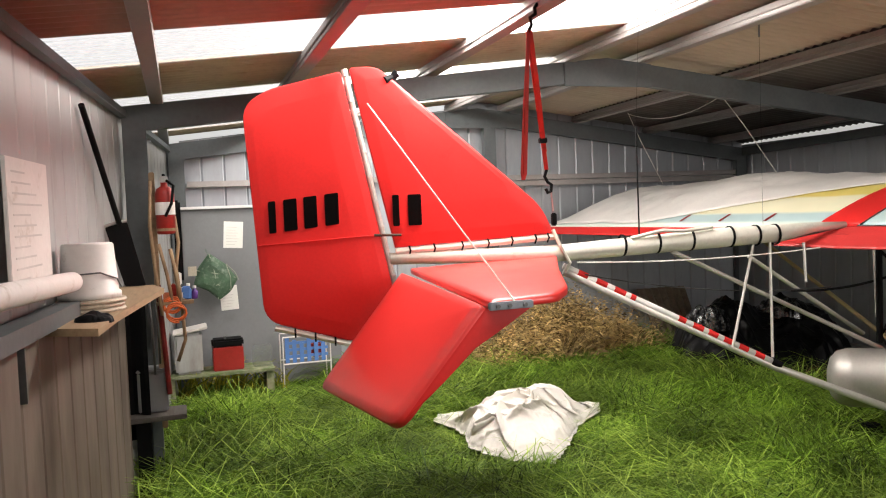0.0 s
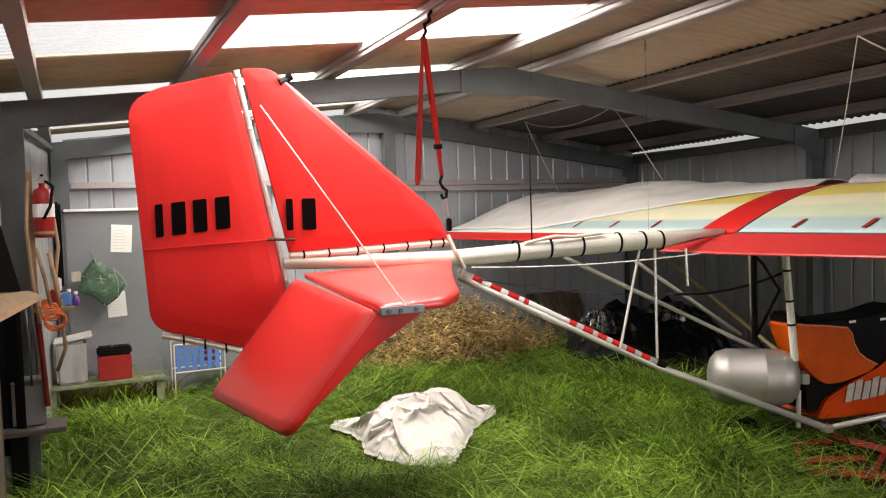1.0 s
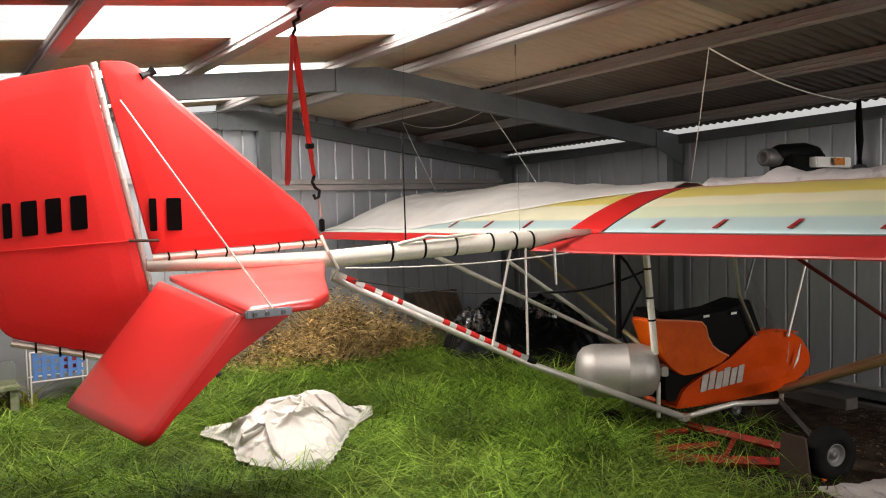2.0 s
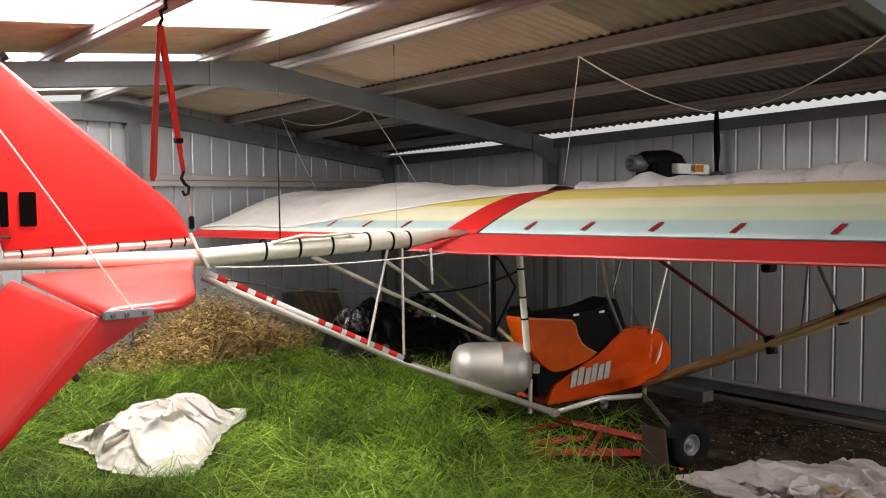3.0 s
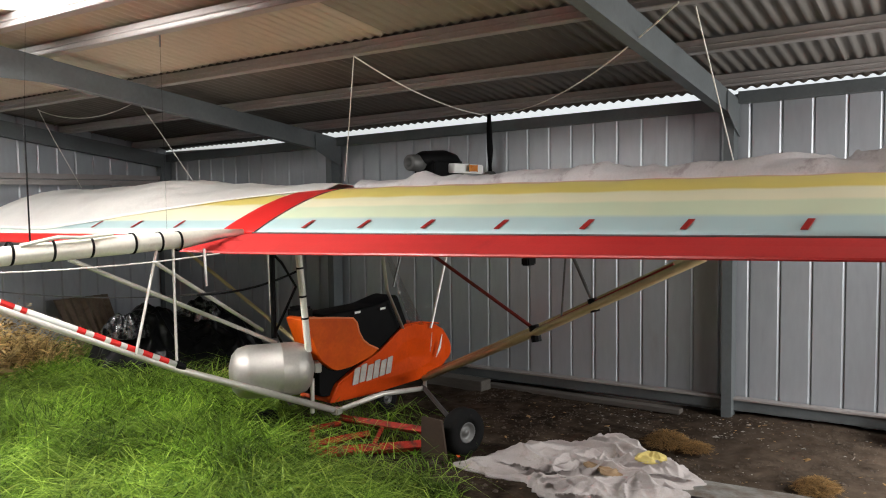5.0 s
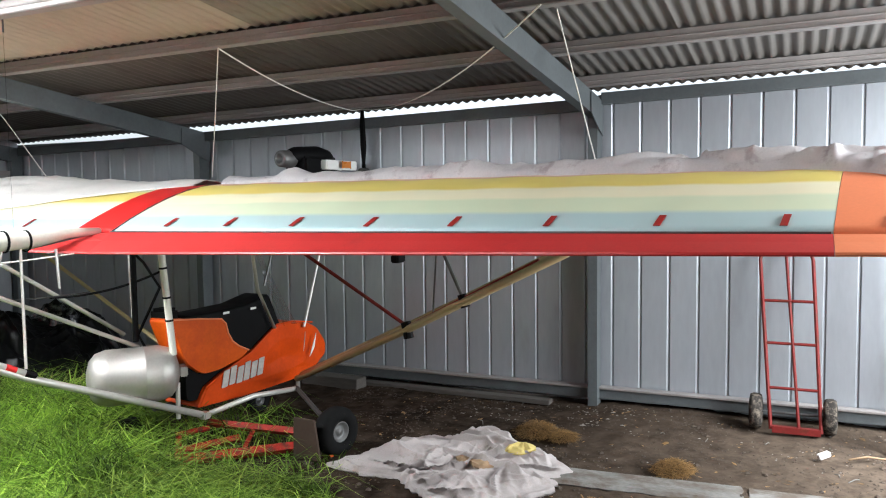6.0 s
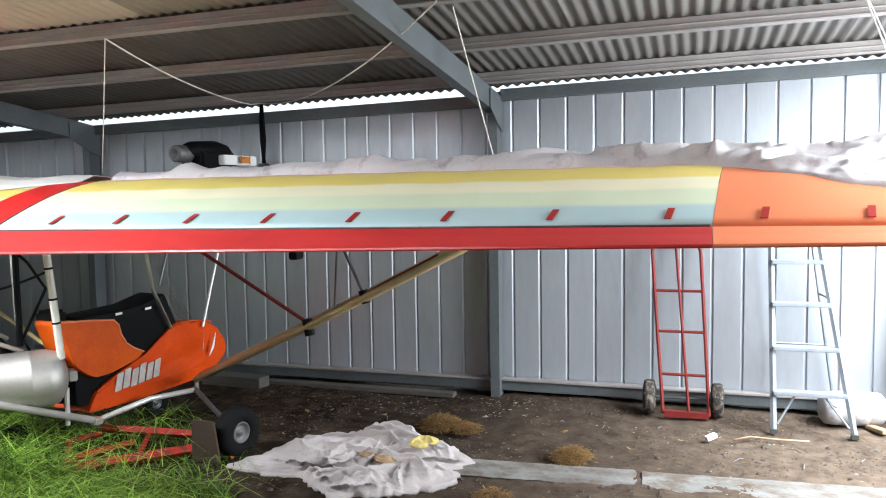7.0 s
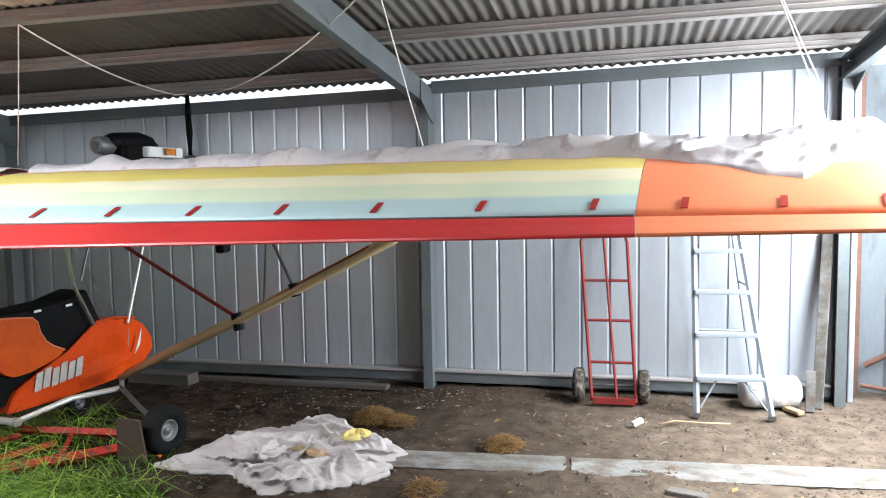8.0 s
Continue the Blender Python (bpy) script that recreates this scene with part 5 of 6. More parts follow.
_t = tagged(finish("tarpaulin", pile(4.00, 1.40, [(113, 0.78), (125, 0.62), (142, 0.44), (165, 0.48), (184, 0.58), (205, 0.55), (222, 0.60), (240, 0.62), (268, 0.61), (278, 0.64), (300, 0.52), (327, 0.46), (5, 0.47), (35, 0.42), (60, 0.47), (90, 0.60)], 0.006, ((4.34, 1.40, 0.17, 0.08), (4.14, 1.76, 0.20, 0.05), (4.16, 1.12, 0.15, 0.04)), 5.1, amp=0.072, wide=0.034, length=0.36, count=62, crinkle=0.007, heading=-1.25, spread=0.7, lean=(-1.3, -0.6), hem=0.010, body=0.020, sharp=1.4), "canvas", smooth=True), "dirty white canvas heaped on the dirt", "cloth")
part("yellow_patch", pile(4.10, 1.08, [(0, 0.085), (60, 0.07), (120, 0.09), (180, 0.10), (240, 0.075), (300, 0.09)], 0.112, ((4.1, 1.08, 0.05, 0.0),), 2.2, amp=0.016, wide=0.016, length=0.10, count=10, crinkle=0.003, na=80, nr=22, hem=0.004, body=0.005, lean=(-0.8, -0.3)), "yellow", _t, "yellow cloth patch", smooth=True)
part("brown_patch", pile(3.90, 1.28, [(75, 0.15), (120, 0.045), (160, 0.035), (255, 0.15), (300, 0.045), (350, 0.035)], 0.070, ((3.9, 1.28, 0.06, 0.0),), 8.2, amp=0.018, wide=0.016, length=0.12, count=10, crinkle=0.003, na=80, nr=22, hem=0.004, body=0.006, lean=(-0.8, -0.3)), "wood", _t, "brown folded cloth", smooth=True)

# ---- the bay beside the side wall ----


def plank(name, a, b, wide, thick, mat, label, category, tilt=0.0, group=""):
    a, b = Vector(a), Vector(b)
    d = b - a
    m = Matrix.Translation(a) @ d.to_track_quat("Y", "Z").to_matrix().to_4x4() @ pose(0, 0, 0, 0, tilt, 0)
    return tagged(finish(name, boxed((-wide / 2, 0, 0), (wide / 2, d.length, thick), 0.004, m), mat), label, category, group)


def rough_board(a, b, wide, label, seed):
    """A worn board half sunk in the dirt, with crumbled edges."""
    a, b = Vector(a), Vector(b)
    along = b - a
    across = Vector((along.y, -along.x, 0)).normalized()
    n, m = int(along.length / 0.02), 10

    def f(p, q):
        edge = 0.010 * noise.noise(Vector((p * n * 0.16, seed + (3 if q > 0.5 else 0), 0))) + 0.006 * noise.noise(Vector((p * n * 0.5, seed, 4)))
        end = 0.012 * noise.noise(Vector((q * 5, seed, 9))) * (1 if p in (0.0, 1.0) else 0)
        c = a + along * p + along.normalized() * end + across * ((q - 0.5) * wide + edge * (abs(q - 0.5) * 2) ** 3)
        drop = 0.016 if q in (0.0, 1.0) else 0.0
        return c + Vector((0, 0, 0.014 - drop + 0.0022 * noise.noise(Vector((c.x * 30, c.y * 30, seed)))))

    return tagged(finish("ground_board", thicken(grid(n, m, f), 0.012), "board"), label, "board", "boards on the dirt")


rough_board((4.03, 0.95, 0.008), (4.10, -0.13, 0.010), 0.25, "grey weathered board lying on the dirt", 1.0)
rough_board((4.08, -0.165, 0.010), (4.24, -2.6, 0.012), 0.27, "pale weathered board with crumbled edges on the dirt", 2.0)
plank("footing_beam", (5.52, 2.95, 0.0), (5.50, 1.32, 0.0), 0.09, 0.035, "dirtyboard", "grey earth-stained footing beside the wall", "beam")
plank("footing_beam", (5.40, 3.45, 0.0), (5.38, 2.9, 0.0), 0.15, 0.09, "dirtyboard", "dark weathered timber block by the wall", "beam")


def tuft(name, at, r, n, label, seed, mat="hay"):
    """A flattened clump of hay: a rough core with loose stalks."""
    rng = random.Random(seed)
    bm = bmesh.new()
    for _ in range(n):
        a, q = rng.uniform(0, 6.28), r * math.sqrt(rng.random())
        p = Vector(at) + Vector((q * math.cos(a), q * math.sin(a) * 0.8, 0.004 + (0.42 * r) * rng.random() * (1 - (q / r) ** 2)))
        d = Vector((rng.uniform(-1, 1), rng.uniform(-1, 1), rng.uniform(-0.12, 0.08))).normalized() * rng.uniform(0.02, 0.06)
        w = Vector((-d.y, d.x, 0)).normalized() * 0.0022
        m2 = p + d * 0.5 + Vector((0, 0, 0.004))
        v = [bm.verts.new(c) for c in (p - w, p + w, m2 + w, m2 - w, p + d)]
        bm.faces.new(v[:4])
        bm.faces.new((v[3], v[2], v[4]))
    return tagged(finish(name, bm, mat), label, "hay", "hay clumps")


tuft("hay_clump", (4.32, 0.25, 0.02), 0.14, 1500, "loose clump of brown hay on the dirt", 3, "haystalk")
tuft("hay_clump", (4.72, 1.18, 0.02), 0.17, 1500, "flattened clump of brown hay on the dirt", 4, "haystalk")
tuft("hay_clump", (4.66, 0.98, 0.02), 0.12, 700, "loose clump of brown hay on the dirt", 5, "haystalk")
tuft("hay_clump", (3.60, 0.55, 0.01), 0.13, 500, "thin scatter of brown hay on the dirt", 6, "haystalk")

# hand trolley
trolley = thing("hand_trolley", "red tubular hand trolley leaning on the wall", "trolley", at=(5.4, -0.34, 0))


def tr(a, z):
    """Across the trolley and up its frame."""
    f = z / 1.25
    z = z * 0.968
    return Vector((5.34 + 0.30 * f, -0.372 - a * (1 + 0.04 * f) + 0.085 * f, 0.03 + z))


for _s in (-1, 1):
    part("side_tube", sweep(bmesh.new(), [tr(_s * 0.150, 0.0) - trolley.location, tr(_s * 0.155, 0.6) - trolley.location, tr(_s * 0.158, 1.13) - trolley.location, tr(_s * 0.148, 1.17) - trolley.location, tr(_s * 0.125, 1.185) - trolley.location, tr(0, 1.188) - trolley.location], 0.012, 8), "redframe", trolley)
part("middle_tube", sweep(bmesh.new(), [tr(0.02, 0.0) - trolley.location, tr(0.0, 1.188) - trolley.location], 0.010, 8), "redframe", trolley)
for _z in (0.27, 0.565, 0.85):
    part("cross_bar", rod(tr(-0.155, _z) - trolley.location, tr(0.155, _z) - trolley.location, 0.010, 8), "redframe", trolley)
part("toe_plate", boxed(Vector((5.32, -0.52, 0.012)) - trolley.location, Vector((5.36, -0.23, 0.055)) - trolley.location, 0.002), "redframe", trolley)
part("axle", rod(Vector((5.44, -0.56, 0.118)) - trolley.location, Vector((5.44, -0.14, 0.118)) - trolley.location, 0.009, 8), "steel", trolley)
for _y in (-0.575, -0.125):
    wheel(Vector((5.44, _y, 0.118)) - trolley.location, 0.118, 0.084, None, trolley, "redframe", "dustytyre")

# step ladder
ladder = thing("step_ladder", "aluminium step ladder standing open by the wall", "ladder", at=(5.3, -1.15, 0))


def ld(a, z, back=False):
    """Across the ladder and up it; the front leans back, the rear legs forward."""
    f = z / 1.75
    half = 0.235 - 0.130 * f
    x = 5.17 + 0.33 * f if not back else 5.66 - 0.13 * f
    return Vector((x, -1.145 - a * half + 0.150 * f, z)) - ladder.location


for _s in (-1, 1):
    part("front_rail", sweep(bmesh.new(), [ld(_s, 0.0), ld(_s, 1.74)], 0.020, 4, flat=0.6), "ladder", ladder)
    part("rear_leg", sweep(bmesh.new(), [ld(_s * 0.85, 0.0, True), ld(_s * 0.85, 1.70, True)], 0.013, 6), "ladder", ladder)
    part("brace", rod(ld(_s * 0.9, 0.06), ld(_s * 0.35, 0.26), 0.007, 6), "ladder", ladder)
    part("foot", boxed(ld(_s, 0.0) - Vector((0.02, 0.018, 0.0)), ld(_s, 0.03) + Vector((0.02, 0.018, 0))), "steel", ladder, "dark rubber foot")
for _z in (0.268, 0.548, 0.825, 1.095, 1.38):
    _l, _r2 = ld(1, _z), ld(-1, _z)
    part("step", boxed(Vector((_l.x - 0.04, _l.y, _z - 0.026)), Vector((_l.x + 0.045, _r2.y, _z)), 0.004), "ladder", ladder)
part("top_step", boxed(ld(1, 1.74) - Vector((0.06, 0.02, 0.02)), ld(-1, 1.74) + Vector((0.10, 0.02, 0.02)), 0.006), "ladder", ladder)
part("rear_bar", rod(ld(0.85, 0.5, True), ld(-0.85, 0.5, True), 0.008, 6), "ladder", ladder)
part("spreader", rod(ld(1, 0.85), ld(0.85, 0.85, True), 0.006, 6), "steel", ladder)

# plastic drum and other bits by the open front
drum = tagged(finish("plastic_container", lathe(bmesh.new(), [(0, -0.21), (0.09, -0.205), (0.125, -0.18), (0.135, -0.10), (0.128, -0.09), (0.135, -0.08), (0.135, 0.08), (0.128, 0.09), (0.135, 0.10), (0.125, 0.18), (0.09, 0.205), (0, 0.21)], 28, Matrix.Translation((5.48, -1.41, 0.112)) @ pose(0, 0, 0, 0, 0, 8) @ pose(0, 0, 0, 90, 0, 0) @ Matrix.Diagonal((0.83, 0.83, 0.95, 1))), "jug", smooth=True), "grubby white plastic container lying behind the ladder", "container")
part("cap", lathe(bmesh.new(), [(0, 0.03), (0.03, 0.03), (0.032, 0.0)], 14, Matrix.Translation((5.385, -1.30, 0.165)) @ pose(0, 0, 0, 0, -60, 0)), "white", drum)
plank("leaning_plank", (5.50, -1.72, 0.0), (5.66, -1.80, 1.22), 0.07, 0.025, "board", "grey timber plank leaning in the corner", "plank")
plank("leaning_plank", (5.42, -1.655, 0.0), (5.45, -1.66, 0.27), 0.06, 0.03, "board", "short pale timber offcut standing in the corner", "plank")
plank("timber_scrap", (5.30, -1.58, 0.005), (5.42, -1.50, 0.005), 0.06, 0.025, "wood", "flat piece of raw timber on the dirt", "scrap")
plank("timber_scrap", (4.86, -0.50, 0.01), (4.90, -0.56, 0.03), 0.035, 0.03, "white", "small white scrap on the dirt", "scrap")
tagged(finish("stick", sweep(bmesh.new(), [(4.92, -0.66, 0.012), (4.99, -0.76, 0.02), (4.985, -0.92, 0.016), (5.01, -1.10, 0.012)], 0.006, 6), "wood", smooth=True), "long thin crooked stick lying on the dirt", "stick")
plank("timber_scrap", (3.80, -0.66, 0.0), (3.74, -0.84, 0.0), 0.07, 0.035, "dirtyboard", "short dark offcut of timber on the dirt", "scrap")
_rng = random.Random(11)
for _i in range(16):
    _p = Vector((_rng.uniform(4.5, 5.55), _rng.uniform(-1.7, 1.6), 0.006))
    _q = _p + Vector((_rng.uniform(-1, 1), _rng.uniform(-1, 1), 0.02)) * _rng.uniform(0.04, 0.12)
    tagged(finish("twig", sweep(bmesh.new(), [_p, (_p + _q) / 2 + Vector((0.01, -0.008, 0.008)), _q], 0.003, 5), "board"), "thin pale twig on the dirt", "twig", "twigs on the dirt")


def litter(name, count, area, size, mat, label, seed, flat=0.5, longer=1.0, sink=0.2):
    """Small chips strewn over an area x0, x1, y0, y1, thicker in patches."""
    rng = random.Random(seed)
    vs, fs = [], []
    while len(vs) < count * 6:
        x, y = rng.uniform(area[0], area[1]), rng.uniform(area[2], area[3])
        if rng.random() > 0.5 + 1.1 * noise.noise(Vector((x * 2.2, y * 2.2, seed))):
            continue
        r = size * rng.uniform(0.35, 1.0) * (2.2 if rng.random() < 0.04 else 1)
        w, k, z = rng.uniform(0, 6.28), len(vs), ground_height(x, y) + r * flat * (0.5 - sink)
        c, d = math.cos(w), math.sin(w)
        for a, e, g in ((longer, 0, 0), (0, 1, 0), (-longer, 0, 0), (0, -1, 0), (0, 0, flat), (0, 0, -flat)):
            a, e = a * r * rng.uniform(0.6, 1.2), e * r * rng.uniform(0.5, 1.1)
            vs.append((x + a * c - e * d, y + a * d + e * c, z + g * r))
        for i in range(4):
            fs += [(k + i, k + (i + 1) % 4, k + 4), (k + (i + 1) % 4, k + i, k + 5)]
    me = bpy.data.meshes.new(name)
    me.from_pydata(vs, [], fs)
    me.materials.append(M[mat])
    return tagged(new(name, me), label, name.split("_")[-1], kind="stuff")


litter("dirt_clods", 5000, (3.45, 5.65, -2.4, 3.0), 0.011, "clod", "small brown clods and stones scattered on the dirt", 21)
litter("pale_stones", 130, (3.6, 5.65, -2.4, 1.2), 0.008, "flake", "small pale stones trodden into the dirt", 22)
litter("lime_flakes", 150, (4.95, 5.55, 0.45, 2.2), 0.013, "flake", "white flakes fallen along the foot of the wall", 23, 0.25)
litter("lime_flakes", 70, (4.85, 5.50, -1.0, 0.2), 0.010, "flake", "white flakes on the dirt round the trolley", 24, 0.25)
litter("straw_bits", 320, (3.5, 5.6, -2.2, 2.4), 0.010, "haystalk", "short bits of straw strewn on the dirt", 25, 0.12, 3.2, 0.1)

# red frame under the aircraft
frame_red = thing("steel_frame", "rusty red steel frame lying under the aircraft", "frame", at=(3.7, 2.8, 0))
for _a, _b, _r5 in (((3.30, 2.93, 0.05), (3.78, 2.40, 0.06), 0.034), ((3.73, 3.06, 0.145), (3.81, 2.44, 0.135), 0.028), ((3.50, 3.13, 0.12), (3.66, 3.00, 0.14), 0.018), ((3.38, 2.97, 0.08), (3.70, 2.80, 0.085), 0.026), ((3.30, 2.93, 0.05), (3.52, 3.12, 0.12), 0.018), ((3.55, 2.66, 0.06), (3.78, 2.74, 0.14), 0.016)):
    part("frame_bar", sweep(bmesh.new(), [Vector(_a) - frame_red.location, Vector(_b) - frame_red.location], _r5, 4), "redbar", frame_red)
part("end_plate", slab(outline([(2.405, 0.004), (2.215, 0.004), (2.215, 0.27), (2.36, 0.275)], 0.01), lambda y, z, d: Vector((3.725 - 0.20 * z + d, y, z)) - frame_red.location, 0.018), "darkwood", frame_red, "brown plywood end board")
part("marker", sweep(bmesh.new(), [Vector((3.83, 2.275, 0.075)) - frame_red.location, Vector((3.80, 2.18, 0.016)) - frame_red.location], 0.012, 6, flat=0.5), "marker", frame_red, "small bright orange tag")
_bm = bmesh.new()
box(_bm, (3.30, 3.40, 0.10), (3.55, 3.62, 0.19), 0.02)
box(_bm, (3.36, 3.36, 0.16), (3.46, 3.44, 0.22), 0.01)
tagged(finish("battery_case", _bm, "black"), "low black case in the grass below the tank", "case")

# ---- rear corner ----
tagged(finish("black_sheet", pile(4.55, 5.55, [(0, 0.80), (30, 0.85), (60, 0.62), (90, 0.55), (120, 0.62), (150, 0.95), (180, 1.05), (210, 0.9), (240, 0.62), (270, 0.50), (300, 0.55), (330, 0.72)], 0.0, ((4.60, 5.65, 0.55, 0.34), (4.02, 5.75, 0.36, 0.36), (5.0, 5.45, 0.30, 0.20)), 3.7, amp=0.09, wide=0.05, length=0.4, count=60, crinkle=0.012, hem=0.03, body=0.10), "blackfoil", smooth=True), "black polythene sheet over a low heap in the corner", "cover")
for _at, _rim, _sd in (((3.90, 5.58, 0.46), 0.19, 12.1), ((4.72, 5.60, 0.50), 0.22, 13.4)):
    tagged(finish("foil_wrap", pile(_at[0], _at[1], [(0, _rim), (70, _rim * 0.7), (140, _rim * 1.1), (200, _rim * 0.8), (290, _rim)], _at[2], ((_at[0], _at[1], 0.13, 0.06),), _sd, amp=0.08, wide=0.03, length=0.16, count=46, crinkle=0.03, na=60, nr=16, hem=0.01, body=0.03), "foil"), "crumpled silver foil lying on the black sheet", "foil", "foil scraps")


def lean(a, b):
    x = 4.30 + 0.50 * a + (0.09 * a - 0.11) * b
    return Vector((x, 6.86 + 0.31 * b + 0.019 * math.sin(a * 0.52 / 0.076 * 2 * math.pi), 0.64 * b))


tagged(finish("roofing_offcut", thicken(grid(90, 4, lean), 0.002), material("rusted_corrugated_iron", (0.19, 0.145, 0.105), 0.75, 0.1, 0.3, 4, 40, 0.2, stain=(0.10, 0.07, 0.05)), smooth=True), "rusted corrugated iron offcut leaning on the wall", "sheet")

# ---- bench side ----
tagged(finish("whiteboard", boxed((-0.006, 0, 0), (0.006, 0.46, 0.40), 0.002, Matrix.Translation((xl(2.6) + 0.012, 2.32, 1.385)) @ pose(0, 0, 0, 0, 0, -4.9)), "white"), "white board with faint handwriting on the wall", "whiteboard")
_wb = bpy.data.objects["whiteboard"]
for _i in range(11):
    _w = 0.14 + 0.2 * ((_i * 37) % 10) / 10
    part("writing_line", boxed((0.0062, 0.05, 0.035 + 0.032 * _i), (0.0070, 0.05 + _w, 0.041 + 0.032 * _i), 0, Matrix.Translation((xl(2.6) + 0.012, 2.32, 1.385)) @ pose(0, 0, 0, 0, 0, -4.9)), "faint", _wb)
tagged(finish("gutter_pipe", sweep(bmesh.new(), [(xl(1.2) + 0.075, 1.2, 1.43), (xl(2.9) + 0.075, 2.9, 1.375)], 0.036, 18), "white", smooth=True), "white plastic pipe stored along the wall", "pipe")
tagged(finish("wall_rail", channel((xl(1.0) + 0.09, 1.0, 1.26), (xl(3.6) + 0.09, 3.6, 1.24), (0, 0, 1), (-1, 0.085, 0), 0.055, 0.085), "frame"), "galvanised rail that carries the bench board", "rail", kind="structure")
bench = thing("bench_board", "rough plywood board on the wall rail as a bench", "bench", at=(-0.7, 3.2, 1.25))
_bm = bmesh.new()
_pl = [(-0.875, 2.62), (-0.67, 2.50), (-0.64, 2.85), (-0.50, 3.88), (-0.56, 4.15), (-0.755, 4.15)]
_t0 = [_bm.verts.new(Vector((x, y, 1.25)) - bench.location) for x, y in _pl]
_t1 = [_bm.verts.new(Vector((x, y, 1.225)) - bench.location) for x, y in _pl]
_bm.faces.new(_t0)
_bm.faces.new(_t1[::-1])
for _i in range(6):
    _bm.faces.new((_t0[_i], _t1[_i], _t1[(_i + 1) % 6], _t0[(_i + 1) % 6]))
bmesh.ops.recalc_face_normals(_bm, faces=_bm.faces)
part("board", _bm, "wood", bench)
part("bracket", boxed((-0.17, -0.88, -0.18), (-0.15, -0.86, -0.02)), "steel", bench)
bucket = thing("bucket", "white plastic bucket upside down on a stack of lids", "bucket", at=(-0.745, 3.05, 1.251))
part("pail", lathe(bmesh.new(), [(0, 0.225), (0.088, 0.225), (0.092, 0.218), (0.104, 0.045), (0.112, 0.04), (0.112, 0.02), (0.100, 0.02), (0.085, 0.21), (0, 0.212)], 30, pose(0, 0, 0.03)), "white", bucket, smooth=True)
for _z, _r4 in ((0.0, 0.118), (0.017, 0.115), (0.034, 0.122)):
    part("lid", lathe(bmesh.new(), [(0, 0), (_r4, 0), (_r4 + 0.004, 0.006), (_r4, 0.014), (0, 0.014)], 28, pose(0.004, 0, _z)), "cream", bucket, "stained cream lid")
part("bail", sweep(bmesh.new(), [(-0.105, -0.02, 0.085), (-0.09, -0.085, 0.12), (-0.03, -0.112, 0.145), (0.05, -0.105, 0.148), (0.10, -0.04, 0.12), (0.11, 0.01, 0.085)], 0.003, 6), "steel", bucket, "wire carrying handle")
tagged(finish("rag", pile(-0.70, 2.72, [(0, 0.06), (80, 0.04), (170, 0.07), (260, 0.045)], 1.251, ((-0.70, 2.72, 0.03, 0.012),), 3.3, amp=0.010, wide=0.010, length=0.05, count=14, crinkle=0.001, na=70, nr=18, hem=0.004, body=0.010), "black", smooth=True), "small dark rag on the bench board", "rag")
_sh = thing("shovel", "black shovel standing against the wall, blade up", "shovel", at=(-0.70, 4.1, 1.25))
part("handle", rod(Vector((-0.792, 3.60, 2.099)) - _sh.location, Vector((-0.700, 4.10, 1.57)) - _sh.location, 0.014, 10), "black", _sh)
part("blade", slab(outline([(-0.691, 1.252, 0.01), (-0.591, 1.252, 0.01), (-0.664, 1.582, 0.015), (-0.771, 1.557, 0.015)]), lambda a, b, d: Vector((a, 4.12 + d, b)) - _sh.location, 0.03), "black", _sh, "broad black blade")
part("rim", sweep(bmesh.new(), [Vector((-0.771, 4.105, 1.560)) - _sh.location, Vector((-0.72, 4.10, 1.578)) - _sh.location, Vector((-0.664, 4.105, 1.585)) - _sh.location], 0.007, 8), "canvas", _sh, "pale worn edge")
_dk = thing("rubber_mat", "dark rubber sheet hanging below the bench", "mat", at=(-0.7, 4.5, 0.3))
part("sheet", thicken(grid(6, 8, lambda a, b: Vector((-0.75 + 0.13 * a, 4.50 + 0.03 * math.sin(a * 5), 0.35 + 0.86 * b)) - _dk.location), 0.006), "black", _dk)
# upright with extinguisher
tagged(finish("timber_upright", boxed((-0.565, 4.52, 0.40), (-0.535, 4.60, 1.85), 0.004), "wood"), "narrow raw timber upright on the frame post", "upright")
tagged(finish("red_stake", sweep(bmesh.new(), [(-0.545, 4.48, 1.22), (-0.515, 4.49, 0.60)], 0.014, 8), "redframe"), "thin red stake beside the upright", "stake")
ext = thing("fire_extinguisher", "red fire extinguisher with a white label hung on the upright", "extinguisher", at=(-0.485, 4.50, 1.50))
part("cylinder", lathe(bmesh.new(), [(0, 0), (0.045, 0.002), (0.052, 0.012), (0.052, 0.225), (0.042, 0.255), (0.018, 0.27), (0.018, 0.29), (0, 0.29)], 24), "redtube", ext, smooth=True)
part("label", lathe(bmesh.new(), [(0.0525, 0.11), (0.0535, 0.11), (0.0535, 0.18), (0.0525, 0.18)], 24), "label", ext, "white paper label")
part("valve", boxed((-0.022, -0.03, 0.29), (0.022, 0.02, 0.325), 0.006), "alloy", ext)
part("lever", boxed((-0.008, -0.06, 0.325), (0.008, 0.03, 0.335), 0.002), "black", ext)
part("hose", sweep(bmesh.new(), [(0.015, -0.03, 0.30), (0.05, -0.06, 0.27), (0.035, -0.065, 0.17), (0.0, -0.06, 0.10)], 0.008, 8), "black", ext)
part("bracket", lathe(bmesh.new(), [(0.053, 0.02), (0.056, 0.02), (0.056, 0.035), (0.053, 0.035)], 24), "wood", ext)
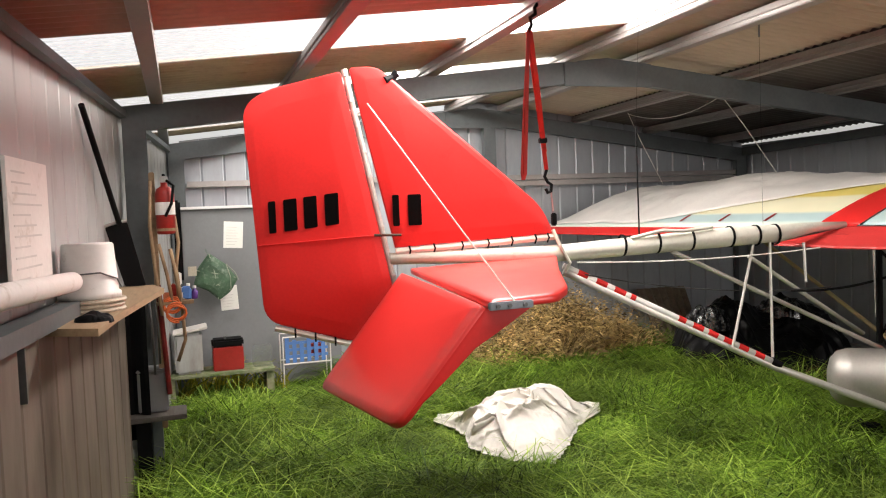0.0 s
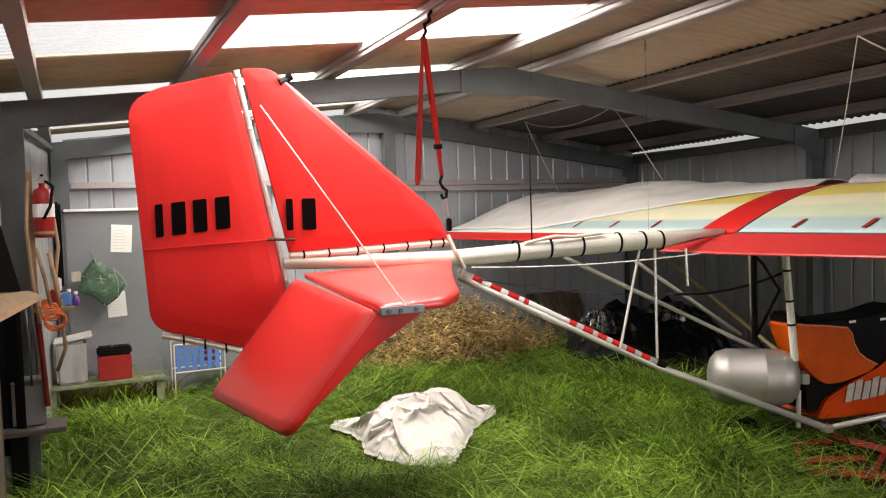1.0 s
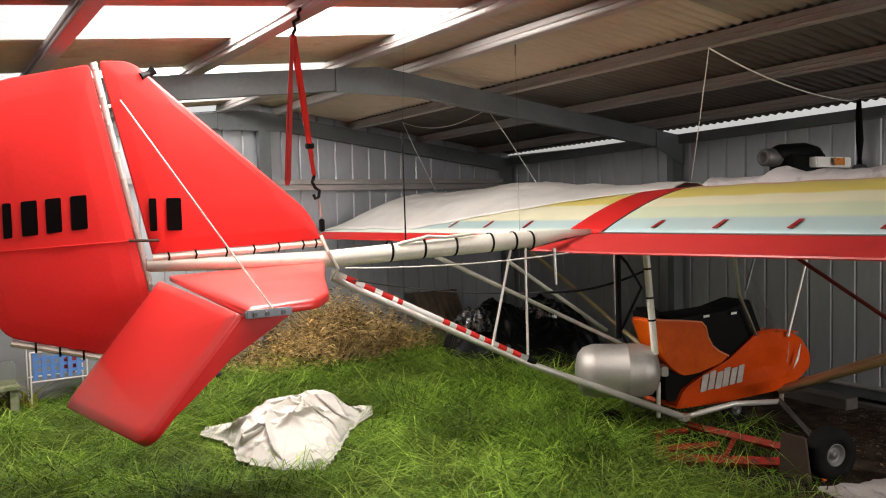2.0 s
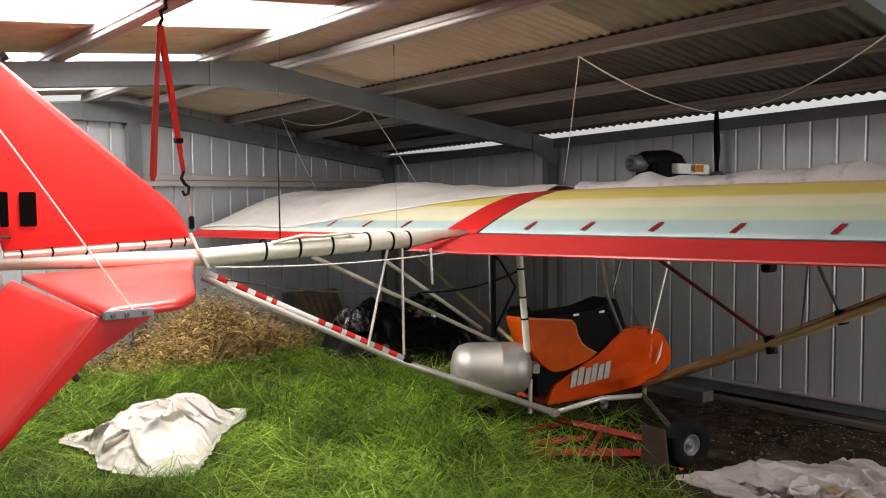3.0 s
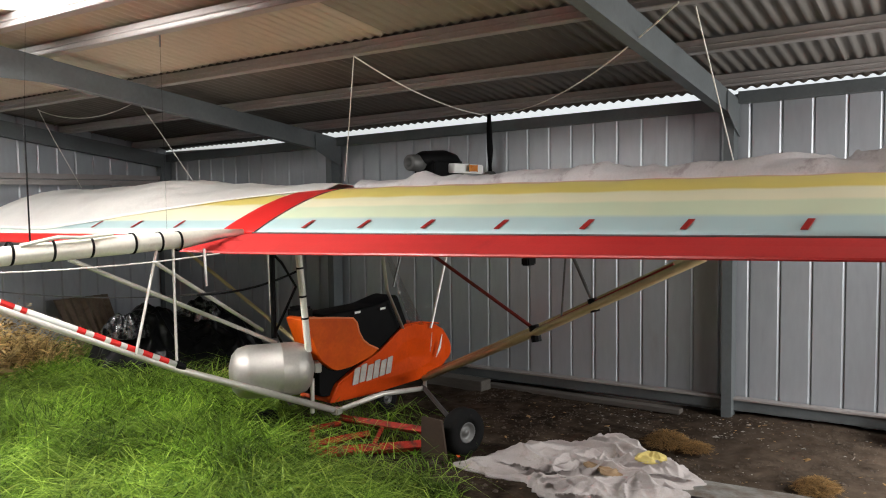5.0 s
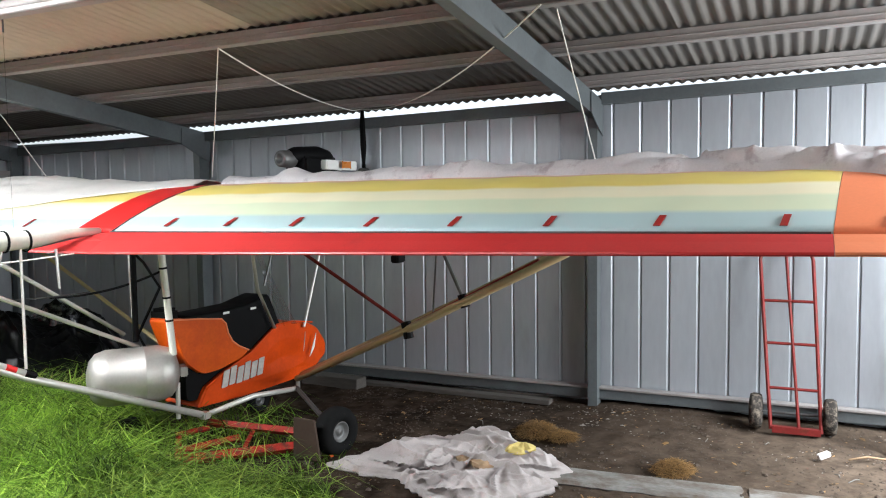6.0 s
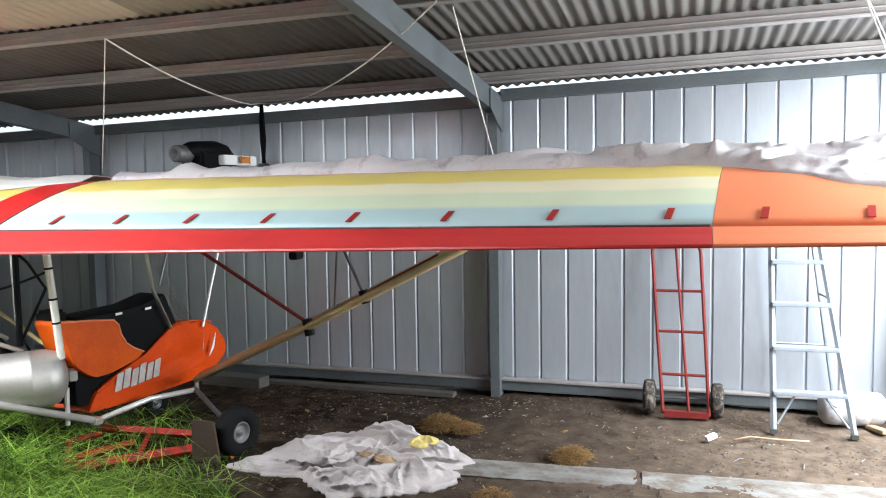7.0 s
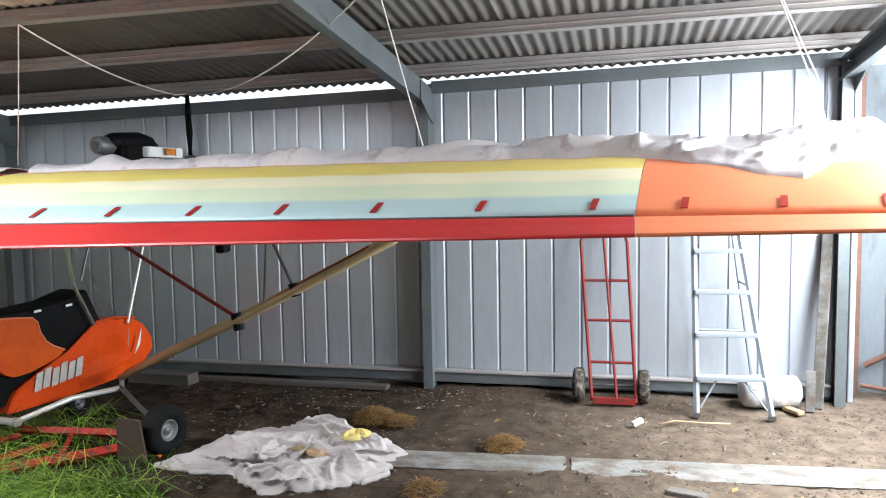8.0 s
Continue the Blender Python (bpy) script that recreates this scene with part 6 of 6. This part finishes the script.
tagged(finish("hose_loop", sweep(bmesh.new(), [(-0.555, 4.46, 1.80), (-0.57, 4.45, 1.55), (-0.55, 4.45, 1.25), (-0.53, 4.45, 1.05)], 0.010, 8), "wood", smooth=True), "tan rubber hose hanging on the upright", "hose", "hoses")
tagged(finish("hose_loop", sweep(bmesh.new(), [(-0.44, 4.50, 1.60), (-0.425, 4.50, 1.45), (-0.445, 4.50, 1.30), (-0.425, 4.5, 1.10), (-0.415, 4.5, 0.90), (-0.46, 4.5, 0.78)], 0.010, 8), "wood", smooth=True), "tan rubber hose hanging on the upright", "hose", "hoses")
tagged(finish("bag", boxed((-0.445, 4.55, 1.22), (-0.405, 4.60, 1.69), 0.012), "black"), "black pouch hung behind the extinguisher", "bag")
for _i, (_x, _z, _m, _l) in enumerate(((-0.455, 1.18, "redtube", "small red tool on the rack"), (-0.44, 1.24, "label", "small white box on the rack"), (-0.40, 1.16, "blue", "small blue bottle on the rack"), (-0.50, 1.13, "orange", "small orange tool on the rack"))):
    _ob = tagged(finish("rack_item", boxed((_x - 0.022, 4.50, _z - 0.03), (_x + 0.022, 4.56, _z + 0.04), 0.006), _m), _l, "tool", "items on the rack")
for _at, _rr, _sd in (((-0.475, 4.47, 1.115), 0.045, 0.0), ((-0.455, 4.46, 1.075), 0.052, 1.0)):
    tagged(finish("cord_coil", sweep(bmesh.new(), [(_at[0] + _rr * math.cos(k * 0.5 + _sd), _at[1] - 0.004 * (k % 3), _at[2] + _rr * 0.85 * math.sin(k * 0.5 + _sd) - 0.0008 * k) for k in range(34)], 0.006, 6), "orangehose", smooth=True), "orange rubber cord coiled on a hook", "cord", "orange coils")
for _x, _z, _hh, _m, _l in ((-0.385, 1.127, 0.075, "blue", "blue plastic bottle on the rack shelf"), (-0.352, 1.127, 0.060, "purple", "purple plastic bottle on the rack shelf"), (-0.42, 1.127, 0.055, "white", "white plastic bottle on the rack shelf")):
    _bo = thing("bottle", _l, "bottle", "bottles on the rack", at=(_x, 4.52, _z))
    part("body", lathe(bmesh.new(), [(0, 0), (0.016, 0), (0.018, 0.004), (0.018, _hh * 0.7), (0.008, _hh * 0.85), (0.008, _hh), (0, _hh)], 14), _m, _bo, smooth=True)
    part("cap", lathe(bmesh.new(), [(0.009, _hh), (0.010, _hh), (0.010, _hh + 0.014), (0, _hh + 0.014)], 12), "label", _bo, "white cap")
for _x0, _z0, _x1, _z1, _rr in ((-0.53, 1.45, -0.47, 1.10, 0.010), (-0.47, 1.42, -0.435, 1.12, 0.011), (-0.60, 1.22, -0.585, 0.72, 0.007), (-0.57, 1.20, -0.555, 0.78, 0.006)):
    tagged(finish("tool_shaft", sweep(bmesh.new(), [(_x0, 4.47, _z0), ((_x0 + _x1) / 2 + 0.006, 4.465, (_z0 + _z1) / 2), (_x1, 4.47, _z1)], _rr, 7), "wood" if _rr > 0.008 else "steel", smooth=True), "slender tool shaft hung on the upright" if _rr > 0.008 else "thin dark rod hung below the bench", "tool", "tool shafts")
tagged(finish("rack_shelf", boxed((-0.56, 4.46, 1.105), (-0.36, 4.62, 1.125), 0.002), "wood"), "small timber rack shelf fixed to the upright", "shelf")
_gb = thing("tool_box", "grey sheet-metal box standing on a low plank", "box", at=(-0.605, 4.55, 0.50))
part("body", boxed((-0.08, -0.05, 0.0), (0.08, 0.10, 0.23), 0.008), "greypanel", _gb)
part("lid", boxed((-0.084, -0.054, 0.225), (0.084, 0.104, 0.245), 0.006), "greypanel", _gb)
tagged(finish("low_plank", boxed((-0.74, 4.40, 0.47), (-0.43, 4.64, 0.497), 0.004), "dirtyboard"), "short grey plank on the frame rail", "plank")
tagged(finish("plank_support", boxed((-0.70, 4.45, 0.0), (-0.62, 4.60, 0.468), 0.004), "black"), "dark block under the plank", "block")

# grey panel with notes on the rear wall
tagged(finish("grey_panel", boxed((xl(YR) + 0.08, YR - 0.10, 0.0), (0.98, YR - 0.076, 1.66), 0.003), "greypanel"), "smooth grey painted sheet standing against the rear wall", "panel")
for _x in (xl(YR) + 0.10, 0.96):
    part("edge_strip", boxed((_x - 0.012, YR - 0.108, 0.02), (_x + 0.012, YR - 0.102, 1.64), 0.002), "greypanel", bpy.data.objects["grey_panel"])
tagged(finish("shelf_strip", boxed((xl(YR) + 0.08, YR - 0.14, 1.662), (0.60, YR - 0.07, 1.685), 0.003), "label"), "white strip along the top of the grey panel", "strip")
for _x, _z, _w, _h, _a in ((0.03, 1.30, 0.17, 0.24, 4), (-0.02, 0.74, 0.155, 0.22, -3)):
    _n2 = tagged(finish("notice", boxed((-_w / 2, -0.002, 0), (_w / 2, 0.002, _h), 0, Matrix.Translation((_x, YR - 0.104, _z)) @ pose(0, 0, 0, 0, _a, 0)), "paper"), "sheet of white paper pinned to the grey panel", "paper", "notices")
    for _i in range(7):
        part("writing_line", boxed((-_w * 0.36, -0.0035, 0.03 + 0.026 * _i), (_w * (0.1 + 0.25 * ((_i * 7) % 5) / 5), -0.0028, 0.034 + 0.026 * _i), 0, Matrix.Translation((_x, YR - 0.104, _z)) @ pose(0, 0, 0, 0, _a, 0)), "faint", _n2)
_bg2 = tagged(finish("mesh_bag", slab(outline([(-0.295, 1.14, 0.03), (-0.19, 1.275, 0.03), (-0.05, 1.17, 0.02), (0.045, 1.04, 0.03), (-0.02, 0.93, 0.03), (-0.12, 0.86, 0.02), (-0.215, 0.95, 0.03), (-0.33, 1.0, 0.03)]), lambda a, z, d: Vector((a, 6.98 + d, z)), 0.05, swell=0.035), "greenbag"), "green mesh bag hanging before the grey panel", "bag")
for _net in (((-0.19, 1.27), (-0.15, 1.10), (-0.13, 0.87)), ((-0.30, 1.13), (-0.15, 1.10), (0.03, 1.05)), ((-0.05, 1.17), (-0.02, 1.06), (-0.02, 0.94)), ((-0.215, 0.96), (-0.13, 1.0), (-0.02, 0.94)), ((-0.05, 1.175), (0.02, 1.10), (0.05, 1.03))):
    part("net_cord", sweep(bmesh.new(), [(x, 6.918 if i == 1 else 6.945, z) for i, (x, z) in enumerate(_net)], 0.004, 5), "netcord", _bg2, "pale green cord")
part("hanger", rod((-0.2, 7.0, 1.26), (-0.21, 7.2, 1.30), 0.003, 6), "greenbag", _bg2)
tagged(finish("swing_tag", boxed((-0.37, 6.90, 1.09), (-0.30, 6.905, 1.17), 0.001), "cream"), "small cream card hung beside the mesh bag", "card")
# low bench with a battery
lowb = thing("low_bench", "low mossy timber bench in the grass", "bench", at=(-0.15, 6.75, 0))
part("top", boxed((-0.45, -0.18, 0.267), (0.44, 0.18, 0.292), 0.004), "mossy", lowb)
for _x in (-0.40, 0.40):
    part("leg", boxed((_x - 0.03, -0.14, 0), (_x + 0.03, 0.14, 0.266)), "mossy", lowb)
bat = thing("battery", "red battery with a dark lid on the low bench", "battery", at=(-0.085, 6.72, 0.293))
part("case", boxed((-0.125, -0.08, 0), (0.125, 0.08, 0.20), 0.008), "redtube", bat, "red plastic case")
part("lid", boxed((-0.13, -0.085, 0.20), (0.13, 0.085, 0.265), 0.015), "black", bat, "dark grey lid")
part("post", rod((-0.02, -0.03, 0.265), (-0.02, -0.03, 0.285), 0.012, 10), "steel", bat)
bx = thing("storage_tub", "grey plastic tub with a tilted white lid", "tub", at=(-0.40, 6.75, 0.293))
part("tub", boxed((-0.11, -0.12, 0), (0.11, 0.12, 0.34), 0.02), "oldcladding", bx)
part("lid", boxed((-0.12, -0.14, 0), (0.16, 0.14, 0.02), 0.006, Matrix.Translation((0, 0, 0.345)) @ pose(0, 0, 0, 0, -9, 0)), "white", bx, "white lid")
jar = tagged(finish("glass_box", boxed((0.12, 6.66, 0.293), (0.28, 6.82, 0.467), 0.01), "perspex"), "clear plastic box on the low bench", "box")
# crate in a white frame
crate = thing("blue_crate", "blue plastic crate in a white wire frame", "crate", at=(0.60, 6.95, 0))
for _x in (-0.21, 0.21):
    for _y in (-0.12, 0.12):
        part("post", rod((_x, _y, 0), (_x, _y, 0.50), 0.006, 8), "white", crate)
for _z in (0.26, 0.50):
    for _y in (-0.12, 0.12):
        part("rail", rod((-0.21, _y, _z), (0.21, _y, _z), 0.006, 8), "white", crate)
for _i in range(6):
    part("slat", boxed((-0.19 + 0.064 * _i, -0.115, 0.27), (-0.155 + 0.064 * _i, -0.105, 0.50 - 0.03 * (_i % 3))), "blue", crate)
for _z in (0.31, 0.37, 0.43):
    part("slat", boxed((-0.19, -0.104, _z), (0.19, -0.096, _z + 0.025)), "blue", crate)
part("bag", boxed((0.04, -0.08, 0.29), (0.16, 0.08, 0.44), 0.03), "redtube", crate, "red and white bag inside")

# ---- slings and ropes ----
sling = thing("ratchet_strap", "red webbing strap with a hook, holding up the tail", "strap", at=W(-1.80, 0, 2.55))


def band(pts, wide=0.022):
    bm = bmesh.new()
    side = (LEFT * 0.35 + FWD * 0.94).normalized() * wide
    prev = None
    for p in pts:
        v = [bm.verts.new(Vector(p) - sling.location - side / 2), bm.verts.new(Vector(p) - sling.location + side / 2)]
        if prev:
            bm.faces.new((prev[0], prev[1], v[1], v[0]))
        prev = v
    return thicken(bm, 0.003)


_top, _low = Vector((1.126, 3.10, 2.371)), Vector((1.457, 3.638, 1.77))
part("webbing", band([_top, Vector((1.118, 3.102, 2.25)), Vector((1.100, 3.105, 2.05)), Vector((1.074, 3.10, 1.73)), Vector((1.077, 3.098, 1.700)), Vector((1.087, 3.096, 1.73)), Vector((1.108, 3.10, 2.05)), Vector((1.124, 3.10, 2.34))], 0.020), "strap", sling, "hanging loop of red webbing")
part("webbing", band([_top, _top.lerp(_low, 0.33), _top.lerp(_low, 0.66), _low], 0.027), "strap", sling, "red webbing")
part("webbing", band([_top + Vector((0.004, -0.012, 0)), _top.lerp(_low, 0.4) + Vector((0.006, -0.010, 0)), _top.lerp(_low, 0.85) + Vector((0, -0.008, 0))], 0.025), "strap", sling, "red webbing")
part("roof_hook", sweep(bmesh.new(), [Vector(p) - sling.location for p in ((1.140, 3.025, 2.475), (1.128, 3.03, 2.455), (1.140, 3.05, 2.435), (1.118, 3.06, 2.42), (1.135, 3.08, 2.395), (1.126, 3.10, 2.368))], 0.009, 8), "black", sling, "black hook and chain")
_bk = _top.lerp(_low, 0.76) - sling.location
part("buckle", boxed(_bk - Vector((0.020, 0.018, 0.014)), _bk + Vector((0.020, 0.014, 0.014)), 0.004), "black", sling, "black ratchet buckle")
part("hook", sweep(bmesh.new(), [Vector((1.458, 3.64, 1.77)) - sling.location, Vector((1.445, 3.64, 1.735)) - sling.location, Vector((1.462, 3.64, 1.705)) - sling.location, Vector((1.485, 3.64, 1.69)) - sling.location, Vector((1.48, 3.64, 1.655)) - sling.location, Vector((1.46, 3.64, 1.648)) - sling.location, Vector((1.45, 3.64, 1.67)) - sling.location], 0.009, 8), "black", sling, "black steel hook")
part("chain", rod(Vector((1.48, 3.64, 1.65)) - sling.location, Vector((1.495, 3.65, 1.55)) - sling.location, 0.004, 6), "alloy", sling)
part("shackle", boxed(Vector((1.484, 3.635, 1.47)) - sling.location, Vector((1.510, 3.665, 1.54)) - sling.location, 0.006), "black", sling)


def cord(pts, r=0.0034, label="thin white cord hanging from the roof", mat="rope"):
    return tagged(finish("cord", sweep(bmesh.new(), pts, r, 6), mat), label, "cord", "roof cords")


cord([(3.81, 6.63, 2.45), (4.05, 6.8, 2.2), (4.42, 6.97, 1.75)])
cord(sag((3.81, 6.63, 2.44), (4.0, 5.50, 2.44), 0.10))
cord([(3.97, 5.44, 2.46), (4.15, 5.38, 2.2), (4.45, 5.30, 1.74)])
_hang = (3.45, 2.66, 2.44)
cord([_hang, (3.90, 3.08, 2.1), (4.40, 3.55, 1.74)], 0.003)
_tip = W(2.47, -0.09, 2.315)
cord(sag(_hang, (5.20, 2.83, 2.256), 0.05) + [_tip], 0.0042)
cord(sag(tuple(_tip), (3.30, 0.70, 2.44), 0.14), 0.0042)
cord([(3.42, 0.66, 2.44), (3.8, 0.66, 2.1), (4.2, 0.67, 1.78)])
cord([(4.20, -1.20, 2.50), (4.12, -1.33, 2.1), (4.00, -1.40, 1.82)], 0.0042)
cord([(4.32, -1.24, 2.50), (4.35, -1.42, 2.1), (4.15, -1.42, 1.84)], 0.0042)
cord([(2.80, 3.58, 2.61), (2.80, 3.58, 2.52), (2.80, 3.58, 2.50)], 0.005, "short dark hook wire under the roof", "steel")
cord([(2.80, 3.58, 2.51), (2.80, 3.575, 1.42)], 0.0008, "thin wire from the roof down to the boom", "black")

# ---- grass ----


def blades(name, count, region, tall, mat, label, seed, bend=0.5, width=0.0045, lean_all=(0, 0)):
    """A stand of separate grass blades over a region: region(x, y) gives the share that grows there."""
    rng = np.random.default_rng(seed)
    xs, ys = [], []
    x0, x1, y0, y1 = region[0]
    while len(xs) < count:
        x, y = rng.uniform(x0, x1), rng.uniform(y0, y1)
        if rng.random() < region[1](x, y):
            xs.append(x)
            ys.append(y)
    x, y = np.array(xs), np.array(ys)
    clump = np.array([noise.noise(Vector((a * 1.6, b * 1.6, seed))) for a, b in zip(xs, ys)])
    h = np.array([tall(a, b) for a, b in zip(xs, ys)]) * rng.uniform(0.5, 1.15, count) * (1 + 0.45 * clump)
    base = np.array([ground_height(a, b) for a, b in zip(xs, ys)])
    ang = rng.normal(0, 1.1, count) + 7.0 * clump
    bx, by = np.cos(ang), np.sin(ang)
    amount = h * bend * rng.uniform(0.3, 1.6, count)
    face = rng.uniform(0, 2 * np.pi, count)
    wx, wy = np.cos(face), np.sin(face)
    w = width * rng.uniform(0.6, 1.4, count)
    verts = np.empty((count, 7, 3))
    for i, f in enumerate((0.0, 0.4, 0.75)):
        cx = x + bx * amount * f ** 2 + lean_all[0] * h * f
        cy = y + by * amount * f ** 2 + lean_all[1] * h * f
        cz = base + h * (f - 0.28 * bend * f ** 2.5)
        ww = w * (1 - 0.55 * f)
        verts[:, 2 * i] = np.stack((cx - wx * ww, cy - wy * ww, cz), 1)
        verts[:, 2 * i + 1] = np.stack((cx + wx * ww, cy + wy * ww, cz), 1)
    verts[:, 6] = np.stack((x + bx * amount + lean_all[0] * h, y + by * amount + lean_all[1] * h, base + h * (1 - 0.5 * bend)), 1)
    o = (np.arange(count) * 7)[:, None]
    quads = np.concatenate((o + [0, 1, 3, 2], o + [2, 3, 5, 4]))
    tris = o + [4, 5, 6]
    me = bpy.data.meshes.new(name)
    me.from_pydata(verts.reshape(-1, 3).tolist(), [], quads.tolist() + tris.tolist())
    me.materials.append(M[mat])
    return tagged(new(name, me), label, "grass", kind="stuff")


def lawn(x, y):
    if math.hypot((x - 3.66) / 0.72, (y - 2.82) / 0.70) < 1 + 0.15 * noise.noise(Vector((x * 5, y * 5, 9))):
        return 0.03
    edge = 3.50 + 0.35 * noise.noise(Vector((x * 2, y * 1.3, 5))) + 0.25 * max(0, y - 2.6)
    if y < 1.85 + 0.2 * noise.noise(Vector((x * 2, 1, 5))) or x > min(edge, 4.1) or x < xl(y) + 0.12:
        return 0.0
    if math.hypot((x - 1.66) / 0.40, (y - 4.45) / 0.40) < 1:
        return 0.03
    if 2.1 < x and y > 5.9:
        return 0.35
    # worn: grass thinned by the west wall and front, dark soil imitating shade
    worn = (0.5 if x < 0.3 and y < 5 else 1.0) * (0.65 if y < 4.0 else 1.0)
    return worn * (0.75 + 0.5 * noise.noise(Vector((x * 2.5, y * 2.5, 2))))


def lawn_height(x, y):
    """Long in most places, grazed short beside the bare dirt."""
    h = 0.27 + 0.07 * (x > 2.6) + 0.06 * (y > 5.5) + 0.05 * (x < 0.3)
    short = max(0.0, min(1.0, (x - 2.55) / 0.4)) * max(0.0, min(1.0, (2.75 - y) / 0.4))
    if math.hypot((x - 1.70) / 0.95, (y - 4.55) / 0.85) < 1 and math.hypot(x - 1.65, y - 4.5) > 0.3:
        h *= 0.45
    bench = max(0.0, min(1.0, (y - 5.6) / 0.5)) * max(0.0, min(1.0, (1.1 - x) / 0.4))
    return h * (1 - 0.62 * short) * (1 - 0.55 * bench)


blades("grass", 125000, ((-0.9, 4.2, 1.6, 7.25), lawn), lawn_height, "grass", "long green grass growing over the shed floor", 1, 1.15, 0.0038)
blades("grass", 22000, ((-0.8, 3.9, 1.9, 6.2), lawn), lambda x, y: 1.35 * lawn_height(x, y), "longgrass", "long pale grass blades flopping over the lawn", 6, 1.6, 0.0040)
blades("grass", 2600, ((2.4, 3.6, 2.9, 4.8), lambda x, y: lawn(x, y)), lambda x, y: 0.42, "grass", "tall seeding grass stalks under the aircraft", 2, 0.9, 0.003)


def fringe(x, y):
    """Long blades along the edge of the lawn."""
    return max(0.0, 1 - abs(y - 2.7) / 0.7) * max(0.0, min(1.0, (x - 1.9) / 0.4)) * (1.0 if lawn(x, y) > 0.2 else 0.0)


blades("grass", 3000, ((1.9, 3.2, 2.0, 3.4), fringe), lambda x, y: 0.30, "longgrass", "long pale blades of grass along the edge of the dirt", 9, 1.5, 0.0034)


def weeds(x, y):
    """Clumps with gaps between them, thinning out towards the sides."""
    if y > 7.25:
        return 0.0
    d = max(0.0, 1 - math.hypot((x - 2.95) / 1.10, (y - 6.50) / 0.68)) ** 0.6
    clump = 0.5 + 1.3 * noise.noise(Vector((x * 4.2, y * 4.2, 7)))
    return d * max(0.04, min(1.0, clump))


blades("dry_weeds", 3000, ((1.8, 4.3, 5.7, 7.25), weeds), lambda x, y: 0.38 + 0.50 * max(0, 1 - abs(x - 2.95) / 0.85), "drygrass", "tall dry brown weeds against the rear wall", 3, 0.6, 0.0028)


def feathery_weeds():
    """Arching stems in clumps, each with rows of small dry leaves and a seed plume."""
    rng = np.random.default_rng(8)
    vs, fs = [], []
    stems = 0
    while stems < 430:
        x, y = rng.uniform(1.9, 4.1), rng.uniform(5.8, 7.15)
        if rng.random() > weeds(x, y):
            continue
        stems += 1
        tall = (0.40 + 0.52 * max(0, 1 - abs(x - 2.95) / 0.85)) * rng.uniform(0.6, 1.12)
        way, bend = rng.uniform(0, 2 * np.pi), rng.uniform(0.08, 0.38) * tall
        for q in range(46):
            f = 0.18 + 0.82 * (q / 45)
            p = np.array((x + np.cos(way) * bend * f ** 2, y + np.sin(way) * bend * f ** 2, tall * f - 0.3 * bend * f ** 3))
            reach = (0.115 * (1 - f) + 0.034) * rng.uniform(0.6, 1.3)
            turn = rng.uniform(0, 2 * np.pi)
            d = np.array((np.cos(turn), np.sin(turn), rng.uniform(-0.3, 0.8)))
            d /= np.linalg.norm(d)
            e = np.cross(d, rng.normal(size=3))
            e /= np.linalg.norm(e)
            w = reach * rng.uniform(0.06, 0.14)
            k = len(vs)
            vs += [tuple(p), tuple(p + d * reach * 0.45 + e * w), tuple(p + d * reach - np.array((0, 0, 0.3 * reach))), tuple(p + d * reach * 0.45 - e * w)]
            fs.append((k, k + 1, k + 2, k + 3))
    me = bpy.data.meshes.new("dry_leaves")
    me.from_pydata(vs, [], fs)
    me.materials.append(M["drygrass"])
    return tagged(new("dry_leaves", me), "feathery dry brown leaves and seed plumes on the weeds", "weeds", kind="stuff")


feathery_weeds()
blades("dry_weeds", 2500, ((3.2, 4.9, 5.0, 6.9), lambda x, y: 0.6), lambda x, y: 0.26, "drygrass", "low dry brown weeds round the covered heap", 4, 0.7, 0.005)
blades("yellow_weeds", 260, ((-0.5, 0.45, 6.75, 7.15), lambda x, y: 0.7), lambda x, y: 0.46, "yellowgreen", "green weeds with yellow flowers round the low bench", 5, 0.9, 0.008)

# ---- unseen wall added to close part of the front ----
# out of view; keeps front daylight off the bench side
tagged(finish("wall_south", boxed((-1.6, YC - 0.10, 0.0), (2.55, YC - 0.04, 2.5)), "cladding"), "unseen sheet wall added across the front to block light", "wall", kind="structure")

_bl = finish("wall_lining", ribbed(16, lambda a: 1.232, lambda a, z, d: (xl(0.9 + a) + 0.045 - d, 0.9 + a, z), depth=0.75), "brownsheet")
tagged(_bl, "dark-streaked brown ribbed sheet below the bench", "wall sheet", kind="structure")
